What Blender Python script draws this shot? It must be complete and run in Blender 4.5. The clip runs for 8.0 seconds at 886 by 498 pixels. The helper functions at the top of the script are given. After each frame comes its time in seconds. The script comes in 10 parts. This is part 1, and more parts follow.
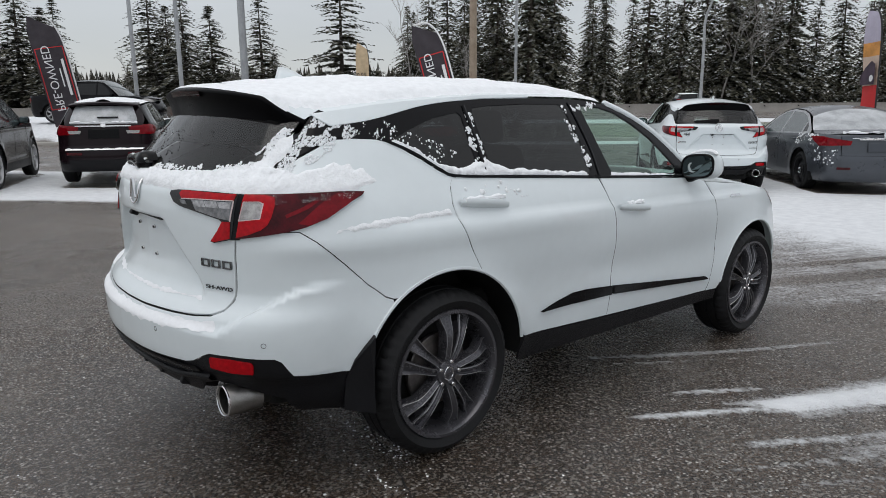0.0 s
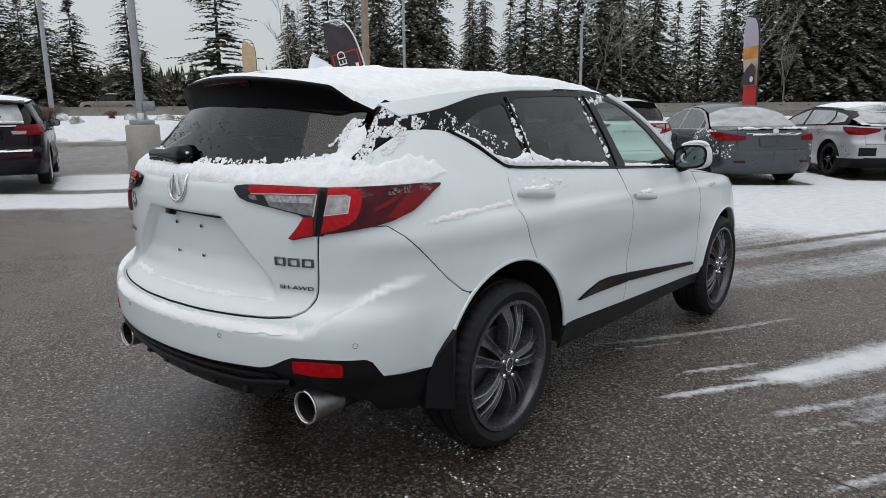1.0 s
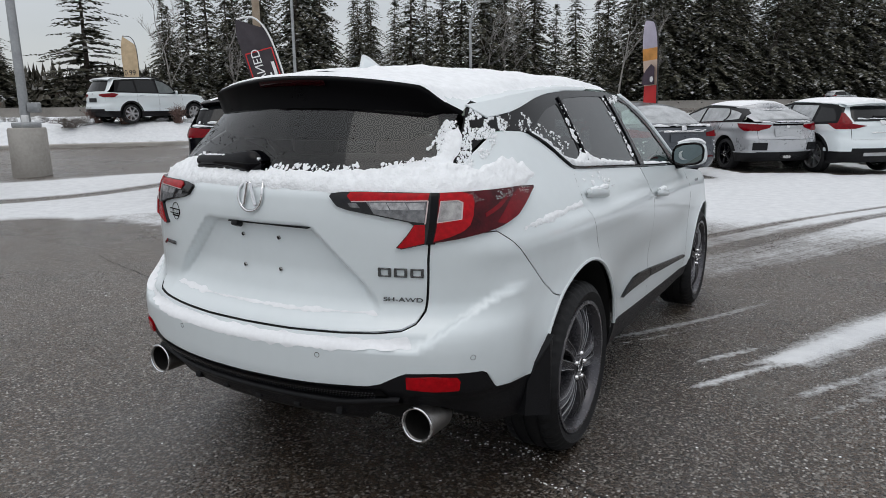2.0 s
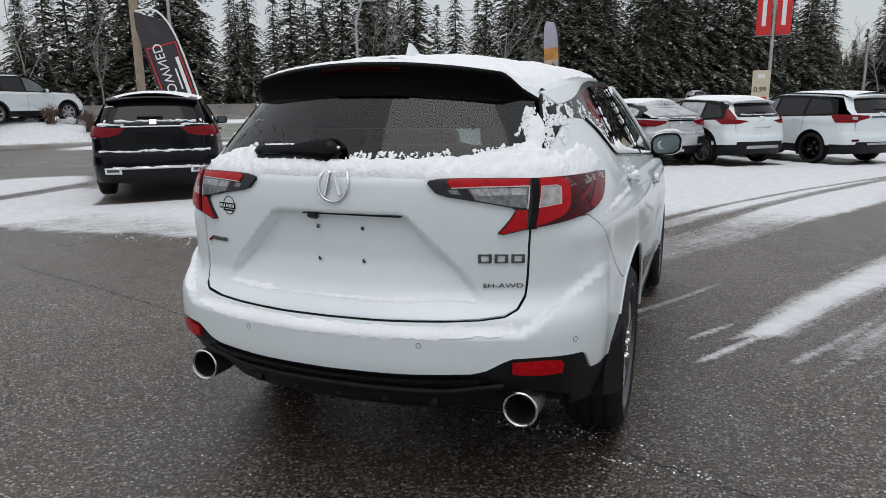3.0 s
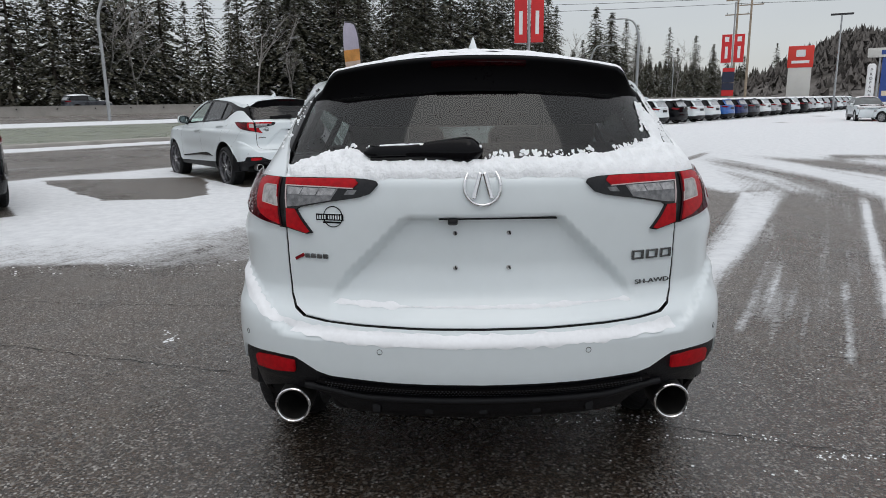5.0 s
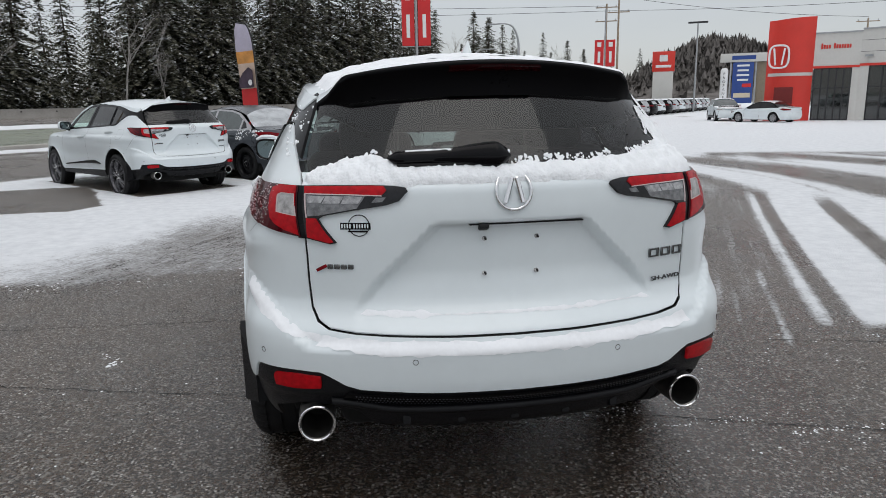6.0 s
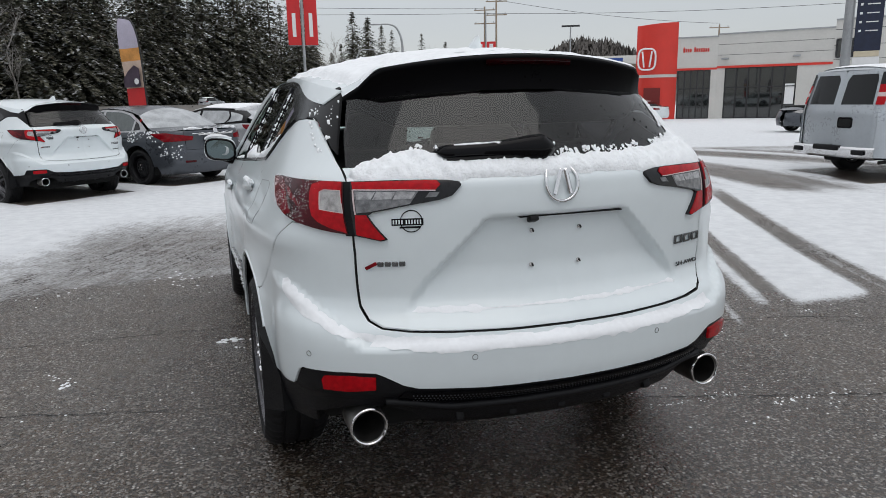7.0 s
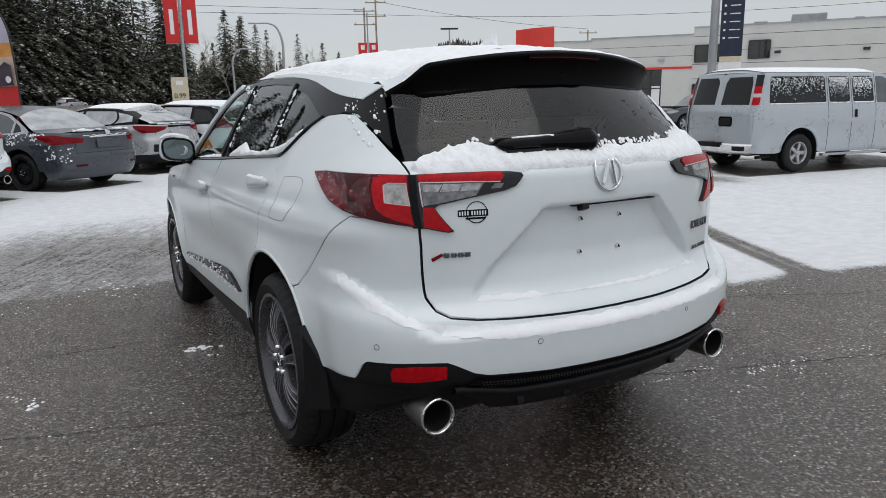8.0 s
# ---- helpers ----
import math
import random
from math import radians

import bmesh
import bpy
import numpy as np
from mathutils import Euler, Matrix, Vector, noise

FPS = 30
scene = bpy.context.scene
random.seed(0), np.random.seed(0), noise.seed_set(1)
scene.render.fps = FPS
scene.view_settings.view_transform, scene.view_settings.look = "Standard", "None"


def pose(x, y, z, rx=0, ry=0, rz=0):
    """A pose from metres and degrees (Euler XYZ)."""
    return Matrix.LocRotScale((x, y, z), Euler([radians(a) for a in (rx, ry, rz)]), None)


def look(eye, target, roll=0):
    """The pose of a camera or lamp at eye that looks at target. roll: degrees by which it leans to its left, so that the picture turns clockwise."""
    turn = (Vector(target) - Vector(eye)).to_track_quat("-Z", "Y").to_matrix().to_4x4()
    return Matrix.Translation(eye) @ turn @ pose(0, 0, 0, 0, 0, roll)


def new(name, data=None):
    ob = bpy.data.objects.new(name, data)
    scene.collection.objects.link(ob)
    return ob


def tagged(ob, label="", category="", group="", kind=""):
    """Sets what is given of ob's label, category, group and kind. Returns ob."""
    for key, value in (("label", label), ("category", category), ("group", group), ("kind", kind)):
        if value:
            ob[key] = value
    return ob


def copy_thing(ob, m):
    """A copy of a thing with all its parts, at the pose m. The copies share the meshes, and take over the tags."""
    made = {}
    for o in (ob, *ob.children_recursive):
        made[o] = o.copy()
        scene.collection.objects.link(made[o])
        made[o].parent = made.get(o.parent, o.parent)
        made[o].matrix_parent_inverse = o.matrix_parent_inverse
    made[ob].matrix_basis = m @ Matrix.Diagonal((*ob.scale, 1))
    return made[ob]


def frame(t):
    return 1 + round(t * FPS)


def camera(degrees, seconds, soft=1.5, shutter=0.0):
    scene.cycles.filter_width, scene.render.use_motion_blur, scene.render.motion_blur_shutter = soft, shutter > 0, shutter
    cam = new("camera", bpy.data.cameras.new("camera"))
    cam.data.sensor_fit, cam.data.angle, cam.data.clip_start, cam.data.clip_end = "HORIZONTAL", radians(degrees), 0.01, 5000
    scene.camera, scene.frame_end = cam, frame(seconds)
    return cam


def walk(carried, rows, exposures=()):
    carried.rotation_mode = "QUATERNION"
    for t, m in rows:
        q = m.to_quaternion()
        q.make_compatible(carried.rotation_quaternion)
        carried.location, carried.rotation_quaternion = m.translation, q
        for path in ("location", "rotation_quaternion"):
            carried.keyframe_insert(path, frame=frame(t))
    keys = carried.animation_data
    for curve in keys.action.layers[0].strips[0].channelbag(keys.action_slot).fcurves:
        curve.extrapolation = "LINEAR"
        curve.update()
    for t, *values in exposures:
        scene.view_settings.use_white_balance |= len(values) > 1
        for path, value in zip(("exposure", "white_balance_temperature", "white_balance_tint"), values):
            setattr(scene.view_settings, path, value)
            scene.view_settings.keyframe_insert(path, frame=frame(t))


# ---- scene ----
cam = camera(65.5, 8.0, soft=0.9)
PATH = [
    (0, (3.05, -1.848, 1.516), (1.566, -0.572, 1.105), -0.4),
    (0.5, (2.795, -2.141, 1.488), (1.424, -0.743, 1.076), -0.4),
    (1, (2.499, -2.35, 1.48), (1.254, -0.839, 1.068), -0.4),
    (1.5, (2.142, -2.537, 1.493), (1.029, -0.928, 1.08), -0.4),
    (2.8, (1.313, -2.973, 1.466), (0.572, -1.164, 1.046), -0.8),
    (3, (1.168, -3.027, 1.453), (0.492, -1.192, 1.033), -0.7),
    (3.5, (0.809, -3.146, 1.466), (0.296, -1.259, 1.045), -0.7),
    (4, (0.465, -3.115, 1.451), (0.118, -1.191, 1.03), -0.7),
    (4.5, (0.147, -3.129, 1.441), (-0.031, -1.182, 1.02), -0.7),
    (6, (-0.575, -3.046, 1.458), (-0.259, -1.116, 1.039), -1.0),
    (6.5, (-0.831, -3.018, 1.445), (-0.352, -1.122, 1.023), -1.0),
    (7, (-1.088, -2.906, 1.444), (-0.45, -1.058, 1.021), -1.1),
    (7.5, (-1.38, -2.85, 1.434), (-0.585, -1.064, 1.01), -1.0),
    (8, (-1.639, -2.723, 1.431), (-0.692, -1.013, 1.006), -1.0),
]
walk(cam, [(t, look(eye, target, roll)) for t, eye, target, roll in PATH])


# ---- world, sun ----
SUN_EL, SUN_AZ = radians(72), radians(169)
world = bpy.data.worlds.new("overcast")
scene.world = world
world.use_nodes = True
wn, wl = world.node_tree.nodes, world.node_tree.links
wn.clear()


def wnode(kind, **sets):
    n = wn.new(kind)
    for k, v in sets.items():
        n.inputs[int(k[1:])].default_value = v
    return n


w_out, w_bg = wn.new("ShaderNodeOutputWorld"), wn.new("ShaderNodeBackground")
w_sky = wn.new("ShaderNodeTexSky")
w_sky.sky_type, w_sky.sun_disc = "NISHITA", False
w_sky.sun_elevation, w_sky.sun_rotation = SUN_EL, SUN_AZ
w_geo, w_sep = wn.new("ShaderNodeTexCoord"), wn.new("ShaderNodeSeparateXYZ")
wl.new(w_geo.outputs["Generated"], w_sep.inputs[0])
# an overcast dome: three times brighter overhead than at the horizon
w_ramp = wn.new("ShaderNodeValToRGB")
w_ramp.color_ramp.elements[0].position, w_ramp.color_ramp.elements[0].color = 0.0, (0.705, 0.72, 0.738, 1)
w_ramp.color_ramp.elements[1].position, w_ramp.color_ramp.elements[1].color = 1.0, (1.49, 1.50, 1.515, 1)
mid_el = w_ramp.color_ramp.elements.new(0.16)
mid_el.color = (0.800, 0.815, 0.830, 1)
wl.new(w_sep.outputs["Z"], w_ramp.inputs[0])
w_noise = wn.new("ShaderNodeTexNoise")
w_noise.inputs["Scale"].default_value, w_noise.inputs["Detail"].default_value = 2.2, 6
w_map = wn.new("ShaderNodeMapping")
w_map.inputs["Scale"].default_value = (1, 1, 4)
wl.new(w_geo.outputs["Generated"], w_map.inputs[0])
wl.new(w_map.outputs[0], w_noise.inputs["Vector"])
w_cl = wn.new("ShaderNodeMapRange")
w_cl.inputs[3].default_value, w_cl.inputs[4].default_value = 0.86, 1.14
wl.new(w_noise.outputs[0], w_cl.inputs[0])
w_mul = wn.new("ShaderNodeMix")
w_mul.data_type, w_mul.blend_type = "RGBA", "MULTIPLY"
w_mul.inputs[0].default_value = 1
wl.new(w_ramp.outputs[0], w_mul.inputs[6])
wl.new(w_cl.outputs[0], w_mul.inputs[7])
w_mix = wn.new("ShaderNodeMix")
w_mix.data_type, w_mix.blend_type = "RGBA", "ADD"
w_mix.inputs[0].default_value = 0.04
wl.new(w_mul.outputs[2], w_mix.inputs[6])
wl.new(w_sky.outputs[0], w_mix.inputs[7])
wl.new(w_mix.outputs[2], w_bg.inputs[0])
w_bg.inputs[1].default_value = 0.632
wl.new(w_bg.outputs[0], w_out.inputs[0])

sun = new("sun", bpy.data.lights.new("sun", "SUN"))
sun.data.energy, sun.data.angle, sun.data.color = 0.5, radians(45), (1.0, 0.97, 0.93)
sun.matrix_world = look((1, -5, 16), (0, 0, 0))
scene.view_settings.exposure = 0.0


# ---- materials ----
def mat(name, color=(0.8, 0.8, 0.8), rough=0.5, metal=0.0, coat=0.0, spec=0.5, vary=0.0, vscale=8.0, bump=0.0, bscale=80.0,
        second=None, obj_random=0.0, alpha_trans=0.0, rvary=0.0, coat_rough=0.03):
    m = bpy.data.materials.new(name)
    m.use_nodes = True
    n, l = m.node_tree.nodes, m.node_tree.links
    b = n["Principled BSDF"]
    b.inputs["Base Color"].default_value = (*color, 1)
    b.inputs["Roughness"].default_value = rough
    b.inputs["Metallic"].default_value = metal
    b.inputs["Coat Weight"].default_value = coat
    b.inputs["Coat Roughness"].default_value = coat_rough
    b.inputs["Specular IOR Level"].default_value = spec
    tc = n.new("ShaderNodeNewGeometry")
    if vary or second or rvary:
        t1, t2 = n.new("ShaderNodeTexNoise"), n.new("ShaderNodeTexNoise")
        t1.inputs["Scale"].default_value, t1.inputs["Detail"].default_value = vscale, 5
        t2.inputs["Scale"].default_value, t2.inputs["Detail"].default_value = vscale * 11, 4
        for t in (t1, t2):
            l.new(tc.outputs["Position"], t.inputs["Vector"])
        ad = n.new("ShaderNodeMix")
        ad.inputs[0].default_value = 0.35
        l.new(t1.outputs[0], ad.inputs[2])
        l.new(t2.outputs[0], ad.inputs[3])
        if vary or second:
            rp = n.new("ShaderNodeValToRGB")
            rp.color_ramp.elements[0].position, rp.color_ramp.elements[1].position = 0.36, 0.64
            c2 = second or [min(1, c * (1 + vary)) for c in color]
            c1 = color if second else [c * (1 - vary) for c in color]
            rp.color_ramp.elements[0].color, rp.color_ramp.elements[1].color = (*c1, 1), (*c2, 1)
            l.new(ad.outputs[0], rp.inputs[0])
            l.new(rp.outputs[0], b.inputs["Base Color"])
        if rvary:
            mr = n.new("ShaderNodeMapRange")
            mr.inputs[1].default_value, mr.inputs[2].default_value = 0.35, 0.65
            mr.inputs[3].default_value, mr.inputs[4].default_value = max(0, rough - rvary), min(1, rough + rvary)
            l.new(ad.outputs[0], mr.inputs[0])
            l.new(mr.outputs[0], b.inputs["Roughness"])
    if bump:
        t3, bp = n.new("ShaderNodeTexNoise"), n.new("ShaderNodeBump")
        t3.inputs["Scale"].default_value, t3.inputs["Detail"].default_value = bscale, 4
        l.new(tc.outputs["Position"], t3.inputs["Vector"])
        bp.inputs["Strength"].default_value, bp.inputs["Distance"].default_value = min(1, bump), 0.01
        l.new(t3.outputs[0], bp.inputs["Height"])
        l.new(bp.outputs[0], b.inputs["Normal"])
    return m


def glass(name, tint, amount):
    """A pane: mirror gloss over a tinted see-through sheet."""
    m = bpy.data.materials.new(name)
    m.use_nodes = True
    n, l = m.node_tree.nodes, m.node_tree.links
    n.clear()
    out, mx, tr, gl, fr = (n.new("ShaderNode" + k) for k in ("OutputMaterial", "MixShader", "BsdfTransparent", "BsdfGlossy", "LayerWeight"))
    tr.inputs[0].default_value = (*tint, 1)
    gl.inputs["Roughness"].default_value = 0.015
    fr.inputs[0].default_value = 0.5
    pw, ad = n.new("ShaderNodeMath"), n.new("ShaderNodeMath")
    pw.operation, pw.inputs[1].default_value = "POWER", 4.5
    ad.inputs[1].default_value = amount
    l.new(fr.outputs["Facing"], pw.inputs[0])
    l.new(pw.outputs[0], ad.inputs[0])
    l.new(ad.outputs[0], mx.inputs[0])
    l.new(tr.outputs[0], mx.inputs[1])
    l.new(gl.outputs[0], mx.inputs[2])
    l.new(mx.outputs[0], out.inputs[0])
    return m


M = {}
M["white"] = mat("white_paint", (0.715, 0.77, 0.788), 0.34, coat=0.6, vary=0.025, vscale=1.5, rvary=0.06)
M["gloss_black"] = mat("gloss_black", (0.002, 0.002, 0.003), 0.14, spec=0.16, rvary=0.05, vscale=6)
M["spoiler_black"] = mat("spoiler_black", (0.002, 0.002, 0.0025), 0.35, spec=0.06, rvary=0.08, vscale=8)
M["plastic"] = mat("black_plastic", (0.0045, 0.0045, 0.006), 0.42, spec=0.26, vary=0.25, bump=0.25, bscale=900)
M["stud"] = mat("grey_black_plastic", (0.045, 0.047, 0.055), 0.35, vary=0.2)
M["rubber"] = mat("rubber", (0.006, 0.006, 0.006), 0.72, vary=0.3, vscale=14, bump=0.2, bscale=500)
M["tyre"] = mat("tyre_rubber", (0.008, 0.008, 0.009), 0.6, spec=0.3, vary=0.35, vscale=9, bump=0.25, bscale=300)
M["gunmetal"] = mat("gunmetal_alloy", (0.088, 0.086, 0.095), 0.26, metal=0.5, spec=0.5, vary=0.08, vscale=10, rvary=0.08)
M["machined"] = mat("machined_edge", (0.30, 0.30, 0.31), 0.32, metal=0.8, vary=0.15, vscale=20)
M["alloy"] = mat("silver_alloy", (0.42, 0.42, 0.43), 0.3, metal=0.8, vary=0.15, vscale=10)
M["disc"] = mat("brake_disc", (0.22, 0.20, 0.19), 0.45, metal=0.9, vary=0.25, vscale=30)
M["chrome"] = mat("chrome", (0.75, 0.75, 0.76), 0.10, metal=1.0, rvary=0.06, vscale=12)
M["dark_chrome"] = mat("dark_chrome", (0.16, 0.165, 0.17), 0.22, metal=0.9, vary=0.3, vscale=60)
M["steel"] = mat("brushed_steel", (0.55, 0.54, 0.53), 0.26, metal=1.0, vary=0.12, vscale=20, rvary=0.1)
M["dull_steel"] = mat("brushed_dull_steel", (0.30, 0.29, 0.28), 0.38, metal=1.0, vary=0.2, vscale=25, rvary=0.08)
M["soot"] = mat("sooty_metal", (0.012, 0.011, 0.010), 0.8, vary=0.4, vscale=30)
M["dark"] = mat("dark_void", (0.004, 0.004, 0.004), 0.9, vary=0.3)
M["red_lens"] = mat("red_lens", (0.17, 0.002, 0.006), 0.08, spec=0.2, vary=0.35, vscale=22)
M["red_streak"] = mat("red_sweep_lens", (0.135, 0.001, 0.005), 0.07, spec=0.22, vary=0.5, vscale=9)
M["red_dark"] = mat("unlit_red_lens", (0.018, 0.001, 0.002), 0.10, spec=0.2, vary=0.3, vscale=20)
M["red_deep"] = mat("deep_red_lens", (0.055, 0.001, 0.004), 0.06, spec=0.22, vary=0.5, vscale=14)
M["red_bright"] = mat("bright_red_reflector", (0.40, 0.003, 0.008), 0.12, spec=0.2, vary=0.25, vscale=60, bump=0.12, bscale=260)
M["clear_lens"] = mat("clear_lens", (0.36, 0.35, 0.345), 0.10, coat=0.4, vary=0.35, vscale=45)
M["grey_facet"] = mat("grey_facet", (0.36, 0.36, 0.37), 0.12, vary=0.4, vscale=60)
M["lens_trim"] = mat("lens_trim", (0.60, 0.48, 0.48), 0.25, vary=0.1, vscale=30)
M["smoke_facet"] = mat("smoked_facet", (0.17, 0.172, 0.18), 0.14, vary=0.4, vscale=50)
M["smoke_lens"] = mat("smoked_lens", (0.010, 0.010, 0.012), 0.10, spec=0.35, vary=0.35, vscale=40)
M["privacy"] = glass("privacy_glass", (0.05, 0.05, 0.055), 0.05)
M["rear_glass"] = glass("rear_glass", (0.30, 0.31, 0.31), 0.05)
M["clear"] = glass("window_glass", (0.72, 0.86, 0.80), 0.045)
M["seat"] = mat("black_leather", (0.035, 0.033, 0.032), 0.5, vary=0.25, bump=0.15, bscale=120)
M["car_snow"] = mat("smooth_snow", (0.86, 0.875, 0.895), 0.75, vary=0.05, vscale=6, bump=0.2, bscale=30)
M["snow"] = mat("snow", (0.88, 0.90, 0.92), 0.75, vary=0.06, vscale=30, bump=0.5, bscale=110)


# ---- vehicle shells: a skin over a plan outline, with panels cut out of it ----
def table(points, soft):
    """A smooth curve through (at, value) points, as two arrays."""
    a, b = np.array([p[0] for p in points], float), np.array([p[1] for p in points], float)
    g = np.linspace(a[0], a[-1], 600)
    v = np.interp(g, a, b)
    w = max(1, int(round(soft / (g[1] - g[0]))))
    k = np.exp(-0.5 * (np.arange(-3 * w, 3 * w + 1) / w) ** 2)
    pad = np.concatenate([2 * v[0] - v[3 * w:0:-1], v, 2 * v[-1] - v[-2:-3 * w - 2:-1]])
    return g, np.convolve(pad, k / k.sum(), "same")[3 * w:-3 * w]


def smooth(a, b, x):
    t = np.clip((x - a) / (b - a), 0, 1)
    return t * t * (3 - 2 * t)


def spline(points, n=12):
    """A Catmull-Rom curve through points of any dimension."""
    p = np.array(points, float)
    q = np.vstack([2 * p[0] - p[1], p, 2 * p[-1] - p[-2]])
    out = []
    for i in range(1, len(q) - 2):
        for t in np.arange(n) / n:
            out.append(0.5 * (2 * q[i] + (q[i + 1] - q[i - 1]) * t + (2 * q[i - 1] - 5 * q[i] + 4 * q[i + 1] - q[i + 2]) * t ** 2
                              + (3 * q[i] - q[i - 1] - 3 * q[i + 1] + q[i + 2]) * t ** 3))
    out.append(p[-1])
    return np.array(out)


class Shell:
    """Half a car's skin: s runs round the plan from the middle of the tail to the middle of the nose, z is the height. Negative s is the left side."""

    def __init__(self, plan, inset, back, front, rear_blend, front_blend, relief=None, soft=0.012):
        pts = spline(plan, 24)
        d = np.concatenate([[0], np.cumsum(np.hypot(*np.diff(pts, axis=0).T))])
        self.g = np.linspace(0, d[-1], 900)
        self.px, self.py = np.interp(self.g, d, pts[:, 0]), np.interp(self.g, d, pts[:, 1])
        self.inset, self.back, self.front = table(inset, 0.03), table(back, soft), table(front, 0.03)
        self.rb, self.fb, self.relief = rear_blend, front_blend, relief
        self.mid = int(np.argmax(self.px))

    def raw(self, s, z):
        a = np.abs(s)
        px, py = np.interp(a, self.g, self.px), np.interp(a, self.g, self.py)
        kr, kf = 1 - smooth(*self.rb, py), smooth(*self.fb, py)
        y = py + np.interp(z, *self.back) * kr + np.interp(z, *self.front) * kf
        return np.stack([np.sign(s + 1e-12) * px * (1 - np.interp(z, *self.inset)), y, z], -1)

    def normal(self, f, s, z):
        e = 0.004
        n = np.cross(f(s + e, z) - f(s - e, z), f(s, z + e) - f(s, z - e))
        return n / np.linalg.norm(n, axis=-1, keepdims=True)

    def skin(self, s, z):
        p = self.raw(s, z)
        if self.relief:
            p = p + self.normal(self.raw, s, z) * self.relief(p[..., 0], p[..., 1], p[..., 2])[..., None]
        return p

    def at(self, s, z, off=0.0):
        s, z = np.asarray(s, float), np.asarray(z, float)
        p, n = self.skin(s, z), self.normal(self.skin, s, z)
        return p + n * np.asarray(off)[..., None], n

    def side(self, y, z):
        """s of the right side's point at y and z."""
        s = self.g
        yy = self.raw(s, np.full_like(s, z))[:, 1]
        lo = int(np.argmin(yy))
        return float(np.interp(y, np.maximum.accumulate(yy[lo:]), s[lo:]))

    def tail(self, x, z):
        """s of the tail's point at x and z."""
        m = self.mid
        xx = self.raw(self.g[:m], np.full(m, z))[:, 0]
        return float(np.sign(x) * np.interp(abs(x), xx, self.g[:m]))

    def sides(self, pts):
        return [(self.side(y, z), z) for y, z in pts]

    def tails(self, pts):
        return [(self.tail(x, z), z) for x, z in pts]


# the white car's skin; metres, the rear axle at the origin, the nose along +y
def estate_relief(x, y, z):
    ax = np.abs(x)
    r = 0.0 * x
    sidew = smooth(0.70, 0.86, ax)
    # flared arches
    for wy in (0.0, 2.751):
        d = np.hypot(y - wy, z - 0.37)
        r = r + 0.022 * sidew * np.exp(-((d - 0.40) / 0.10) ** 2) * smooth(0.25, 0.45, z)
    # shoulder crease over the rear wheel, running forward below the glass
    line = 0.985 + 0.0 * y
    r = r + 0.012 * sidew * np.exp(-((z - line) / 0.05) ** 2) * (1 - smooth(0.4, 1.4, y))
    # crisp line along the doors at handle height
    cl = 1.035 - 0.03 * smooth(0.3, 2.4, y)
    r = r + 0.011 * sidew * smooth(cl + 0.016, cl - 0.016, z) * smooth(0.70, 0.95, z) * smooth(-0.45, -0.1, y)
    # hollow of the doors above the sill
    r = r - 0.020 * sidew * smooth(0.30, 0.75, y) * (1 - smooth(2.0, 2.4, y)) * np.exp(-((z - 0.66) / 0.13) ** 2)
    # bumper ledge, sweeping up round the corner
    zc = 0.668 + 0.17 * smooth(0.64, 0.88, ax)
    r = r + 0.024 * smooth(zc + 0.020, zc - 0.010, z) * smooth(-0.46, -0.66, y) * smooth(0.46, 0.52, z)
    # number plate hollow in the tailgate
    half = np.interp(z, [0.78, 0.86, 1.035, 1.06], [0.50, 0.44, 0.262, 0.24])
    tail = smooth(-0.60, -0.80, y) * smooth(0.70, 0.62, ax)
    hol = smooth(0.020, -0.020, ax - half) * smooth(1.056, 1.042, z) * smooth(0.72, 0.90, z)
    r = r - 0.040 * hol * tail
    return r


COUPE_PLAN = [(0, -1.035), (0.20, -1.025), (0.40, -0.99), (0.58, -0.935), (0.72, -0.865), (0.815, -0.77), (0.872, -0.63), (0.905, -0.42), (0.925, -0.10),
            (0.935, 0.4), (0.937, 1.2), (0.935, 2.0), (0.928, 2.6), (0.905, 3.0), (0.84, 3.28), (0.70, 3.46), (0.45, 3.58), (0.2, 3.63), (0, 3.64)]
COUPE_INSET = [(0.15, 0.08), (0.30, 0.035), (0.45, 0.012), (0.60, 0.0), (0.80, 0.0), (0.95, 0.004), (1.04, 0.018), (1.11, 0.045), (1.2, 0.10), (1.35, 0.185),
             (1.5, 0.272), (1.6, 0.34), (1.7, 0.41)]
COUPE_BACK = [(0.15, 0.30), (0.30, 0.16), (0.38, 0.06), (0.46, 0.02), (0.55, 0.0), (0.66, -0.005), (0.715, 0.005), (0.755, 0.055), (0.80, 0.075), (0.95, 0.068),
            (1.10, 0.062), (1.17, 0.066), (1.205, 0.10), (1.24, 0.14), (1.35, 0.225), (1.45, 0.305), (1.6, 0.43), (1.7, 0.52)]
COUPE_FRONT = [(0.15, -0.2), (0.3, -0.06), (0.5, 0.0), (0.7, -0.02), (0.85, -0.10), (1.0, -0.3), (1.7, -1.6)]
estate_skin = Shell(COUPE_PLAN, COUPE_INSET, COUPE_BACK, COUPE_FRONT, (-0.75, 0.15), (2.6, 3.5), estate_relief)
CAR_PITCH = -1.45  # degrees; the lot falls a little towards the nose


# ---- building helpers ----
from mathutils.geometry import delaunay_2d_cdt


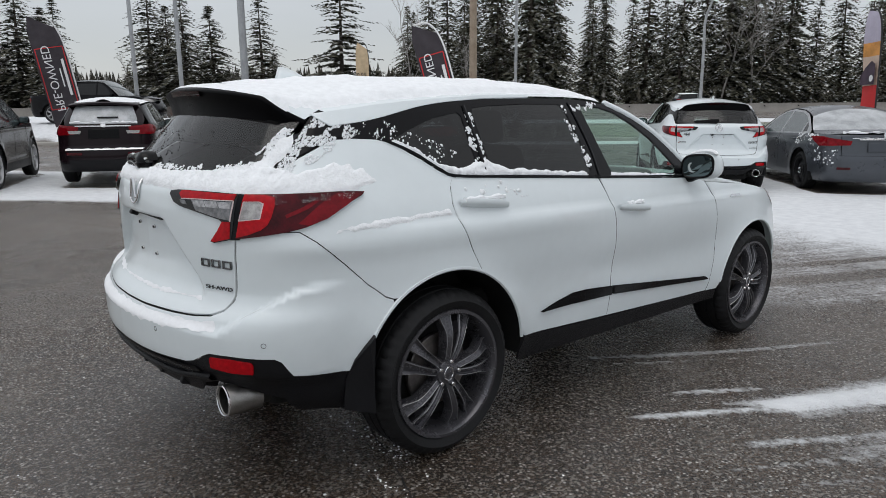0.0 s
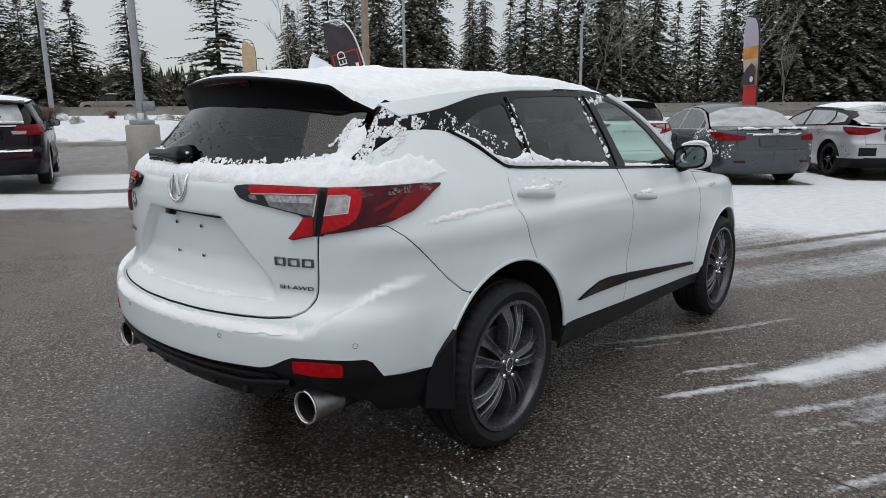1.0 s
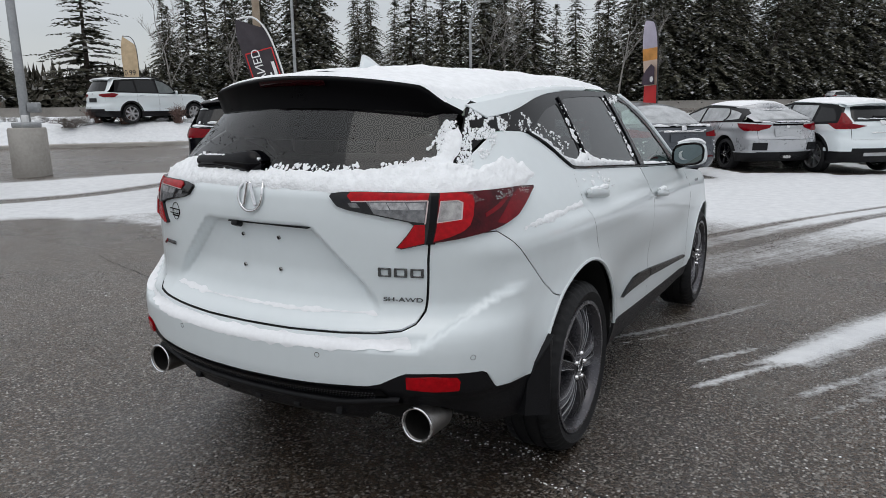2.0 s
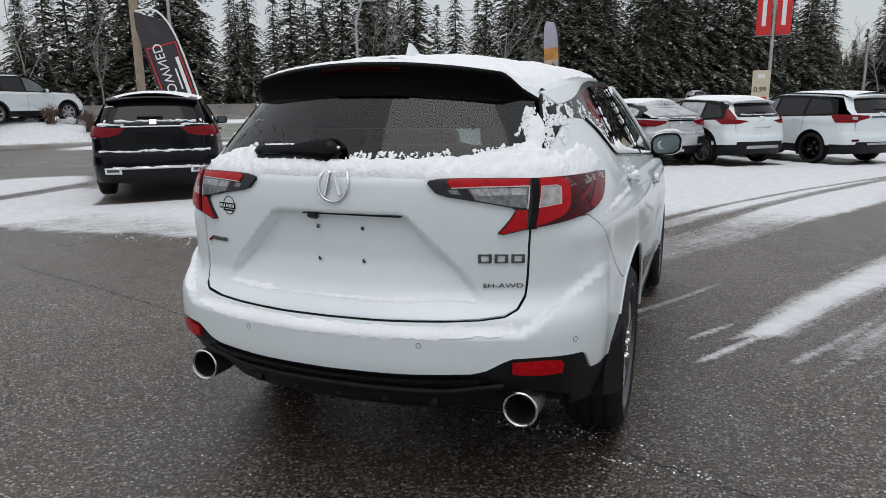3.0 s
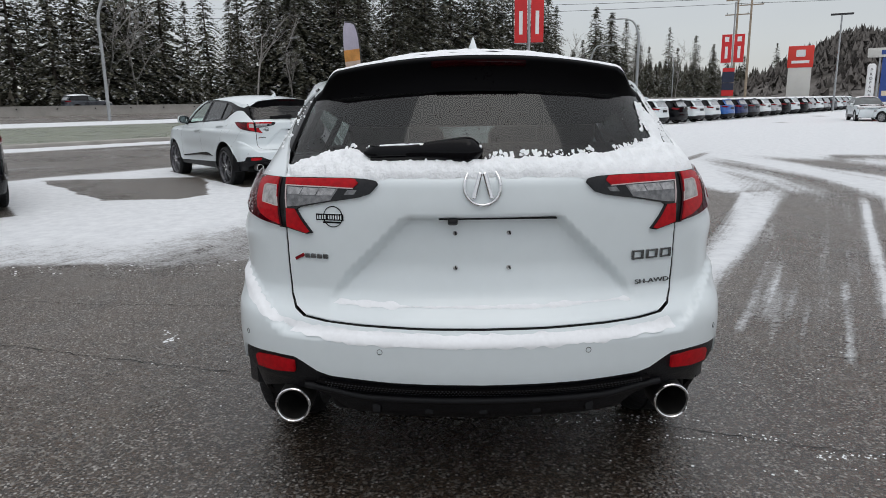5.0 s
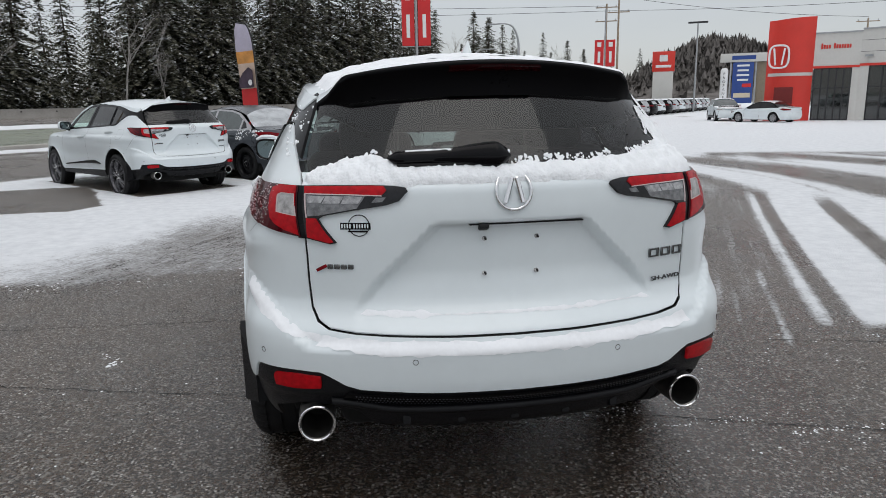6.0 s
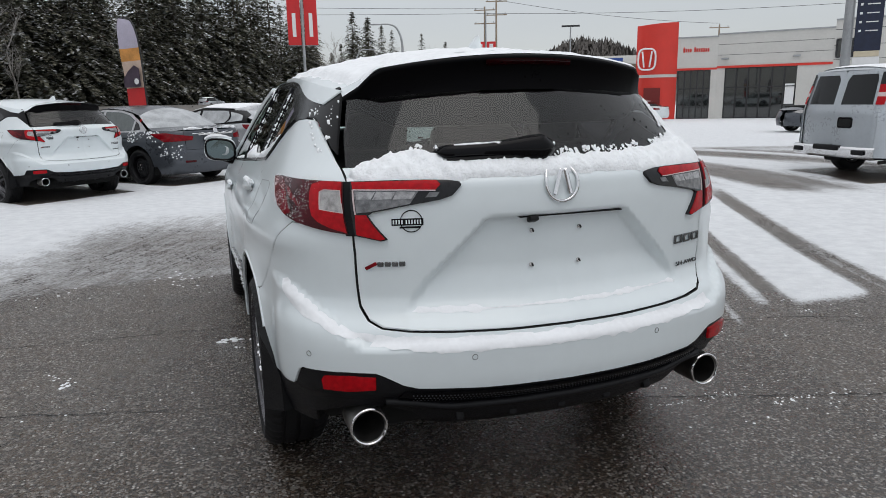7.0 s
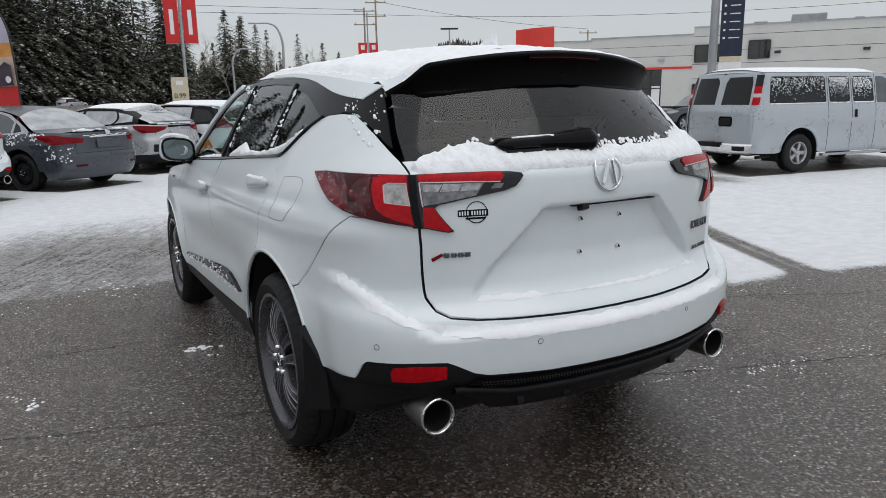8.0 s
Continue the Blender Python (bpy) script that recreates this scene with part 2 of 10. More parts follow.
def mesh_of(name, verts, faces, normals=None, smooth_shade=True):
    me = bpy.data.meshes.new(name)
    me.from_pydata([tuple(map(float, v)) for v in verts], [], [tuple(map(int, f)) for f in faces])
    me.update()
    if smooth_shade:
        me.polygons.foreach_set("use_smooth", [True] * len(me.polygons))
    if normals is not None:
        me.normals_split_custom_set_from_vertices([tuple(map(float, n)) for n in normals])
    return me


def part(name, data, material, parent=None, label=""):
    """Links a mesh (or a bmesh) as one object under a thing or a part."""
    if isinstance(data, bmesh.types.BMesh):
        me = bpy.data.meshes.new(name)
        data.to_mesh(me)
        data.free()
        data = me
    if material is not None and not data.materials:
        data.materials.append(material)
    ob = new(name, data)
    ob.parent = parent
    return tagged(ob, label)


def thing(name, m=None, label="", category="", group="", kind=""):
    ob = new(name)
    ob.matrix_world = m or Matrix.Identity(4)
    ob.empty_display_size = 0.2
    return tagged(ob, label, category, group, kind)


def auto_smooth(me, degrees=35):
    me.polygons.foreach_set("use_smooth", [True] * len(me.polygons))
    me.set_sharp_from_angle(angle=radians(degrees))
    return me


def box(bm, size, m=None, bevel=0.0, seg=2):
    """A box of that size, centred, at the pose m, with rounded edges, added to bm."""
    made = bmesh.ops.create_cube(bm, size=1.0, matrix=(m or Matrix.Identity(4)) @ Matrix.Diagonal((*size, 1)))["verts"]
    if bevel:
        edges = list({e for v in made for e in v.link_edges})
        bmesh.ops.bevel(bm, geom=edges, offset=bevel, segments=seg, affect="EDGES", profile=0.5)
    return bm


def box_mesh(name, size, m=None, bevel=0.0, seg=2):
    bm = bmesh.new()
    box(bm, size, m, bevel, seg)
    me = bpy.data.meshes.new(name)
    bm.to_mesh(me)
    bm.free()
    return auto_smooth(me, 40) if bevel else me


def tube(path, radii, n=8, cap=True):
    """A round tube along 3D points: verts, faces."""
    p = [Vector(q) for q in path]
    radii = radii if hasattr(radii, "__len__") else [radii] * len(p)
    vs, fs = [], []
    up = Vector((0.31, 0.17, 0.93))
    for i, q in enumerate(p):
        d = (p[min(i + 1, len(p) - 1)] - p[max(i - 1, 0)]).normalized()
        a = d.cross(up).normalized()
        b = d.cross(a)
        for k in range(n):
            w = 2 * math.pi * k / n
            vs.append(q + (a * math.cos(w) + b * math.sin(w)) * radii[i])
    for i in range(len(p) - 1):
        for k in range(n):
            fs.append((i * n + k, i * n + (k + 1) % n, (i + 1) * n + (k + 1) % n, (i + 1) * n + k))
    if cap:
        fs += [tuple(range(n))[::-1], tuple((len(p) - 1) * n + k for k in range(n))]
    return vs, fs


def tube_mesh(name, path, radii, n=8, cap=True):
    vs, fs = tube(path, radii, n, cap)
    me = mesh_of(name, vs, fs)
    return auto_smooth(me, 50)


def lathe(name, profile, n=48, degrees=35):
    """Turns (radius, x) points about the x axis."""
    vs, fs, m = [], [], len(profile)
    for k in range(n):
        w = 2 * math.pi * k / n
        vs += [(x, r * math.cos(w), r * math.sin(w)) for r, x in profile]
    for k in range(n):
        a, b = k * m, (k + 1) % n * m
        fs += [(a + i, b + i, b + i + 1, a + i + 1) for i in range(m - 1)]
    me = mesh_of(name, vs, fs)
    bm = bmesh.new()
    bm.from_mesh(me)
    bmesh.ops.recalc_face_normals(bm, faces=bm.faces)
    bm.to_mesh(me)
    bm.free()
    return auto_smooth(me, degrees)


def inside(poly, q):
    p = np.asarray(poly, float)
    q = np.asarray(q, float)
    r = np.zeros(len(q), bool)
    j = len(p) - 1
    for i in range(len(p)):
        (xi, yi), (xj, yj) = p[i], p[j]
        if yi != yj:
            r ^= ((yi > q[:, 1]) != (yj > q[:, 1])) & (q[:, 0] < (xj - xi) * (q[:, 1] - yi) / (yj - yi) + xi)
        j = i
    return r


def edge_distance(poly, q):
    p = np.asarray(poly, float)
    best = np.full(len(q), 9e9)
    for a, b in zip(p, np.roll(p, -1, 0)):
        ab = b - a
        t = np.clip(((q - a) @ ab) / max(ab @ ab, 1e-12), 0, 1)
        best = np.minimum(best, np.hypot(*(q - a - t[:, None] * ab).T))
    return best


def densify(poly, step):
    out = []
    p = [np.array(v, float) for v in poly]
    for a, b in zip(p, p[1:] + p[:1]):
        n = max(1, int(np.ceil(np.hypot(*(b - a)) / step)))
        out += [tuple(a + (b - a) * i / n) for i in range(n)]
    return out


def shrink(poly, d):
    """The polygon with all edges moved inwards by d."""
    p = np.array(poly, float)
    area = np.sum(p[:, 0] * np.roll(p[:, 1], -1) - np.roll(p[:, 0], -1) * p[:, 1])
    e = np.roll(p, -1, 0) - p
    n = np.stack([-e[:, 1], e[:, 0]], 1) / np.maximum(np.hypot(*e.T), 1e-9)[:, None] * (1 if area > 0 else -1)
    prev = np.roll(n, 1, 0)
    m = n + prev
    return p + m * (d / np.maximum(1 + np.sum(n * prev, 1), 0.35))[:, None]


def flat_mesh(poly, step, holes=(), margin=0.35):
    """Triangles over a polygon with holes: points, faces, and the loops."""
    loops = [densify(poly, step)] + [densify(h, step) for h in holes]
    pts, edges = [], []
    for lp in loops:
        k = len(pts)
        pts += lp
        edges += [(k + i, k + (i + 1) % len(lp)) for i in range(len(lp))]
    ring = np.array(loops[0])
    lo, hi = ring.min(0), ring.max(0)
    gx, gy = np.meshgrid(np.arange(lo[0], hi[0], step), np.arange(lo[1], hi[1], step), indexing="ij")
    gx[:, 1::2] += step / 2
    g = np.stack([gx.ravel(), gy.ravel()], 1)
    if len(g):
        keep = inside(loops[0], g) & (edge_distance(loops[0], g) > step * margin)
        for h in loops[1:]:
            keep &= ~inside(h, g) & (edge_distance(h, g) > step * margin)
        pts = pts + [tuple(v) for v in g[keep]]
    v2, _, fs, *_ = delaunay_2d_cdt([Vector(v) for v in pts], edges, [], 0, 1e-7)
    v2 = np.array([tuple(v) for v in v2])
    fs = np.array([tuple(f) for f in fs])
    c = v2[fs].mean(1)
    keep = inside(loops[0], c)
    for h in loops[1:]:
        keep &= ~inside(h, c)
    fs = fs[keep]
    a, b, c = v2[fs[:, 0]], v2[fs[:, 1]], v2[fs[:, 2]]
    flip = (b[:, 0] - a[:, 0]) * (c[:, 1] - a[:, 1]) - (b[:, 1] - a[:, 1]) * (c[:, 0] - a[:, 0]) < 0
    fs[flip] = fs[flip][:, ::-1]
    return v2, fs, loops


def patch(name, shell, poly, step=0.03, off=0.0, holes=(), mirror=False, rim=0.012, puff=None):
    """A piece of a car's skin, cut out along a polygon in (s, z), with a folded edge; puff(points, distance to edge) adds thickness."""
    if mirror:
        poly, holes = [(-s, z) for s, z in poly], [[(-s, z) for s, z in h] for h in holes]
    v2, fs, loops = flat_mesh(poly, step, holes)
    o = np.full(len(v2), off)
    if puff is not None:
        d = np.min([edge_distance(lp, v2) for lp in loops], 0)
        o = o + puff(v2, d)
    p, n = shell.at(v2[:, 0], v2[:, 1], o)
    if puff is not None:
        me = mesh_of(name, p, fs)
        return me
    vs, ns, faces = list(p), list(n), [tuple(f) for f in fs]
    if rim:
        count = {}
        for f in fs:
            for a, b in ((f[0], f[1]), (f[1], f[2]), (f[2], f[0])):
                count[(a, b)] = True
        deep, _ = shell.at(v2[:, 0], v2[:, 1], off - rim)
        low = {}
        for a, b in list(count):
            if (b, a) not in count:
                for k in (a, b):
                    if k not in low:
                        low[k] = (len(vs), len(vs) + 1)
                        vs += [p[k], deep[k]]
                        ns += [n[k], n[k]]
                faces.append((low[b][0], low[a][0], low[a][1], low[b][1]))
    return mesh_of(name, vs, faces, ns)


def loft(name, curves, smooth_shade=True, closed=False):
    """A skin over rows of points, all of one length."""
    m = len(curves[0])
    vs = [v for c in curves for v in c]
    fs = []
    for i in range(len(curves) - 1):
        for k in range(m - (0 if closed else 1)):
            fs.append((i * m + k, i * m + (k + 1) % m, (i + 1) * m + (k + 1) % m, (i + 1) * m + k))
    me = mesh_of(name, vs, fs)
    return me


def words(name, text, size, depth, m, material, parent=None, label="", align="CENTER"):
    me = LETTERS[text].copy()
    me.transform(m @ Matrix.Diagonal((size, size, depth, 1)))
    return part(name, me, material, parent, label)


def letter_mesh(text):
    cu = bpy.data.curves.new("lettering", "FONT")
    cu.body, cu.size, cu.extrude, cu.align_x, cu.align_y = text, 1.0, 1.0, "CENTER", "CENTER"
    tmp = bpy.data.objects.new("lettering", cu)
    scene.collection.objects.link(tmp)
    me = bpy.data.meshes.new_from_object(tmp.evaluated_get(bpy.context.evaluated_depsgraph_get()))
    bpy.data.objects.remove(tmp)
    return me


LETTERS = {t: letter_mesh(t) for t in ("SH-AWD", "PRE-OWNED", "0.99", *"PROANE")}


def arc(cx, cz, r, a0, a1, n=18):
    return [(cx + r * math.cos(radians(a)), cz + r * math.sin(radians(a))) for a in np.linspace(a0, a1, n)]


# ---- wheels ----
def wheel_parts(parent, kind, at, side, r=0.369, width=0.245, rim_r=0.282, steer=0):
    """A wheel under a car; side +1 is the right, whose face looks along +x."""
    w = new("wheel")
    w.parent = parent
    w.matrix_local = Matrix.Translation(at) @ Matrix.Diagonal((side, 1, 1, 1))
    w.empty_display_size = 0.1
    h = width / 2
    key = (kind, r, width, rim_r)
    if key not in wheel_parts.made:
        # tyre with grooves round it and blocks along its shoulders
        prof = [(rim_r - 0.012, h - 0.030), (rim_r + 0.004, h - 0.012), (rim_r + 0.030, h - 0.002), ((rim_r + r) / 2, h + 0.004), (r - 0.030, h - 0.004), (r - 0.012, h - 0.018),
                (r - 0.004, h - 0.034)]
        tread = []
        for gx in (0.058, 0.0, -0.058):
            tread += [(r, gx + 0.020), (r, gx + 0.007), (r - 0.008, gx + 0.006), (r - 0.008, gx - 0.006), (r, gx - 0.007), (r, gx - 0.020)]
        prof = prof + tread + [(a, -b) for a, b in prof[::-1]]
        n, m = 144, len(prof)
        vs, fs = [], []
        for k in range(n):
            a = 2 * math.pi * k / n
            for i, (pr, x) in enumerate(prof):
                if (4 <= i <= 8 or m - 9 <= i <= m - 5) and k % 3 == 0:
                    pr -= 0.006
                vs.append((x, pr * math.cos(a), pr * math.sin(a)))
        for k in range(n):
            a, b = k * m, (k + 1) % n * m
            fs += [(a + i, a + i + 1, b + i + 1, b + i) for i in range(m - 1)]
        tyre = auto_smooth(mesh_of("tyre", vs, fs), 30)
        rim = lathe("rim", [(rim_r - 0.002, h - 0.022), (rim_r + 0.006, h - 0.010), (rim_r + 0.004, h - 0.004), (rim_r - 0.010, h - 0.004), (rim_r - 0.020, h - 0.020),
                            (rim_r - 0.028, h - 0.07), (rim_r - 0.036, -h + 0.05), (rim_r - 0.005, -h + 0.02)], 72)
        edges = []
        if kind == "sport":
            sp = []
            for i in range(10):
                # five forked pairs of spokes, narrow at the hub and broad at the rim
                sg = 1 if i % 2 else -1
                mid = 2 * math.pi * (i // 2) / 5 + radians(78)
                curves, edge, edge2 = [], [], []
                for t in np.linspace(0, 1, 9):
                    rr = 0.040 + t * (rim_r - 0.052)
                    flare = smooth(0.55, 1.0, t)
                    wd = 0.0135 + 0.007 * t + 0.014 * flare
                    ang = mid + sg * (0.205 - 0.05 * t + (0.012 * flare + 0.004) / rr)
                    x0 = h - 0.026 + 0.016 * math.sin(math.pi * min(1, t * 1.15)) - 0.016 * smooth(0.6, 1, t)
                    c, s = math.cos(ang), math.sin(ang)
                    row = [(x0 + dx, rr * c - u * wd * s * sg, rr * s + u * wd * c * sg) for u, dx in ((-1, -0.055), (-1, -0.006), (-0.72, 0.0), (-0.2, -0.006 - 0.004 * t), (0.45, -0.010 - 0.006 * t), (0.85, -0.004), (1, -0.010), (1, -0.055))]
                    curves.append(row if i % 2 else row[::-1])
                    if t > 0.12:
                        for u, line in ((-0.86, edge), (0.92, edge2)):
                            line.append((x0 + 0.0006, rr * c - u * wd * s * sg, rr * s + u * wd * c * sg))
                sp.append(auto_smooth(loft("spoke", curves), 32))
                edges += [tube_mesh("spoke_edge", edge, 0.0024, 5), tube_mesh("spoke_edge", edge2, 0.0018, 5)]
        elif kind == "steel":
            sp = [lathe("spoke", [(0.05, h - 0.05), (0.10, h - 0.035), (0.15, h - 0.06), (rim_r - 0.07, h - 0.055), (rim_r - 0.045, h - 0.085), (rim_r - 0.03, h - 0.085)], 40)]
        else:
            sp = []
            for i in range(7 if kind == "alloy" else 5):
                ang = 2 * math.pi * i / (7 if kind == "alloy" else 5)
                c, s = math.cos(ang), math.sin(ang)
                curves = []
                for t in np.linspace(0, 1, 5):
                    rr, wd = 0.04 + t * (rim_r - 0.06), 0.030 + 0.012 * (1 - t) + 0.016 * t * t
                    curves.append([(h - 0.035 + dx, rr * c - u * wd * s, rr * s + u * wd * c) for u, dx in ((-1, -0.04), (-0.8, 0), (0, 0.008), (0.8, 0), (1, -0.04))])
                sp.append(auto_smooth(loft("spoke", curves), 32))
        cap = lathe("hub_cap", [(0.0, h - 0.014), (0.022, h - 0.015), (0.031, h - 0.020), (0.052, h - 0.024), (0.062, h - 0.040), (0.066, h - 0.075)], 32)
        disc = lathe("brake_disc", [(0.06, 0.02), (0.075, 0.035), (0.16, 0.035), (0.165, 0.03), (0.165, 0.01), (0.0, 0.01)], 40)
        back = lathe("wheel_back", [(0.0, -0.02), (rim_r - 0.04, -0.02)], 32)
        nut = lathe("lug_nut", [(0.0, 0.018), (0.008, 0.017), (0.0115, 0.011), (0.0115, -0.012)], 12)
        ring = tube_mesh("cap_ring", [(h - 0.0135, 0.024 * math.cos(t), 0.030 * math.sin(t)) for t in np.linspace(0, 2 * math.pi, 25)], 0.003, 5)
        wheel_parts.made[key] = (tyre, rim, sp, cap, disc, back, nut, edges, ring)
    tyre, rim, sp, cap, disc, back, nut, edges, ring = wheel_parts.made[key]
    alloy = {"sport": M["gunmetal"], "steel": M["plastic"], "dark": M["gloss_black"], "van": M["alloy"]}.get(kind, M["alloy"])
    part("tyre", tyre, M["tyre"], w)
    part("rim", rim, alloy, w)
    for s in sp:
        part("spoke", s, alloy, w)
    for s in edges:
        part("spoke_edge", s, M["machined"], w)
    part("hub_cap", cap, M["alloy"] if kind == "van" else alloy, w)
    if kind == "sport":
        part("cap_ring", ring, M["chrome"], w)
    part("brake_disc", disc, M["disc"], w)
    part("wheel_back", back, M["dark"], w)
    for i in range(5):
        a = 2 * math.pi * i / 5 + (radians(78) if kind == "sport" else 0.6)
        o = part("lug_nut", nut, M["chrome"], w)
        o.location = (h - 0.022, (0.056 if kind == "sport" else 0.047) * math.cos(a), (0.056 if kind == "sport" else 0.047) * math.sin(a))
    return w


wheel_parts.made = {}


# ---- the white car ----
def estate_body(car):
    """All of the skin, glass and fittings of the white car, under the Empty car."""
    S = estate_skin
    AR, FR = (0.0, 0.39, 0.45), (2.751, 0.38, 0.43)
    white, black, gloss = M["white"], M["plastic"], M["gloss_black"]
    G = 0.0022

    def both(name, poly, material, label="", **kw):
        obs = []
        for mir in (False, True):
            obs.append(part(name, patch(name, S, poly, mirror=mir, **kw), material, car, label))
        return obs

    def full(half):
        """A polygon over the middle, from its right half, given from bottom to top."""
        return list(half) + [(-s, z) for s, z in half[::-1]]

    sd, tl = S.sides, S.tails
    belt = [(1.98, 1.128), (1.82, 1.132), (1.45, 1.148), (1.08, 1.163), (0.75, 1.180), (0.42, 1.195), (0.12, 1.212)]
    hood_edge = [(2.12, 1.095), (2.5, 1.065), (2.9, 1.01), (3.15, 0.95)]
    # rear door
    b_gap = [(1.075, 1.165), (1.10, 1.08), (1.125, 1.01), (1.145, 0.91), (1.16, 0.80), (1.16, 0.68), (1.15, 0.54), (1.13, 0.425)]
    rear_edge = arc(*AR, 10, 68, 12) + [(0.10, 0.93), (0.055, 1.02), (0.04, 1.10), (0.055, 1.17), (0.085, 1.213)]
    door_r = [(0.475, 0.447)] + rear_edge[1:] + belt[:3:-1] + [(1.07, 1.163)] + b_gap[1:]
    both("rear_door", shrink(sd(door_r[::-1]), G), white, step=0.032)
    f_edge = [(2.185, 0.395), (2.21, 0.45), (2.238, 0.60), (2.238, 0.72), (2.215, 0.87), (2.17, 1.0), (2.10, 1.098)]
    door_f = f_edge + belt[:4] + b_gap[1:]
    both("front_door", shrink(sd(door_f), G), white, step=0.036)
    # rear quarter with the lamp's outer half in it, the seam to the bumper below
    q_top = [(0.10, 1.209), (0.035, 1.235), (-0.05, 1.29), (-0.13, 1.335), (-0.19, 1.362), (-0.24, 1.374), (-0.33, 1.378), (-0.42, 1.374), (-0.49, 1.345), (-0.575, 1.305), (-0.640, 1.268)]
    seam = [(-0.295, 0.752), (-0.33, 0.765), (-0.40, 0.82), (-0.50, 0.915), (-0.60, 1.005), (-0.655, 1.045)]
    gate_x = [(0.662, 1.045), (0.664, 1.10), (0.662, 1.16), (0.668, 1.205), (0.67, 1.222)]
    quarter = sd(q_top[::-1]) + sd(rear_edge[::-1][1:-11]) + sd(arc(*AR, 68, 126, 16)) + sd(seam) + tl(gate_x)
    both("quarter_panel", shrink(quarter, G), white, step=0.026)
    # bumper cover: white, over the black lower apron
    gate_low = [(0.0, 0.700), (0.20, 0.701), (0.40, 0.706), (0.52, 0.712), (0.60, 0.722), (0.635, 0.742), (0.652, 0.78), (0.658, 0.86), (0.660, 0.95), (0.662, 1.045)]
    black_top = [(0.0, 0.525), (0.30, 0.528), (0.50, 0.537), (0.545, 0.548), (0.60, 0.577), (0.625, 0.588), (0.70, 0.590)]
    black_side = [(-0.765, 0.585), (-0.745, 0.572), (-0.72, 0.535), (-0.705, 0.515), (-0.60, 0.502), (-0.43, 0.487)]
    right = tl(gate_low) + sd(seam[::-1]) + sd(arc(*AR, 127, 167, 10)[1:]) + sd(black_side[::-1]) + tl(black_top[::-1])
    half = right[len(gate_low):-len(black_top)]
    ring = tl(gate_low) + half + tl(black_top[::-1])
    whole = ring[:-1] + [(-s, z) for s, z in ring[::-1][:-1]]
    part("rear_bumper", patch("rear_bumper", S, shrink(whole, G), step=0.018), white, car)
    # black apron with its honeycomb strip and underside
    low = [(0.0, 0.36), (0.35, 0.36), (0.46, 0.375), (0.52, 0.43), (0.60, 0.455), (0.70, 0.45)]
    low_side = [(-0.72, 0.40), (-0.66, 0.335), (-0.47, 0.315)]
    ap = tl(black_top) + sd(black_side) + sd(low_side[::-1]) + tl(low[::-1])
    whole = ap[:-1] + [(-s, z) for s, z in ap[::-1][:-1]]
    part("rear_apron", patch("rear_apron", S, shrink(whole, G), step=0.03, off=-0.006), black, car, "textured black plastic apron")
    whole = tl([(-0.56, 0.500), (-0.50, 0.482), (0, 0.470), (0.50, 0.482), (0.56, 0.500), (0.54, 0.528), (0.50, 0.520), (0, 0.508), (-0.50, 0.520), (-0.54, 0.528)])
    grille = part("grille_strip", patch("grille_strip", S, whole, step=0.04, off=0.001, rim=0.006), gloss, car)
    # honeycomb studs on the strip
    vs, fs = [], []
    for i in range(-46, 47):
        for j in range(3):
            x, z = (i + 0.5 * (j % 2)) * 0.0112, 0.4835 + 0.0105 * j
            z += 0.012 * (abs(x) / 0.5) ** 2
            s0 = S.tail(x, z) if x else 0.0
            p, n = S.at(np.array([s0, s0 + 0.0034, s0, s0 - 0.0034]), np.array([z + 0.0034, z, z - 0.0034, z]), 0.0045)
            k = len(vs)
            vs += list(p)
            fs.append((k, k + 3, k + 2, k + 1))
    part("studs", mesh_of("studs", vs, fs, smooth_shade=False), M["stud"], grille)
    # under-run lip and fins of the diffuser
    lip = []
    for x in np.linspace(-0.60, 0.60, 41):
        zc = 0.452 + 0.03 * smooth(0.38, 0.60, abs(x))
        p, n = S.at(np.array([S.tail(x, zc)]), np.array([zc]), 0.0)
        q = p[0]
        lip.append([q + Vector(v) for v in ((0, 0.02, 0.016), (0, -0.010, 0.014), (0, -0.020, 0.002), (0, -0.006, -0.012), (0, 0.03, -0.016))])
    part("diffuser_lip", loft("diffuser_lip", lip), black, car)
    for x in (-0.36, -0.18, 0.0, 0.18, 0.36):
        part("diffuser_fin", box_mesh("diffuser_fin", (0.030, 0.16, 0.055), pose(x, -0.90 + 0.2 * x * x, 0.392, -18), 0.008), black, car)
    part("underbody", box_mesh("underbody", (1.50, 3.9, 0.10), pose(0, 1.35, 0.36), 0.03), M["dark"], car)
    part("muffler", box_mesh("muffler", (1.15, 0.30, 0.16), pose(0, -0.52, 0.34), 0.06, 4), M["dark"], car)
    # tailgate
    right = tl([(x - 0.004, z + 0.004) for x, z in gate_low]) + tl([(0.658, 1.16), (0.664, 1.205), (0.667, 1.219)])
    top = tl([(0.50, 1.224), (0.25, 1.230), (0.0, 1.232)])
    right[0] = (0.0, 0.704)
    gate = right + top + [(-s, z) for s, z in top[::-1][1:]] + [(-s, z) for s, z in right[::-1][:-1]]
    part("tailgate", patch("tailgate", S, shrink(gate, G), step=0.013), white, car)
    # rear glass
    gl = tl([(0.0, 1.236), (0.25, 1.234), (0.50, 1.228), (0.655, 1.222), (0.640, 1.30), (0.615, 1.38), (0.590, 1.455), (0.3, 1.462), (0.0, 1.464)])
    whole = gl + [(-s, z) for s, z in gl[::-1][1:-1]]
    part("rear_window", patch("rear_window", S, whole, step=0.05, off=-0.002, rim=0.004), M["rear_glass"], car, "wet dark-tinted rear window")
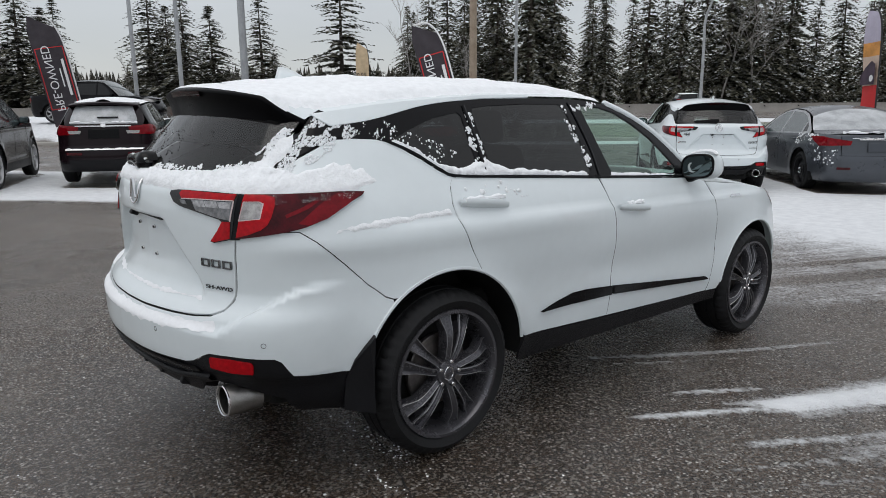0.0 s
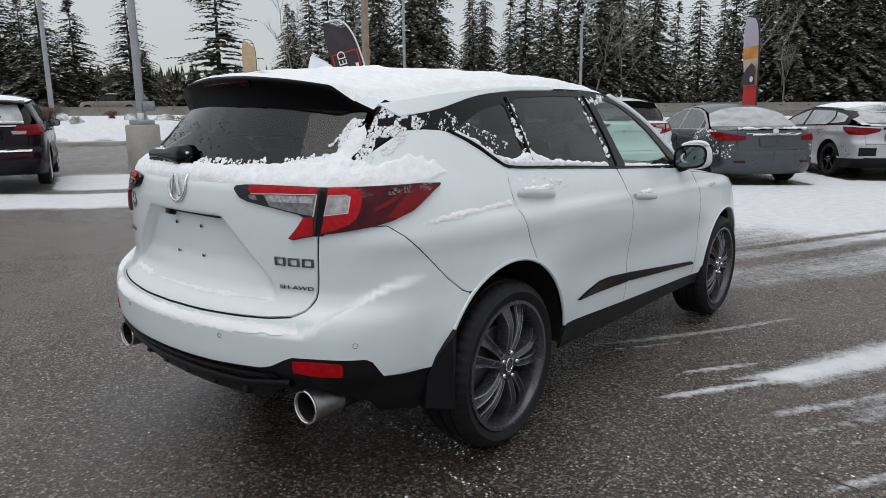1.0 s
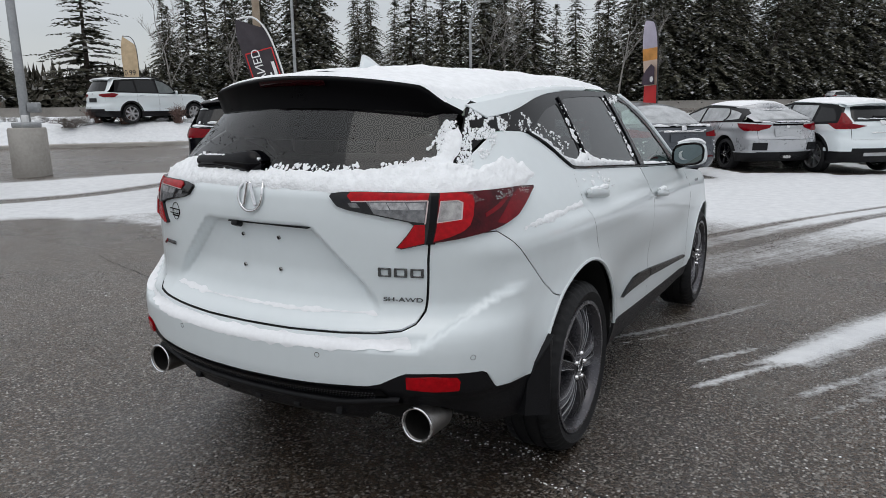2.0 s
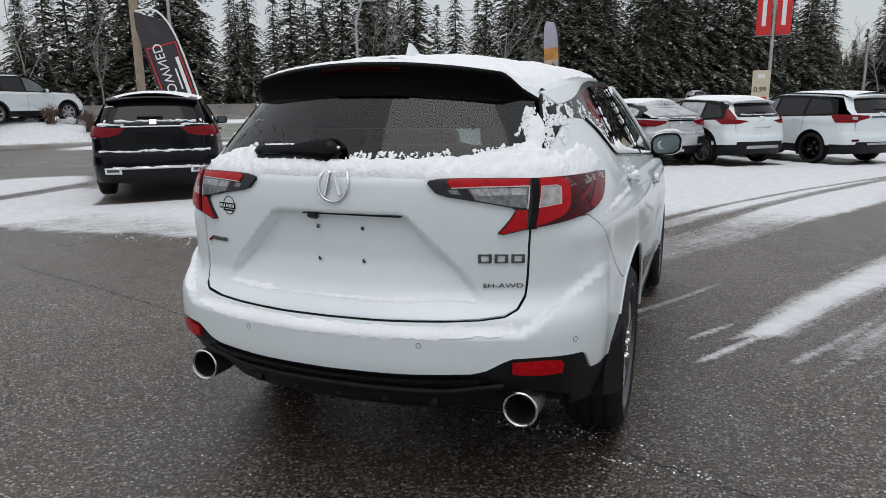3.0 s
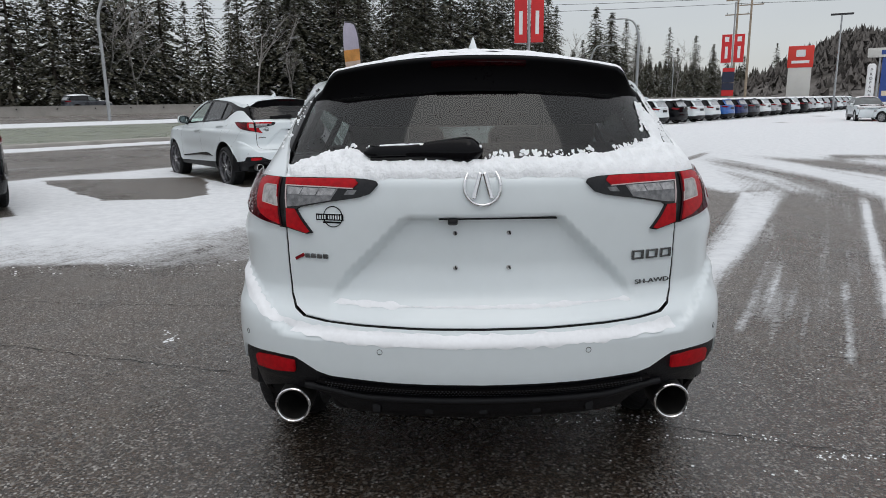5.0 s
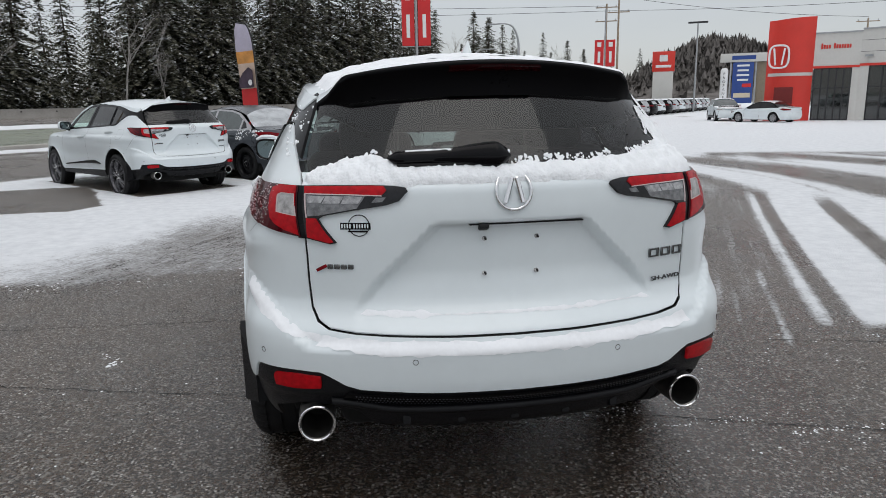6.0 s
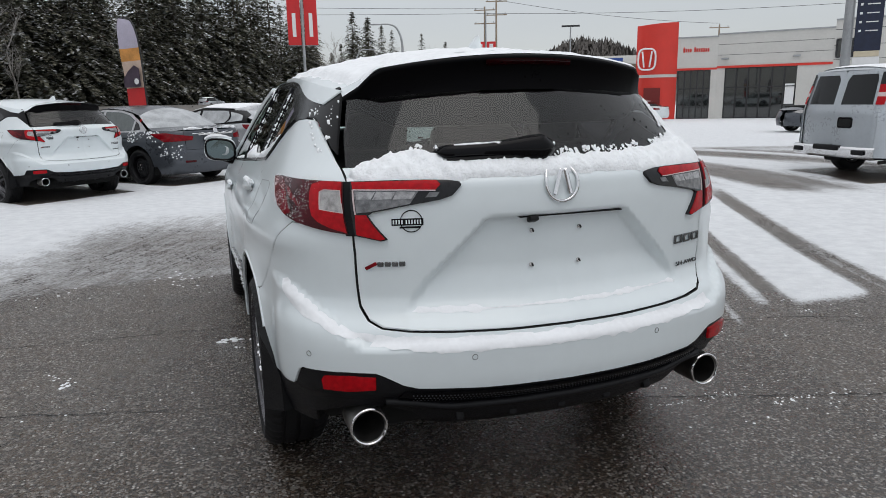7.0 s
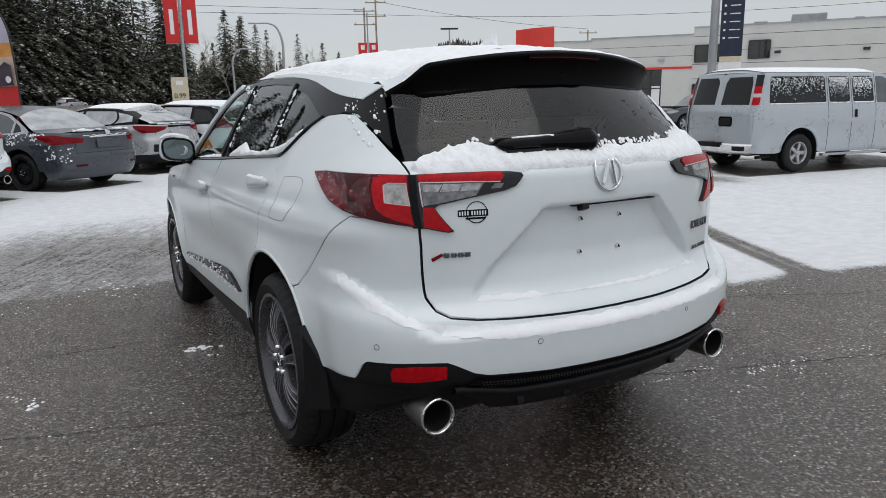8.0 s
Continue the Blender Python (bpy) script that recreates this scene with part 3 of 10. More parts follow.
    # black pillar trim between the rear glass and the quarter, running into the side glass
    pil = tl([(0.668, 1.262), (0.657, 1.30), (0.632, 1.38), (0.600, 1.475)]) + sd([(-0.43, 1.487), (-0.36, 1.455), (-0.30, 1.384), (-0.42, 1.380), (-0.49, 1.351), (-0.575, 1.311), (-0.635, 1.276)])
    both("pillar_trim", pil[::-1], gloss, off=0.001, step=0.03)
    # side glass: gloss black surround with three panes
    dlo_top = [(-0.42, 1.452), (-0.21, 1.492), (0.06, 1.520), (0.23, 1.535), (0.42, 1.550), (0.75, 1.562), (1.06, 1.566), (1.25, 1.558), (1.40, 1.535), (1.55, 1.482), (1.70, 1.405), (1.83, 1.30), (1.95, 1.185)]
    dlo = belt + q_top[:7] + dlo_top
    front = [(1.20, 1.185), (1.80, 1.158), (1.835, 1.185), (1.79, 1.245), (1.68, 1.355), (1.56, 1.435), (1.42, 1.502), (1.30, 1.527), (1.16, 1.535), (1.13, 1.525)]
    rear = [(0.33, 1.225), (1.00, 1.192), (1.035, 1.205), (1.03, 1.35), (0.995, 1.525), (0.96, 1.538), (0.70, 1.534), (0.42, 1.518), (0.34, 1.508), (0.325, 1.48)]
    quart = [(0.05, 1.262), (0.13, 1.232), (0.24, 1.228), (0.252, 1.24), (0.252, 1.47), (0.235, 1.487), (0.08, 1.460), (-0.08, 1.405), (-0.17, 1.372), (-0.10, 1.345)]
    panes = [sd(w) for w in (front, rear, quart)]
    both("window_surround", sd(dlo), gloss, off=0.0015, holes=panes, step=0.035)
    for nm, w, g in (("front_side_window", 0, "clear"), ("rear_side_window", 1, "privacy"), ("quarter_window", 2, "privacy")):
        both(nm, panes[w], M[g], off=-0.002, rim=0, step=0.06)
    # dark seals in the gaps round the doors and above the bumper
    for nm, pts in (("door_seal", b_gap), ("door_seal", rear_edge), ("door_seal", f_edge), ("bumper_seal", seam[::-1])):
        q = np.array(sd(spline(pts, 5)))
        for sg in (1, -1):
            p, _ = S.at(sg * q[:, 0], q[:, 1], -0.0035)
            part(nm, tube_mesh(nm, p, 0.0036 if nm == "door_seal" else 0.0024, 5), M["dark"], car)
    # bright-black seal under the panes and the door split
    for sg in (1, -1):
        for nm, pts, rad in (("window_seal", [(1.96, 1.138), (1.5, 1.152), (1.08, 1.17), (0.5, 1.197), (0.12, 1.215), (0.03, 1.245), (-0.08, 1.315), (-0.20, 1.368)], 0.007),
                             ("window_divider", [(1.085, 1.175), (1.09, 1.30), (1.065, 1.45), (1.045, 1.545)], 0.006), ("window_divider", [(0.285, 1.225), (0.290, 1.36), (0.283, 1.515)], 0.009)):
            q = np.array(sd(spline(pts, 6)))
            p, _ = S.at(sg * q[:, 0], q[:, 1], 0.003)
            part(nm, tube_mesh(nm, p, rad, 6), gloss, car)
    # front fender and nose
    arch_f = arc(*FR, 172, 12, 26)
    fend = [(2.19, 0.392), (2.30, 0.395)] + arch_f + [(3.19, 0.42), (3.22, 0.62), (3.20, 0.80), (3.13, 0.90), (3.12, 0.952)] + hood_edge[::-1][1:] + f_edge[::-1][1:-1]
    both("front_fender", shrink(sd(fend), G), white, step=0.036)
    nose = sd([(3.19, 0.30), (3.20, 0.42), (3.225, 0.62), (3.21, 0.80), (3.20, 0.85)])
    e = S.g[-1]
    ringn = nose + [(e - 0.3, 0.86), (e, 0.87), (e, 0.28), (e - 0.3, 0.28)]
    both("front_bumper", shrink(ringn, G), white, step=0.05)
    lampf = sd([(3.02, 0.94), (3.12, 0.905), (3.20, 0.86), (3.30, 0.855), (3.32, 0.90), (3.22, 0.945), (3.05, 0.985)])
    both("headlamp", lampf, M["clear_lens"], off=0.006, step=0.04, label="clear headlamp wrapping the front wing")
    # sills
    sill = [(0.475, 0.443), (0.80, 0.425), (1.13, 0.415), (1.6, 0.405), (2.18, 0.385), (2.30, 0.385), (2.31, 0.325), (0.45, 0.325), (0.445, 0.38)]
    both("side_sill", sd(sill[::-1]), black, off=-0.002, step=0.06, label="black plastic side sill")
    mould = [(0.585, 0.543), (0.70, 0.572), (0.83, 0.597), (0.95, 0.598), (1.15, 0.585), (1.60, 0.545), (2.14, 0.497), (2.17, 0.482), (2.15, 0.470), (1.70, 0.490), (1.15, 0.520), (0.80, 0.535)]
    a = [p for p in mould if p[0] < 1.16][:5] + [(1.145, 0.540), (0.80, 0.545)]
    both("door_moulding", sd(a[::-1]), gloss, off=0.016, step=0.03, rim=0.02)
    b = [(1.168, 0.584), (1.60, 0.545), (2.14, 0.497), (2.17, 0.482), (2.15, 0.478), (1.70, 0.507), (1.168, 0.540)]
    both("door_moulding", sd(b[::-1]), gloss, off=0.016, step=0.03, rim=0.02)
    # arch linings and lips
    for sg in (1, -1):
        for cy, cz, r in (AR, FR):
            rows = []
            for x0 in (0.93, 0.80, 0.60):
                row = [(cy + (r + 0.004) * math.cos(radians(t)), cz + (r + 0.004) * math.sin(radians(t))) for t in range(-4, 185, 9)]
                rows.append([(sg * min(x0, float(np.interp(y, (-0.45, -0.1, 0.4, 2.3, 2.6, 3.0, 3.2), (0.885, 0.908, 0.918, 0.918, 0.910, 0.880, 0.835)))), y, z) for y, z in row])
            part("arch_liner", loft("arch_liner", rows), M["rubber"], car)
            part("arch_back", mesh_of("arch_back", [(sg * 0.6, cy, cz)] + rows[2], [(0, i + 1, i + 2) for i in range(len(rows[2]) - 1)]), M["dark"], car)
            q = np.array(sd(arc(cy, cz, r, 12 if cy else 8, 172, 40)))
            p, _ = S.at(sg * q[:, 0], q[:, 1], -0.004)
            part("arch_lip", tube_mesh("arch_lip", p, 0.009, 6), white, car)
    # mudflaps
    for sg in (1, -1):
        pts = [(-0.400, 0.625), (-0.425, 0.60), (-0.475, 0.535), (-0.505, 0.46), (-0.510, 0.330), (-0.40, 0.305), (-0.405, 0.38), (-0.405, 0.50)]
        vs = [(sg * (0.944 - 0.085 * smooth(-0.42, -0.56, y)), y, z) for y, z in pts] + [(sg * (0.80 if z < 0.55 else 0.87), y + 0.02, z) for y, z in pts]
        n = len(pts)
        fs = [tuple(range(n)), tuple(range(n, 2 * n))[::-1]] + [(i, (i + 1) % n, n + (i + 1) % n, n + i) for i in range(n)]
        part("mudflap", mesh_of("mudflap", vs, fs, smooth_shade=False), black, car)
    # roof, windscreen, bonnet
    rail = spline([(-0.50, 1.462), (-0.21, 1.502), (0.06, 1.530), (0.42, 1.560), (0.75, 1.572), (1.06, 1.576), (1.25, 1.568), (1.40, 1.546)], 5)
    mid = spline([(-0.60, 1.580), (-0.21, 1.622), (0.06, 1.640), (0.42, 1.652), (0.75, 1.655), (1.06, 1.648), (1.2, 1.638), (1.30, 1.622)], 5)

    def between(name, rail, mid, material, label="", power=2.3, n=21):
        rows = []
        for (ye, ze), (yc, zc) in zip(rail, mid):
            xe = S.raw(np.array([S.side(ye, ze)]), np.array([ze]))[0][0]
            rows.append([(xe * u, ye + (yc - ye) * (1 - u * u), ze + (zc - ze) * (1 - abs(u) ** power)) for u in np.linspace(-1, 1, n)])
        return part(name, loft(name, rows), material, car, label)

    between("roof", rail, mid, white)
    # the roof's white side, which runs down to a point on the rear pillar
    cant = [(-0.415, 1.424), (-0.25, 1.447), (-0.05, 1.492), (0.18, 1.530), (0.42, 1.552), (0.75, 1.565), (0.75, 1.578), (0.42, 1.566), (0.06, 1.536), (-0.21, 1.508), (-0.36, 1.485), (-0.47, 1.468), (-0.445, 1.445)]
    both("roof_side", sd(cant), white, off=0.006, step=0.03)
    between("windscreen", spline([(1.40, 1.546), (1.56, 1.485), (1.72, 1.40), (1.85, 1.30), (2.02, 1.13)], 4), spline([(1.30, 1.622), (1.52, 1.52), (1.75, 1.40), (1.95, 1.28), (2.22, 1.12)], 4), M["clear"])
    between("bonnet", spline(hood_edge, 5), spline([(2.20, 1.120), (2.6, 1.115), (3.0, 1.06), (3.45, 0.93)], 5), white)
    for sg in (1, -1):
        q = np.array(sd(spline([(1.38, 1.552), (1.56, 1.488), (1.72, 1.405), (1.85, 1.305), (2.04, 1.125)], 5)))
        p, _ = S.at(sg * q[:, 0], q[:, 1], -0.008)
        part("a_pillar", tube_mesh("a_pillar", p, 0.022, 8), white, car)
    # dark cores seen through the gaps between panels
    core = sd([(-0.60, 0.55), (-0.44, 0.5)] + arc(0, 0.39, 0.47, 160, 14, 14) + [(0.5, 0.45), (1.2, 0.42), (2.28, 0.42)] + arc(2.751, 0.38, 0.45, 172, 90, 8) + [(2.75, 1.0), (2.1, 1.08), (1.9, 1.115), (1.1, 1.145), (0.1, 1.185),
                                                                                                                                        (-0.1, 1.28), (-0.3, 1.34), (-0.55, 1.23)])
    both("inner_skin", core, M["dark"], off=-0.016, step=0.06, rim=0)
    core = tl([(0.0, 0.55), (0.5, 0.57), (0.70, 0.60), (0.76, 0.9), (0.72, 1.15), (0.66, 1.205), (0.0, 1.218)])
    both("inner_skin", core, M["dark"], off=-0.045, step=0.04, rim=0)
    q = np.array([(S.tail(x, z), z) for x, z in gate_low] + [(S.tail(0.664, z), z) for z in (1.10, 1.16, 1.215)])
    for sg in (1, -1):
        qq = spline(q, 6)
        p, _ = S.at(sg * qq[:, 0], qq[:, 1], -0.006)
        part("gate_seal", tube_mesh("gate_seal", p, 0.0034, 6), M["dark"], car)


def estate_lamps(car):
    S = estate_skin
    sd, tl = S.sides, S.tails
    for mir in (False, True):
        def pc(name, poly, material, parent, off, label="", **kw):
            return part(name, patch(name, S, poly, mirror=mir, off=off, step=0.02, **kw), material, parent, label)
        # outer half, on the body: a red ring round a pale block, then a dark sweep to a red tip
        outer = tl([(0.671, 1.016), (0.671, 1.172)]) + sd([(-0.70, 1.174), (-0.57, 1.176), (-0.47, 1.178), (-0.375, 1.174), (-0.385, 1.164), (-0.47, 1.130), (-0.55, 1.088), (-0.63, 1.060), (-0.69, 1.046)]) + tl([(0.74, 1.028)])
        lo = pc("tail_lamp", outer[::-1], M["red_deep"], car, 0.014, "red and clear wraparound tail lamp", rim=0.022)
        pc("lamp_seal", tl([(0.643, 1.010), (0.643, 1.174), (0.678, 1.174), (0.678, 1.012)])[::-1], M["gloss_black"], lo, 0.009, "black seal between the lamp halves", rim=0.012)
        ring = tl([(0.674, 1.022), (0.674, 1.170), (0.726, 1.170), (0.749, 1.162), (0.758, 1.142), (0.765, 1.10), (0.762, 1.070), (0.748, 1.052), (0.718, 1.036)])
        hole = tl([(0.679, 1.081), (0.679, 1.149), (0.722, 1.150), (0.735, 1.143), (0.742, 1.090)])
        block = tl([(0.6815, 1.084), (0.6815, 1.1465), (0.7215, 1.1475), (0.7325, 1.141), (0.739, 1.092)])
        pc("lens_ring", ring[::-1], M["red_bright"], lo, 0.0185, "bright red lens", holes=[hole], rim=0.006)
        pc("lens_trim", hole[::-1], M["lens_trim"], lo, 0.0175, "pale edge of the clear lens", holes=[block], rim=0.003)
        pc("lens_block", block[::-1], M["clear_lens"], lo, 0.0155, "clear lens", rim=0)
        pc("lens_streak", sd([(-0.655, 1.072), (-0.575, 1.130), (-0.525, 1.158), (-0.49, 1.170), (-0.41, 1.170), (-0.392, 1.164), (-0.47, 1.126), (-0.55, 1.086), (-0.62, 1.064)])[::-1], M["red_streak"], lo, 0.016, rim=0.002)
        pc("lens_streak", sd([(-0.69, 1.092), (-0.62, 1.118), (-0.56, 1.150), (-0.575, 1.153), (-0.63, 1.128), (-0.69, 1.104)])[::-1], M["red_streak"], lo, 0.0152, rim=0)
        # inner half, on the tailgate
        inner = tl([(0.651, 1.012), (0.651, 1.173), (0.55, 1.175), (0.44, 1.175), (0.375, 1.173), (0.338, 1.168), (0.333, 1.160), (0.362, 1.130), (0.40, 1.118), (0.50, 1.102), (0.600, 1.083), (0.614, 1.074), (0.596, 1.044),
                    (0.560, 0.998), (0.578, 0.994)])
        li = pc("tail_lamp", inner[::-1], M["smoke_lens"], car, 0.012, "smoked and red inner tail lamp", rim=0.02)
        pc("lens_strip", tl([(0.647, 1.152), (0.647, 1.170), (0.44, 1.172), (0.405, 1.171), (0.396, 1.162), (0.412, 1.148), (0.51, 1.151)])[::-1], M["red_bright"], li, 0.0165, "bright red lens", rim=0.005)
        pc("lens_trim", tl([(0.646, 1.149), (0.646, 1.152), (0.51, 1.151), (0.413, 1.148), (0.411, 1.145), (0.51, 1.148)])[::-1], M["lens_trim"], li, 0.0168, rim=0.003)
        pc("lens_trim", tl([(0.645, 1.078), (0.645, 1.151), (0.649, 1.151), (0.649, 1.078)]), M["lens_trim"], li, 0.0150, rim=0.002)
        pc("facet", tl([(0.462, 1.146), (0.644, 1.148), (0.644, 1.082), (0.606, 1.086), (0.49, 1.108)]), M["smoke_facet"], li, 0.0128, rim=0)
        for k in range(3):
            x0, x1 = 0.470 + 0.058 * k, 0.470 + 0.058 * (k + 1) - 0.004
            pc("facet", tl([(x0, 1.144), (x1, 1.146), (x1 + 0.014 * (k < 2), 1.122), (x0 + 0.014, 1.123)]), M["grey_facet"], li, 0.0140 + 0.001 * (k % 2), rim=0)
        pc("facet", tl([(0.40, 1.142), (0.43, 1.142), (0.444, 1.126), (0.41, 1.128)]), M["smoke_facet"], li, 0.0135, rim=0)
        pc("lens_hook", tl([(0.647, 1.016), (0.647, 1.076), (0.617, 1.076), (0.598, 1.042), (0.567, 1.002), (0.580, 0.998)])[::-1], M["red_bright"], li, 0.0165, "bright red lens", rim=0.005)
        # reflector in the bumper
        rf = tl([(0.625, 0.538), (0.625, 0.574), (0.70, 0.578), (0.765, 0.572), (0.770, 0.560), (0.765, 0.530), (0.70, 0.530)])
        pc("reflector", rf[::-1], M["red_bright"], car, 0.004, "red bumper reflector")
    # high brake lamp in the spoiler is set there


def estate_spoiler(car):
    """A white top with a black underside that overhangs the rear glass."""
    rows, under = [], []
    for u in np.linspace(-1, 1, 33):
        x, a = 0.605 * u, abs(u)
        drop = 0.055 * a ** 2 + 0.075 * smooth(0.82, 1.0, a)
        yt = -0.745 + 0.17 * a ** 2.2 + 0.07 * smooth(0.85, 1, a)
        zt = 1.571 - drop
        yb = -0.735 + 0.20 * a ** 2.2 + 0.05 * smooth(0.85, 1, a)
        zb = 1.342 + 0.07 * smooth(0.7, 1, a)
        zf = 1.600 - 0.125 * a ** 2.4
        yf = -0.45 + 0.02 * a
        lip_in = (x, yf * 0.12 + yt * 0.88, zf * 0.12 + zt * 0.88 + 0.004)
        rows.append([(x, yf, zf), (x, (yf * 2 + yt) / 3, (zf * 2 + zt) / 3 + 0.006), (x, (yf + yt * 2) / 3, (zf + zt * 2) / 3 + 0.007), lip_in])
        under.append([lip_in, (x, yt + 0.012, zt + 0.003), (x, yt, zt - 0.006), (x, yt + 0.006, zt - 0.014), (x, yt + 0.022, zt - 0.055), (x, (yt + yb) / 2 + 0.022, (zt + zb) / 2 - 0.02), (x, yb + 0.006, zb + 0.02), (x, yb, zb), (x, yb + 0.05, zb - 0.004)])
    part("spoiler", loft("spoiler", rows), M["white"], car)
    part("spoiler_underside", loft("spoiler_underside", under), M["spoiler_black"], car, "gloss black spoiler underside")
    lamp = []
    for u in np.linspace(-0.26, 0.26, 13):
        yt = -0.745 + 0.17 * abs(u) ** 2.2
        zt = 1.571 - 0.055 * u * u
        lamp.append([(0.615 * u, yt - 0.004, zt - 0.010), (0.615 * u, yt + 0.004, zt - 0.030), (0.615 * u, yt + 0.02, zt - 0.032)])
    part("high_brake_lamp", loft("high_brake_lamp", lamp), M["red_dark"], car, "dark red brake lamp in the spoiler")


def estate_fittings(car):
    S = estate_skin
    black, gloss, chrome = M["plastic"], M["gloss_black"], M["chrome"]
    # exhausts: an oval pipe with a bright rolled lip
    for sg in (1, -1):
        rows, bore = [], []
        for t, r in ((0.0, 0.066), (-0.02, 0.068), (-0.10, 0.067), (-0.13, 0.067), (-0.138, 0.064), (-0.132, 0.057), (-0.05, 0.053), (0.04, 0.050)):
            row = []
            for k in range(40):
                a = 2 * math.pi * k / 40
                row.append((sg * 0.655 + r * 0.90 * math.cos(a), -0.765 + t, 0.398 + 0.92 * r * math.sin(a)))
            rows.append(row)
        ex = part("exhaust_tip", auto_smooth(loft("exhaust_tip", rows[:7], closed=True), 60), M["dull_steel"], car, "brushed steel exhaust tip")
        part("bore", loft("bore", rows[5:], closed=True), M["soot"], ex)
        part("tip_lip", tube_mesh("tip_lip", [Vector(p_) for p_ in rows[4]] + [Vector(rows[4][0])], 0.0045, 6, cap=False), M["chrome"], ex, "polished rolled lip")
        part("bore", mesh_of("bore", rows[7], [tuple(range(40))]), M["soot"], ex)
    # wiper: a broad cover that thickens towards its pivot
    w_rows = []
    for x in np.linspace(-0.385, 0.005, 30):
        t = (x + 0.385) / 0.39
        end = min(1.0, math.sqrt(max(0.0, (1 - t) * 9)), math.sqrt(t * 14) if t < 0.071 else 1.0)
        hh = (0.022 + 0.022 * smooth(0.35, 0.95, t)) * max(0.12, end)
        zc = 1.262 + 0.006 * t - 0.012 * (t - 0.5) ** 2
        yc = -0.912 + 0.33 * x * x + 0.10 * (zc - 1.262)
        dp = (0.020 + 0.014 * smooth(0.4, 1.0, t)) * max(0.3, end)
        w_rows.append([(x, yc + 0.02, zc - hh), (x, yc - dp * 0.55, zc - hh * 0.92), (x, yc - dp, zc - hh * 0.45), (x, yc - dp * 0.98, zc + hh * 0.25), (x, yc - dp * 0.45, zc + hh * 0.85), (x, yc + 0.012, zc + hh), (x, yc + 0.045, zc + hh * 0.9)])
    w = part("wiper", auto_smooth(loft("wiper", w_rows), 42), gloss, car, "black rear wiper arm under snow")
    part("wiper_blade", tube_mesh("wiper_blade", [(x, -0.912 + 0.33 * x * x - 0.012, 1.240 + 0.01 * (x + 0.2)) for x in np.linspace(-0.36, -0.06, 12)], 0.006, 6), M["rubber"], w)
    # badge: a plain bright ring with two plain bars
    e_pts = [(0.057 * math.cos(t), 0.057 * 1.06 * math.sin(t)) for t in np.linspace(0, 2 * math.pi, 40)]
    ss = np.array([S.tail(x, 1.155) if abs(x) > 1e-6 else 0.0 for x, z in e_pts])
    p, _ = S.at(ss, np.array([1.155 + z for x, z in e_pts]), 0.006)
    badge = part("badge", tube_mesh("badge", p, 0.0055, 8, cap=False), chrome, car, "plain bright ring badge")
    for sg in (1, -1):
        bm = bmesh.new()
        box(bm, (0.015, 0.012, 0.088), pose(sg * 0.018, -0.978, 1.157, 0, sg * -15), 0.004, 1)
        part("badge_bar", bm, chrome, badge)
    # model mark: three plain bright frames; drive mark in letters; trim mark as bars

    def on_gate(x, z):
        p, n = S.at(np.array([S.tail(x, z)]), np.array([z]), 0.004)
        d = Vector(n[0])
        return Matrix.Translation(Vector(p[0])) @ d.to_track_quat("Z", "Y").to_matrix().to_4x4()
    for x0 in (0.520, 0.572, 0.624):
        m = on_gate(x0, 0.912)
        for sx, sz, dx, dz in ((0.044, 0.006, 0, 0.0125), (0.044, 0.006, 0, -0.0125), (0.010, 0.031, -0.018, 0), (0.010, 0.031, 0.018, 0)):
            part("mark", box_mesh("mark", (sx, sz, 0.006), m @ pose(dx, dz, 0), 0.0015, 1), M["dark_chrome"], car)
    words("drive_mark", "SH-AWD", 0.026, 0.002, on_gate(0.578, 0.818) @ Matrix.Diagonal((1.35, 0.8, 1, 1)), M["dark_chrome"], car)
    for k in range(4):
        part("trim_mark", box_mesh("trim_mark", (0.020, 0.016, 0.005), on_gate(-0.584 + 0.0215 * k, 0.919), 0.002, 1), M["dark_chrome"], car)
    part("trim_mark", box_mesh("trim_mark", (0.040, 0.011, 0.006), on_gate(-0.612, 0.914) @ pose(0, 0, 0, 0, 0, 26), 0.002, 1), M["red_lens"], car, "small red and bright trim mark")
    dm = on_gate(-0.500, 1.052)
    part("dealer_sticker", box_mesh("dealer_sticker", (0.100, 0.022, 0.001), dm @ pose(0, 0.0, -0.003)), gloss, car, "black dealer sticker with a ring")
    rg = [dm @ Vector((0.012 + 0.034 * math.cos(t), 0.002 + 0.034 * math.sin(t), -0.0025)) for t in np.linspace(0, 2 * math.pi, 32)]
    part("sticker_ring", tube_mesh("sticker_ring", rg, 0.0015, 4, cap=False), gloss, car)
    for k in range(10):
        part("sticker_bar", box_mesh("sticker_bar", (0.0045, 0.013, 0.0014), dm @ pose(-0.0435 + 0.0088 * k + (0.005 if k > 3 else 0), 0, -0.0022)), M["white"], car)
    part("sticker_bar", box_mesh("sticker_bar", (0.066, 0.006, 0.0014), dm @ pose(0.008, -0.017, -0.0028)), gloss, car)
    # four screws in the number plate hollow, the camera above it
    for x in (-0.089, 0.089):
        for z in (0.997, 0.880):
            me = box_mesh("plate_screw", (0.015, 0.015, 0.010), on_gate(x, z) @ pose(0, 0, 0, 0, 0, 20), 0.004, 1)
            part("plate_screw", me, M["steel"], car)
            part("plate_screw", box_mesh("plate_screw", (0.006, 0.012, 0.014), on_gate(x, z) @ pose(0.002, 0, 0.001, 0, 0, 30), 0.002, 1), M["dark"], car)
    # thin black bar standing in for the shadow line under the hollow's top edge
    part("gate_handle", box_mesh("gate_handle", (0.38, 0.03, 0.004), pose(0.05, -0.938, 1.0475), 0.001, 1), black, car)
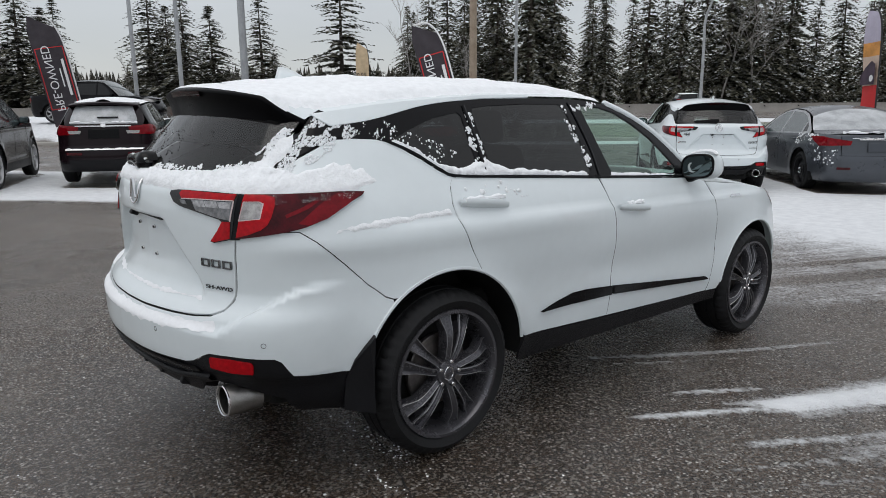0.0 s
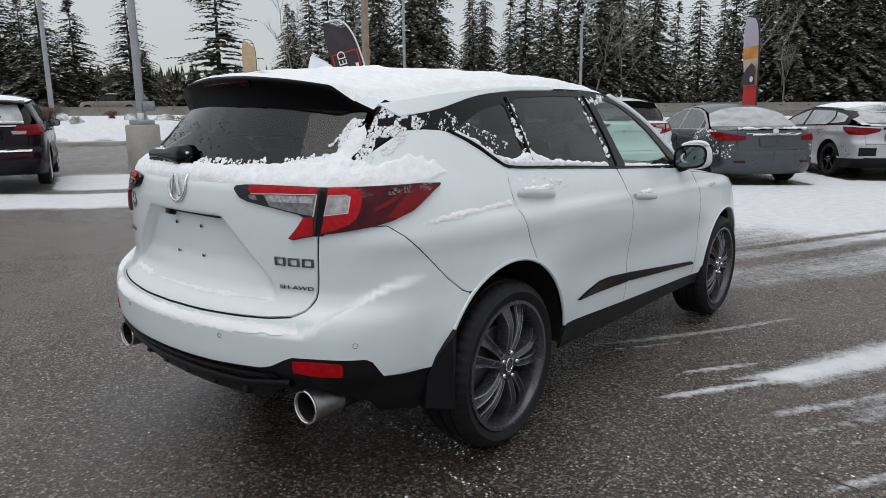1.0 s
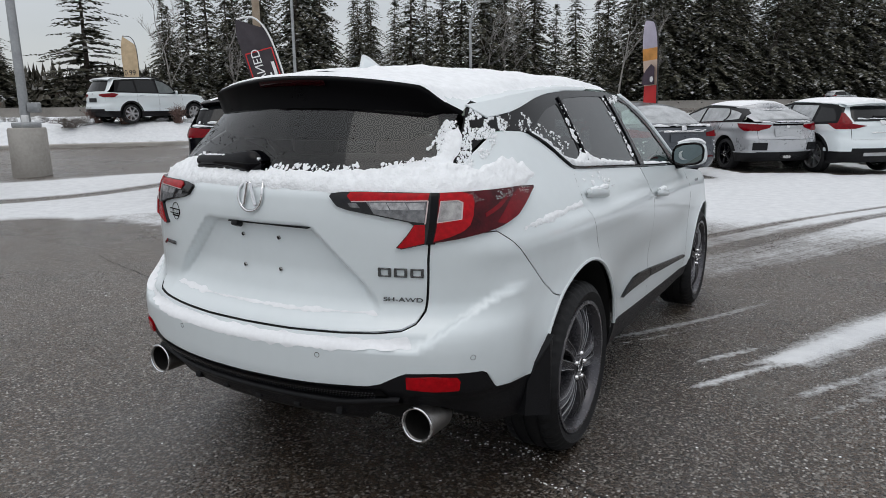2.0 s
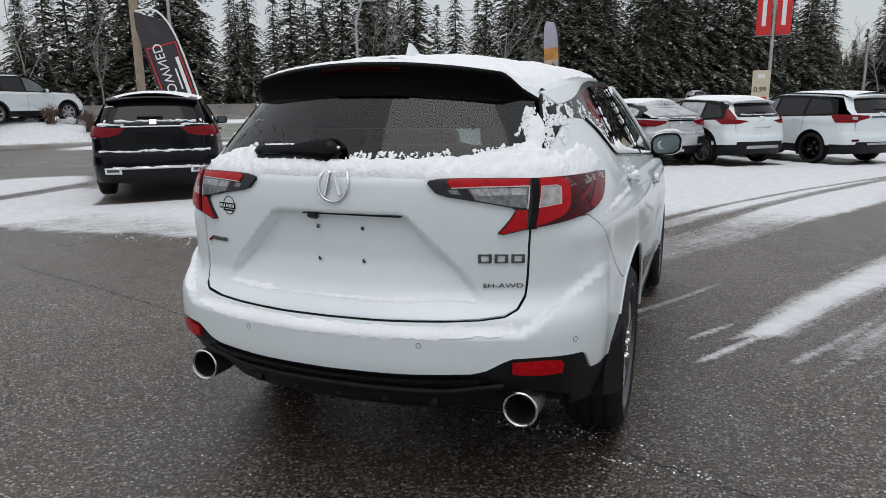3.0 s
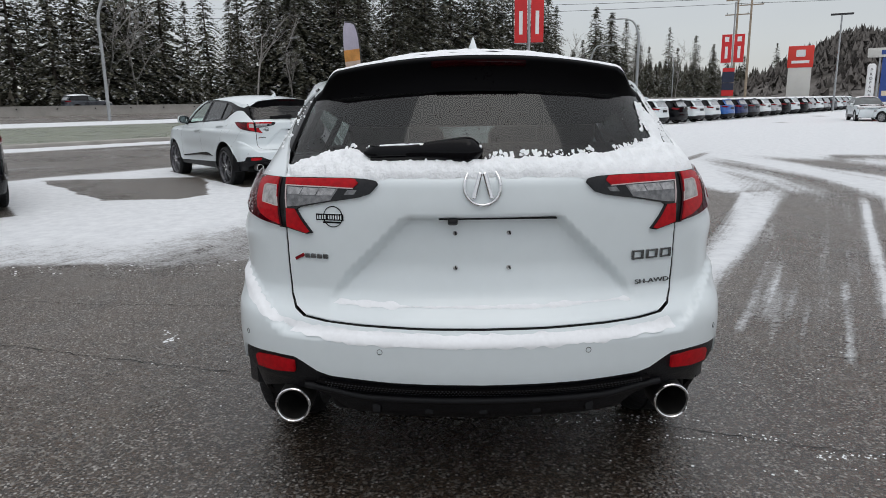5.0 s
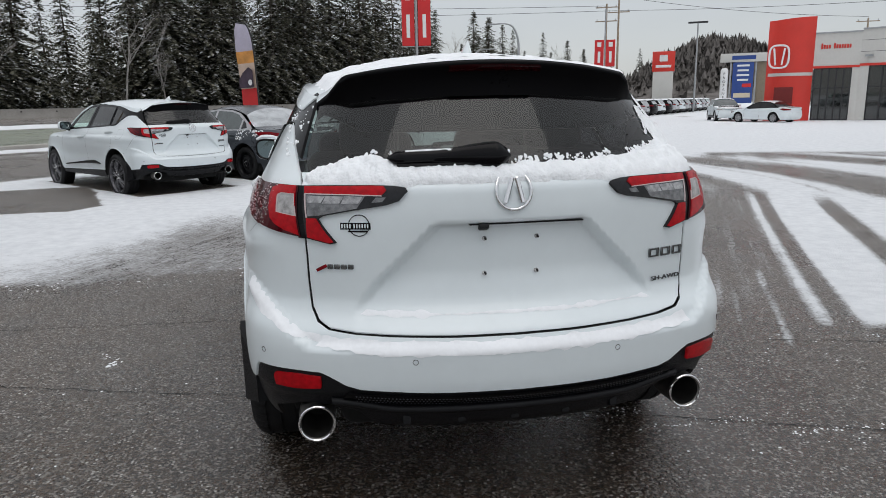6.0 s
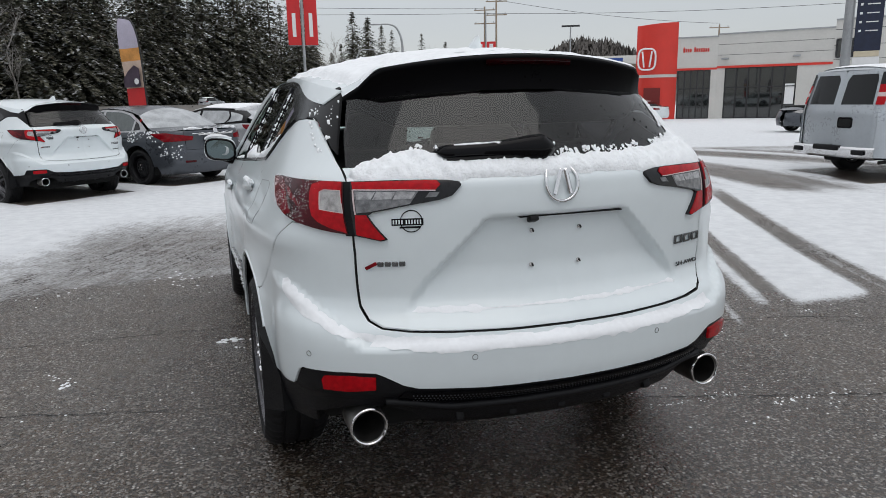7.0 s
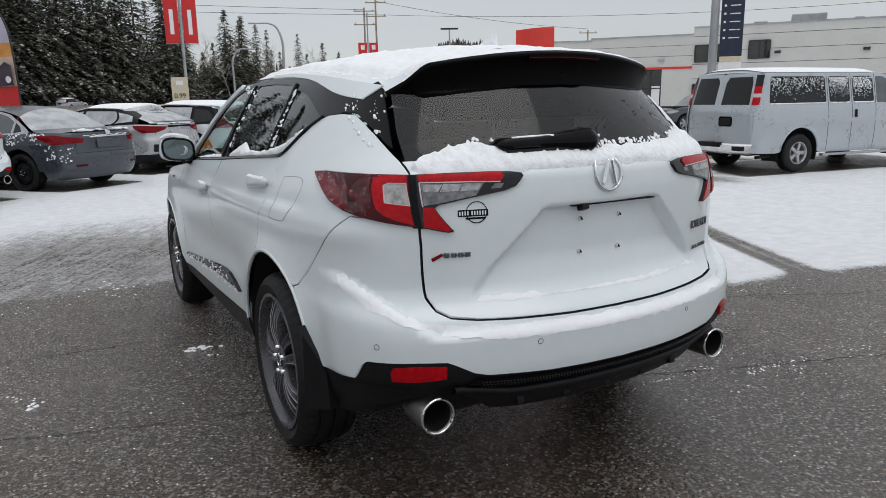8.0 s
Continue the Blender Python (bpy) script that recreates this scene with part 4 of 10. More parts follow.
    part("reversing_camera", box_mesh("reversing_camera", (0.032, 0.034, 0.020), pose(-0.095, -0.952, 1.040, -20), 0.006), black, car)
    # parking sensors
    for x, z in ((0.331, 0.632), (-0.331, 0.632), (0.80, 0.64), (-0.80, 0.64)):
        s0 = S.tail(x, z)
        a = np.linspace(0, 2 * math.pi, 20)
        p, _ = S.at(s0 + 0.0085 * np.cos(a), z + 0.0085 * np.sin(a), 0.0004)
        part("parking_sensor", tube_mesh("parking_sensor", p, 0.0009, 4, cap=False), M["dark"], car)
    # shark fin
    fin = []
    for t in np.linspace(0, 1, 12):
        y = -0.30 + 0.235 * t
        hgt = 0.072 * (1 - smooth(0.12, 1.0, t)) * smooth(-0.02, 0.10, t) + 0.004
        w = 0.030 * math.sin(math.pi * (0.15 + 0.75 * t)) ** 0.5
        base = 1.612 + 0.05 * (y + 0.3)
        fin.append([(-w, y, base), (-w * 0.55, y + 0.0 * t, base + hgt * 0.5), (0, y - 0.010 * (1 - t), base + hgt), (w * 0.55, y, base + hgt * 0.5), (w, y, base)])
    part("roof_fin", loft("roof_fin", fin), M["white"], car)
    part("roof_fin_end", mesh_of("roof_fin_end", fin[1], [(0, 1, 2, 3, 4)]), M["white"], car)
    # mirrors
    for sg in (1, -1):
        rows = []
        for t, sc in ((0.0, 0.35), (0.012, 0.75), (0.04, 0.96), (0.08, 1.0), (0.11, 0.90), (0.13, 0.62), (0.14, 0.2)):
            row = []
            for k in range(28):
                a = 2 * math.pi * k / 28
                c, s = math.cos(a), math.sin(a)
                sup = (abs(c) ** 3.2 + abs(s) ** 3.2) ** (-1 / 3.2)
                row.append((sg * (0.968 + 0.100 * sc * sup * c - 0.010 * s), 1.875 + t + 0.02 * (c if sg > 0 else c), 1.200 + 0.078 * sc * sup * s + 0.01 * c))
            rows.append(row)
        mr = part("mirror", auto_smooth(loft("mirror", rows, closed=True), 60), M["white"], car, "white door mirror with a black bezel")
        face = [(sg * (0.968 + 0.090 * (abs(math.cos(a)) ** 3.2 + abs(math.sin(a)) ** 3.2) ** (-1 / 3.2) * math.cos(a)), 1.868 + 0.012 * math.cos(a),
                 1.200 + 0.066 * (abs(math.cos(a)) ** 3.2 + abs(math.sin(a)) ** 3.2) ** (-1 / 3.2) * math.sin(a) + 0.009 * math.cos(a)) for a in np.linspace(0, 2 * math.pi, 29)[:-1]]
        part("mirror_glass", mesh_of("mirror_glass", face, [tuple(range(28)) if sg < 0 else tuple(range(28))[::-1]], smooth_shade=False), M["mirror"], mr)
        part("mirror_bezel", tube_mesh("mirror_bezel", [(x, y + 0.003, z) for x, y, z in face + face[:1]], 0.008, 6, cap=False), gloss, mr, "black bezel")
        part("mirror_arm", tube_mesh("mirror_arm", [(sg * 0.86, 1.92, 1.122), (sg * 0.91, 1.925, 1.130), (sg * 0.955, 1.925, 1.148)], [0.030, 0.026, 0.024], 8), gloss, mr)
    # door handles
    for sg in (1, -1):
        for y, z in ((0.215, 1.092), (1.300, 0.998)):
            q = np.array(S.sides([(y - 0.14 + 0.28 * t, z - 0.012 * (t - 0.5) * 2) for t in np.linspace(0, 1, 9)]))
            p, n = S.at(sg * q[:, 0], q[:, 1], 0.0)
            rows = []
            for t, a, d in zip(np.linspace(-1, 1, 9), p, n):
                hh = 0.018 * (1 - 0.35 * t ** 4)
                out = 0.034 * (1 - 0.55 * t ** 4)
                up = np.array((0, 0, 1.0))
                rows.append([a - up * hh + d * 0.004, a - up * hh * 0.9 + d * out * 0.8, a + d * out, a + up * hh * 0.9 + d * out * 0.8, a + up * hh + d * 0.004])
            part("door_handle", auto_smooth(loft("door_handle", rows), 60), M["white"], car)
            # the hollow behind it
            a = np.linspace(0, 2 * math.pi, 24)
            s0 = S.side(y + 0.01, z - 0.01)
            p, _ = S.at(sg * (s0 + 0.10 * np.cos(a)), z - 0.012 + 0.030 * np.sin(a), 0.0012)
            part("handle_hollow", mesh_of("handle_hollow", p, [tuple(range(24)) if sg > 0 else tuple(range(24))[::-1]], smooth_shade=False), M["white"], car)
    # fuel flap outline on the left quarter
    q = np.array(S.sides(spline([(-0.10, 1.145), (-0.24, 1.148), (-0.285, 1.13), (-0.285, 1.09), (-0.235, 1.0), (-0.20, 0.985), (-0.09, 0.985), (-0.07, 1.0), (-0.075, 1.13), (-0.10, 1.145)], 6)))
    p, _ = S.at(-q[:, 0], q[:, 1], -0.0005)
    part("fuel_flap_seam", tube_mesh("fuel_flap_seam", p, 0.0016, 4), M["grey_seam"], car)
    # side mark on the wings
    for sg in (1, -1):
        q = np.array(S.sides([(2.36, 0.985), (2.50, 0.985), (2.50, 1.0), (2.38, 1.0)]))
        p, _ = S.at(sg * q[:, 0], q[:, 1], 0.003)
        part("side_mark", mesh_of("side_mark", p, [(0, 1, 2, 3) if sg > 0 else (3, 2, 1, 0)], smooth_shade=False), chrome, car)


def cabin(car, scale=1.0):
    """Seats, dashboard and lining, as seen through the glass."""
    seat = M["seat"]
    part("cabin_floor", box_mesh("cabin_floor", (1.50, 2.9, 0.08), pose(0, 0.75, 0.62), 0.02), M["dark"], car)
    part("load_cover", box_mesh("load_cover", (1.25, 0.75, 0.04), pose(0, -0.42, 1.08), 0.01), M["seat"], car)
    part("dashboard", box_mesh("dashboard", (1.42, 0.42, 0.30), pose(0, 1.72, 1.0, 8), 0.08, 4), seat, car)
    for x in (-0.37, 0.37):
        part("front_seat", box_mesh("front_seat", (0.50, 0.16, 0.66), pose(x, 0.78, 1.0, 14), 0.06, 4), seat, car)
        part("front_seat", box_mesh("front_seat", (0.52, 0.52, 0.16), pose(x, 1.05, 0.72, 4), 0.06, 4), seat, car)
        part("headrest", box_mesh("headrest", (0.26, 0.10, 0.17), pose(x, 0.70, 1.42, 10), 0.04, 4), seat, car)
    part("rear_seat", box_mesh("rear_seat", (1.32, 0.18, 0.62), pose(0, -0.05, 0.95, 16), 0.06, 4), seat, car)
    for x in (-0.40, 0.40):
        part("headrest", box_mesh("headrest", (0.25, 0.10, 0.15), pose(x, -0.14, 1.32, 12), 0.04, 4), seat, car)
    st = [(-0.37 + 0.18 * math.cos(a), 1.43 + 0.06 * math.sin(a), 1.03 + 0.17 * math.sin(a)) for a in np.linspace(0, 2 * math.pi, 28)]
    part("steering_wheel", tube_mesh("steering_wheel", st, 0.014, 6, cap=False), seat, car)
    part("headlining", box_mesh("headlining", (0.86, 1.25, 0.03), pose(0, 0.50, 1.545), 0.01), M["lining"], car)


M["mirror"] = mat("mirror_glass", (0.11, 0.14, 0.145), 0.03, metal=1.0)
M["grey_seam"] = mat("seam_grey", (0.25, 0.26, 0.27), 0.6, vary=0.2)
M["lining"] = mat("grey_lining", (0.30, 0.29, 0.28), 0.9, vary=0.1)


def white_car(m, label):
    car = thing("suv", m, label, "car")
    estate_body(car)
    estate_lamps(car)
    estate_spoiler(car)
    estate_fittings(car)
    cabin(car)
    for sg in (1, -1):
        wheel_parts(car, "sport", (sg * 0.815, 0.0, 0.369), sg)
        wheel_parts(car, "sport", (sg * 0.815, 2.751, 0.369), sg)
    return car


main_car = white_car(pose(0, 0, 0, CAR_PITCH), "white five-door SUV with snow on its roof, dark wheels")


# ---- ground: one sheet; n runs from the lot to the road, a along the road ----
NX, NY = -0.743, 0.669


def na(x, y):
    return x * NX + y * NY, x * NY - y * NX


def from_na(n, a):
    return n * NX + a * NY, n * NY - a * NX


LAT = np.random.RandomState(5).rand(64, 64)


def vnoise(x, y):
    xi, yi = np.floor(x).astype(int), np.floor(y).astype(int)
    fx, fy = x - xi, y - yi
    fx, fy = fx * fx * (3 - 2 * fx), fy * fy * (3 - 2 * fy)
    g = lambda i, j: LAT[i % 64, j % 64]
    return (g(xi, yi) * (1 - fx) + g(xi + 1, yi) * fx) * (1 - fy) + (g(xi, yi + 1) * (1 - fx) + g(xi + 1, yi + 1) * fx) * fy


def fbm(x, y, k=4):
    return sum(vnoise(x * 2 ** i + 7.3 * i, y * 2 ** i + 3.1 * i) / 2 ** i for i in range(k)) / sum(1 / 2 ** i for i in range(k))


def poly_soft(poly, x, y, w):
    """1 well inside the polygon, 0 outside, soft over w."""
    q = np.stack([x.ravel(), y.ravel()], 1)
    near = (q[:, 0] > min(p[0] for p in poly) - w) & (q[:, 0] < max(p[0] for p in poly) + w) & (q[:, 1] > min(p[1] for p in poly) - w) & (q[:, 1] < max(p[1] for p in poly) + w)
    r = np.zeros(len(q))
    if near.any():
        d = edge_distance(poly, q[near]) * np.where(inside(poly, q[near]), 1, -1)
        r[near] = smooth(-w, w, d)
    return r.reshape(x.shape)


# x, y and turn of the parked cars, half their width, and how far they reach behind and before the rear axle
BARE_UNDER = [(-7.35, 6.35, 38, 0.95, -0.95, 3.5), (-12.39, 2.39, 66, 0.90, -0.85, 3.4), (-12.6, -0.6, 68, 0.95, -0.95, 3.6), (-3.42, 10.08, 39, 0.90, -0.80, 3.4), (-1.53, 11.76, 43, 0.90, -0.95, 3.5),
              (0.25, 14.2, 40, 0.88, -0.75, 3.3), (1.95, 15.0, 40, 0.90, -0.80, 3.3), (4.45, 16.3, 40, 0.95, -0.95, 3.5), (10.66, 6.36, -97, 0.95, -1.15, 4.1)]


def snow_amount(x, y):
    n, a = na(x, y)
    wx = x + 0.7 * (fbm(x * 0.7, y * 0.7) - 0.5) + 0.3 * (fbm(x * 3, y * 3 + 9) - 0.5)
    wy = y + 0.9 * (fbm(x * 0.6 + 20, y * 0.6) - 0.5) + 0.35 * (fbm(x * 3.3 + 5, y * 3.3) - 0.5)
    c29, s29 = math.cos(radians(29)), math.sin(radians(29))
    u, v = x * c29 - y * s29, x * s29 + y * c29
    ru = u + 0.10 * (fbm(v * 0.4, u * 0.2 + 3) - 0.5)
    streak = fbm(ru * 9, v * 0.35)  # fine tyre streaks
    # the sheet in front of the parked row: closed far off, speckled where cars turn in
    left_k = smooth(-2.0, -3.8, wx)
    fade = left_k * (smooth(2.85, 3.5, wy) * 0.62 + smooth(3.6, 5.6, wy) * 0.36) + (1 - left_k) * (smooth(3.0, 3.6, wy) * 0.46 + smooth(5.4, 8.0, wy) * 0.50)
    s = fade * smooth(-10.5, -8.2, wx) * smooth(-0.75, -1.05, u + 0.12 * (fbm(x * 2, y * 2) - 0.5) - 0.06 * (v - 4.5))
    s = s * (0.86 + 0.28 * fbm(x * 1.2, y * 1.2 + 6))
    s = np.maximum(s, 0.95 * smooth(7.4, 8.6, wy) * smooth(-10.5, -8.0, wx) * smooth(0.6, -0.2, u - 0.12 * (v - 7)))
    # tyre lines across it, right of the car
    for u0, w0, v0, v1, k in ((-2.2, 0.07, 4.2, 14, 0.04), (-1.72, 0.13, 3.6, 16, 0.0)):
        line = np.exp(-((u - u0 - k * np.maximum(v - 5, 0)) / w0) ** 4) * smooth(v0, v0 + 1, v)
        s = s * (1 - 0.55 * line)
    # bare patch left by a car, and the shade of dry asphalt below the row
    s = s * (1 - poly_soft([(-8.2, 10.5), (-5.0, 10.7), (-4.0, 8.1), (-4.3, 7.5), (-5.4, 7.4), (-6.6, 8.6)], wx * 0.5 + x * 0.5, wy * 0.5 + y * 0.5, 0.12))
    # left: snow round the lamp post and the parked cars, with a dark trail
    lf = 0.95 * smooth(7.2, 8.2, n + 1.4 * (fbm(x * 0.5, y * 0.5 + 4) - 0.5)) * smooth(16.8, 15.8, n) * smooth(-0.6, -1.8, a)
    lf = lf * (1 - 0.9 * np.exp(-((n - 11.4 - 1.3 * np.sin(a * 0.55 + 1)) / 0.35) ** 2) * smooth(-8.5, -7, a))
    s = np.maximum(s, lf)
    # aisle between the row and the kerb
    aisle = smooth(13.0, 14.2, n + 0.5 * (fbm(x * 0.4, y * 0.4) - 0.5)) * smooth(23.6, 22.0, n + 2.2 * (fbm(a * 0.09, n * 0.3) - 0.5)) * smooth(30, 20, a)
    s = s * (1 - aisle * smooth(-30, -26, a)) + aisle * np.clip(0.05 + 1.1 * (fbm(a * 0.12, n * 1.7) - 0.42), 0, 0.6)
    s = np.maximum(s, 0.9 * smooth(21.8, 23.4, n + 1.6 * (fbm(a * 0.10, n * 0.4) - 0.5)) * smooth(-4, 0, a) * smooth(25.3, 25.0, n))
    s = np.maximum(s, 0.25 * smooth(16, 17, n) * smooth(-3, -6, a) * smooth(24.5, 23, n))
    # the wedge of snow beside the car, and streaks along the driving line
    wedge = poly_soft([(1.42, 1.45), (1.85, 2.6), (2.55, 3.9), (3.4, 5.5), (4.4, 7.4), (5.3, 7.8), (4.1, 5.6), (3.05, 3.85), (2.25, 2.55), (1.80, 1.65)], x + 0.10 * (streak - 0.5), y, 0.16)
    s = np.maximum(s, (0.62 + 0.30 * streak) * wedge * smooth(1.0, 2.2, v))
    for u0, w0, v0, v1, k in ((0.36, 0.035, 1.55, 3.2, 0.62), (0.62, 0.05, 1.2, 3.4, 0.66), (-0.24, 0.05, 1.3, 4.2, 0.56), (-0.12, 0.03, 1.4, 3.6, 0.45), (0.98, 0.05, 1.55, 4.4, 0.58), (1.18, 0.03, 1.3, 3.4, 0.55), (1.34, 0.045, 1.5, 3.8, 0.52),
                              (1.60, 0.05, 1.2, 4.4, 0.60)):
        s = np.maximum(s, k * np.exp(-((ru - u0) / w0) ** 2) * smooth(v0, v0 + 0.35, v) * smooth(v1, v1 - 1.2, v) * (0.75 + 0.5 * fbm(v * 1.5, u * 2 + 30)))
    s = np.maximum(s, smooth(0.62, 0.75, u) * smooth(1.65, 2.6, v + 0.7 * (streak - 0.5)) * smooth(9.5, 7.5, v) * np.clip(0.16 + 0.85 * (streak - 0.35), 0, 0.62))
    # the far side of the drive: snow with bare tyre tracks
    rt = 0.90 * smooth(1.68, 1.95, u + 0.06 * (fbm(v, u) - 0.5)) * smooth(0.15, 0.55, y - 0.95 + 0.21 * x + 0.25 * (fbm(x * 2, y * 2) - 0.5))
    for u0, w0 in ((2.02, 0.10), (2.86, 0.16)):
        rt = rt * (1 - 0.66 * np.exp(-((u - u0) / w0) ** 4))
    s = np.maximum(s, rt * smooth(24, 14, v + 2 * (fbm(x * 0.2, y * 0.2) - 0.5)))
    # the wide drive further on: wet, streaked, then white
    drive = smooth(7.5, 9.5, v) * smooth(20, 15, v) * smooth(-1.5, 0.5, u + 0.1 * (v - 8)) * smooth(6.5, 4.5, u - 0.3 * v + 2)
    curve = fbm((u + 0.018 * v * v) * 1.3, v * 0.10)
    s = s * (1 - 0.9 * drive) + drive * np.clip(0.36 + 1.6 * (curve - 0.45), 0.05, 0.85)
    s = np.maximum(s, 0.97 * smooth(16.5, 19.5, v + 1.5 * (fbm(x * 0.15, y * 0.15) - 0.5)) * smooth(12.5, 11.0, n) * smooth(6, 9, a))
    # no snow under the parked cars
    for cx, cy, turn, w_, y0, y1 in BARE_UNDER:
        c_, s_ = math.cos(radians(turn)), math.sin(radians(turn))
        rect = [(cx + px * c_ - py * s_, cy + px * s_ + py * c_) for px, py in ((-w_, y0), (w_, y0), (w_, y1), (-w_, y1))]
        s = s * (1 - 0.96 * poly_soft(rect, x + 0.15 * (fbm(x * 2, y * 2) - 0.5), y + 0.15 * (fbm(x * 2 + 9, y * 2) - 0.5), 0.10))
    # behind: bare with a few remnants
    s = np.maximum(s, 0.9 * smooth(-6, -9, y + 2 * (fbm(x * 0.4, y * 0.4) - 0.5)))
    return np.clip(s, 0, 1)


def lift(x, y):
    n, a = na(x, y)
    z = -0.071 * smooth(0.0, 2.6, y) * smooth(7.5, 4.5, y)
    z = z + np.interp(n, [25.3, 44, 60, 85, 120, 400], [0.0, 0.20, 0.66, 0.72, 1.6, 4.0]) * smooth(24.9, 25.5, n)
    # the lot falls away towards its far end
    z = z - np.interp(y, [9, 16, 45, 90], [0, 0.12, 0.34, 0.36]) * smooth(-3, 3, x) * smooth(25.4, 24.0, n)
    # the planted mound beside the lamp post
    z = z + 0.82 * smooth(25.2, 27.4, n) * smooth(48, 38, n) * smooth(3, -3, a)
    return z


def spread(lo, hi, step, far, grow=1.13):
    mid = np.arange(lo, hi, step)
    out, d, p = [], step, hi
    while p < far:
        out.append(p)
        d *= grow
        p += d
    neg, d, p = [], step, lo - step
    while p > -far:
        neg.append(p)
        d *= grow
        p -= d
    return np.concatenate([neg[::-1], mid, out])


gx, gy = spread(-9, 7, 0.055, 1800, 1.07), spread(-3.5, 10.5, 0.055, 1800, 1.07)
GX, GY = np.meshgrid(gx, gy, indexing="ij")
SNOW = snow_amount(GX, GY)
nn, aa = na(GX, GY)
lot = smooth(25.6, 25.2, nn)
SNOW = SNOW * lot
GREEN = smooth(25.2, 25.8, nn) * smooth(45, 43, nn + 3 * (fbm(aa * 0.1, nn * 0.1) - 0.5)) * smooth(-4, 2, aa)
VSNOW = smooth(25.2, 25.8, nn) * (smooth(43, 45, nn) * smooth(50, 48, nn) * 0.9 + smooth(2, -4, aa) * smooth(46, 44, nn) * 0.97 + GREEN * 0.40 + smooth(84, 90, nn) * 0.35)
SNOW = np.maximum(SNOW, VSNOW)
GZ = lift(GX, GY) + 0.012 * smooth(0.45, 0.9, SNOW) * (0.5 + fbm(GX * 2, GY * 2))
ni, nj = GX.shape
idx = np.arange(ni * nj).reshape(ni, nj)
quads = np.stack([idx[:-1, :-1], idx[1:, :-1], idx[1:, 1:], idx[:-1, 1:]], -1).reshape(-1, 4)
gme = bpy.data.meshes.new("ground")
gme.from_pydata(np.stack([GX, GY, GZ], -1).reshape(-1, 3).tolist(), [], quads.tolist())
# ragged patch round the white car: damp, plus its shade put into the colour
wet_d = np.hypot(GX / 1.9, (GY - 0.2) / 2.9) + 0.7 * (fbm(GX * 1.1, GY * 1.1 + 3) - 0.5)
WET_SHADE = smooth(1.15, 0.55, wet_d)
for nm, val in (("snow", SNOW), ("wet", WET_SHADE), ("grass", GREEN + smooth(86, 92, nn))):
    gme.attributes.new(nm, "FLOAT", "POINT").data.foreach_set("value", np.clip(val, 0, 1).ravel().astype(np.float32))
gme.polygons.foreach_set("use_smooth", [True] * len(gme.polygons))


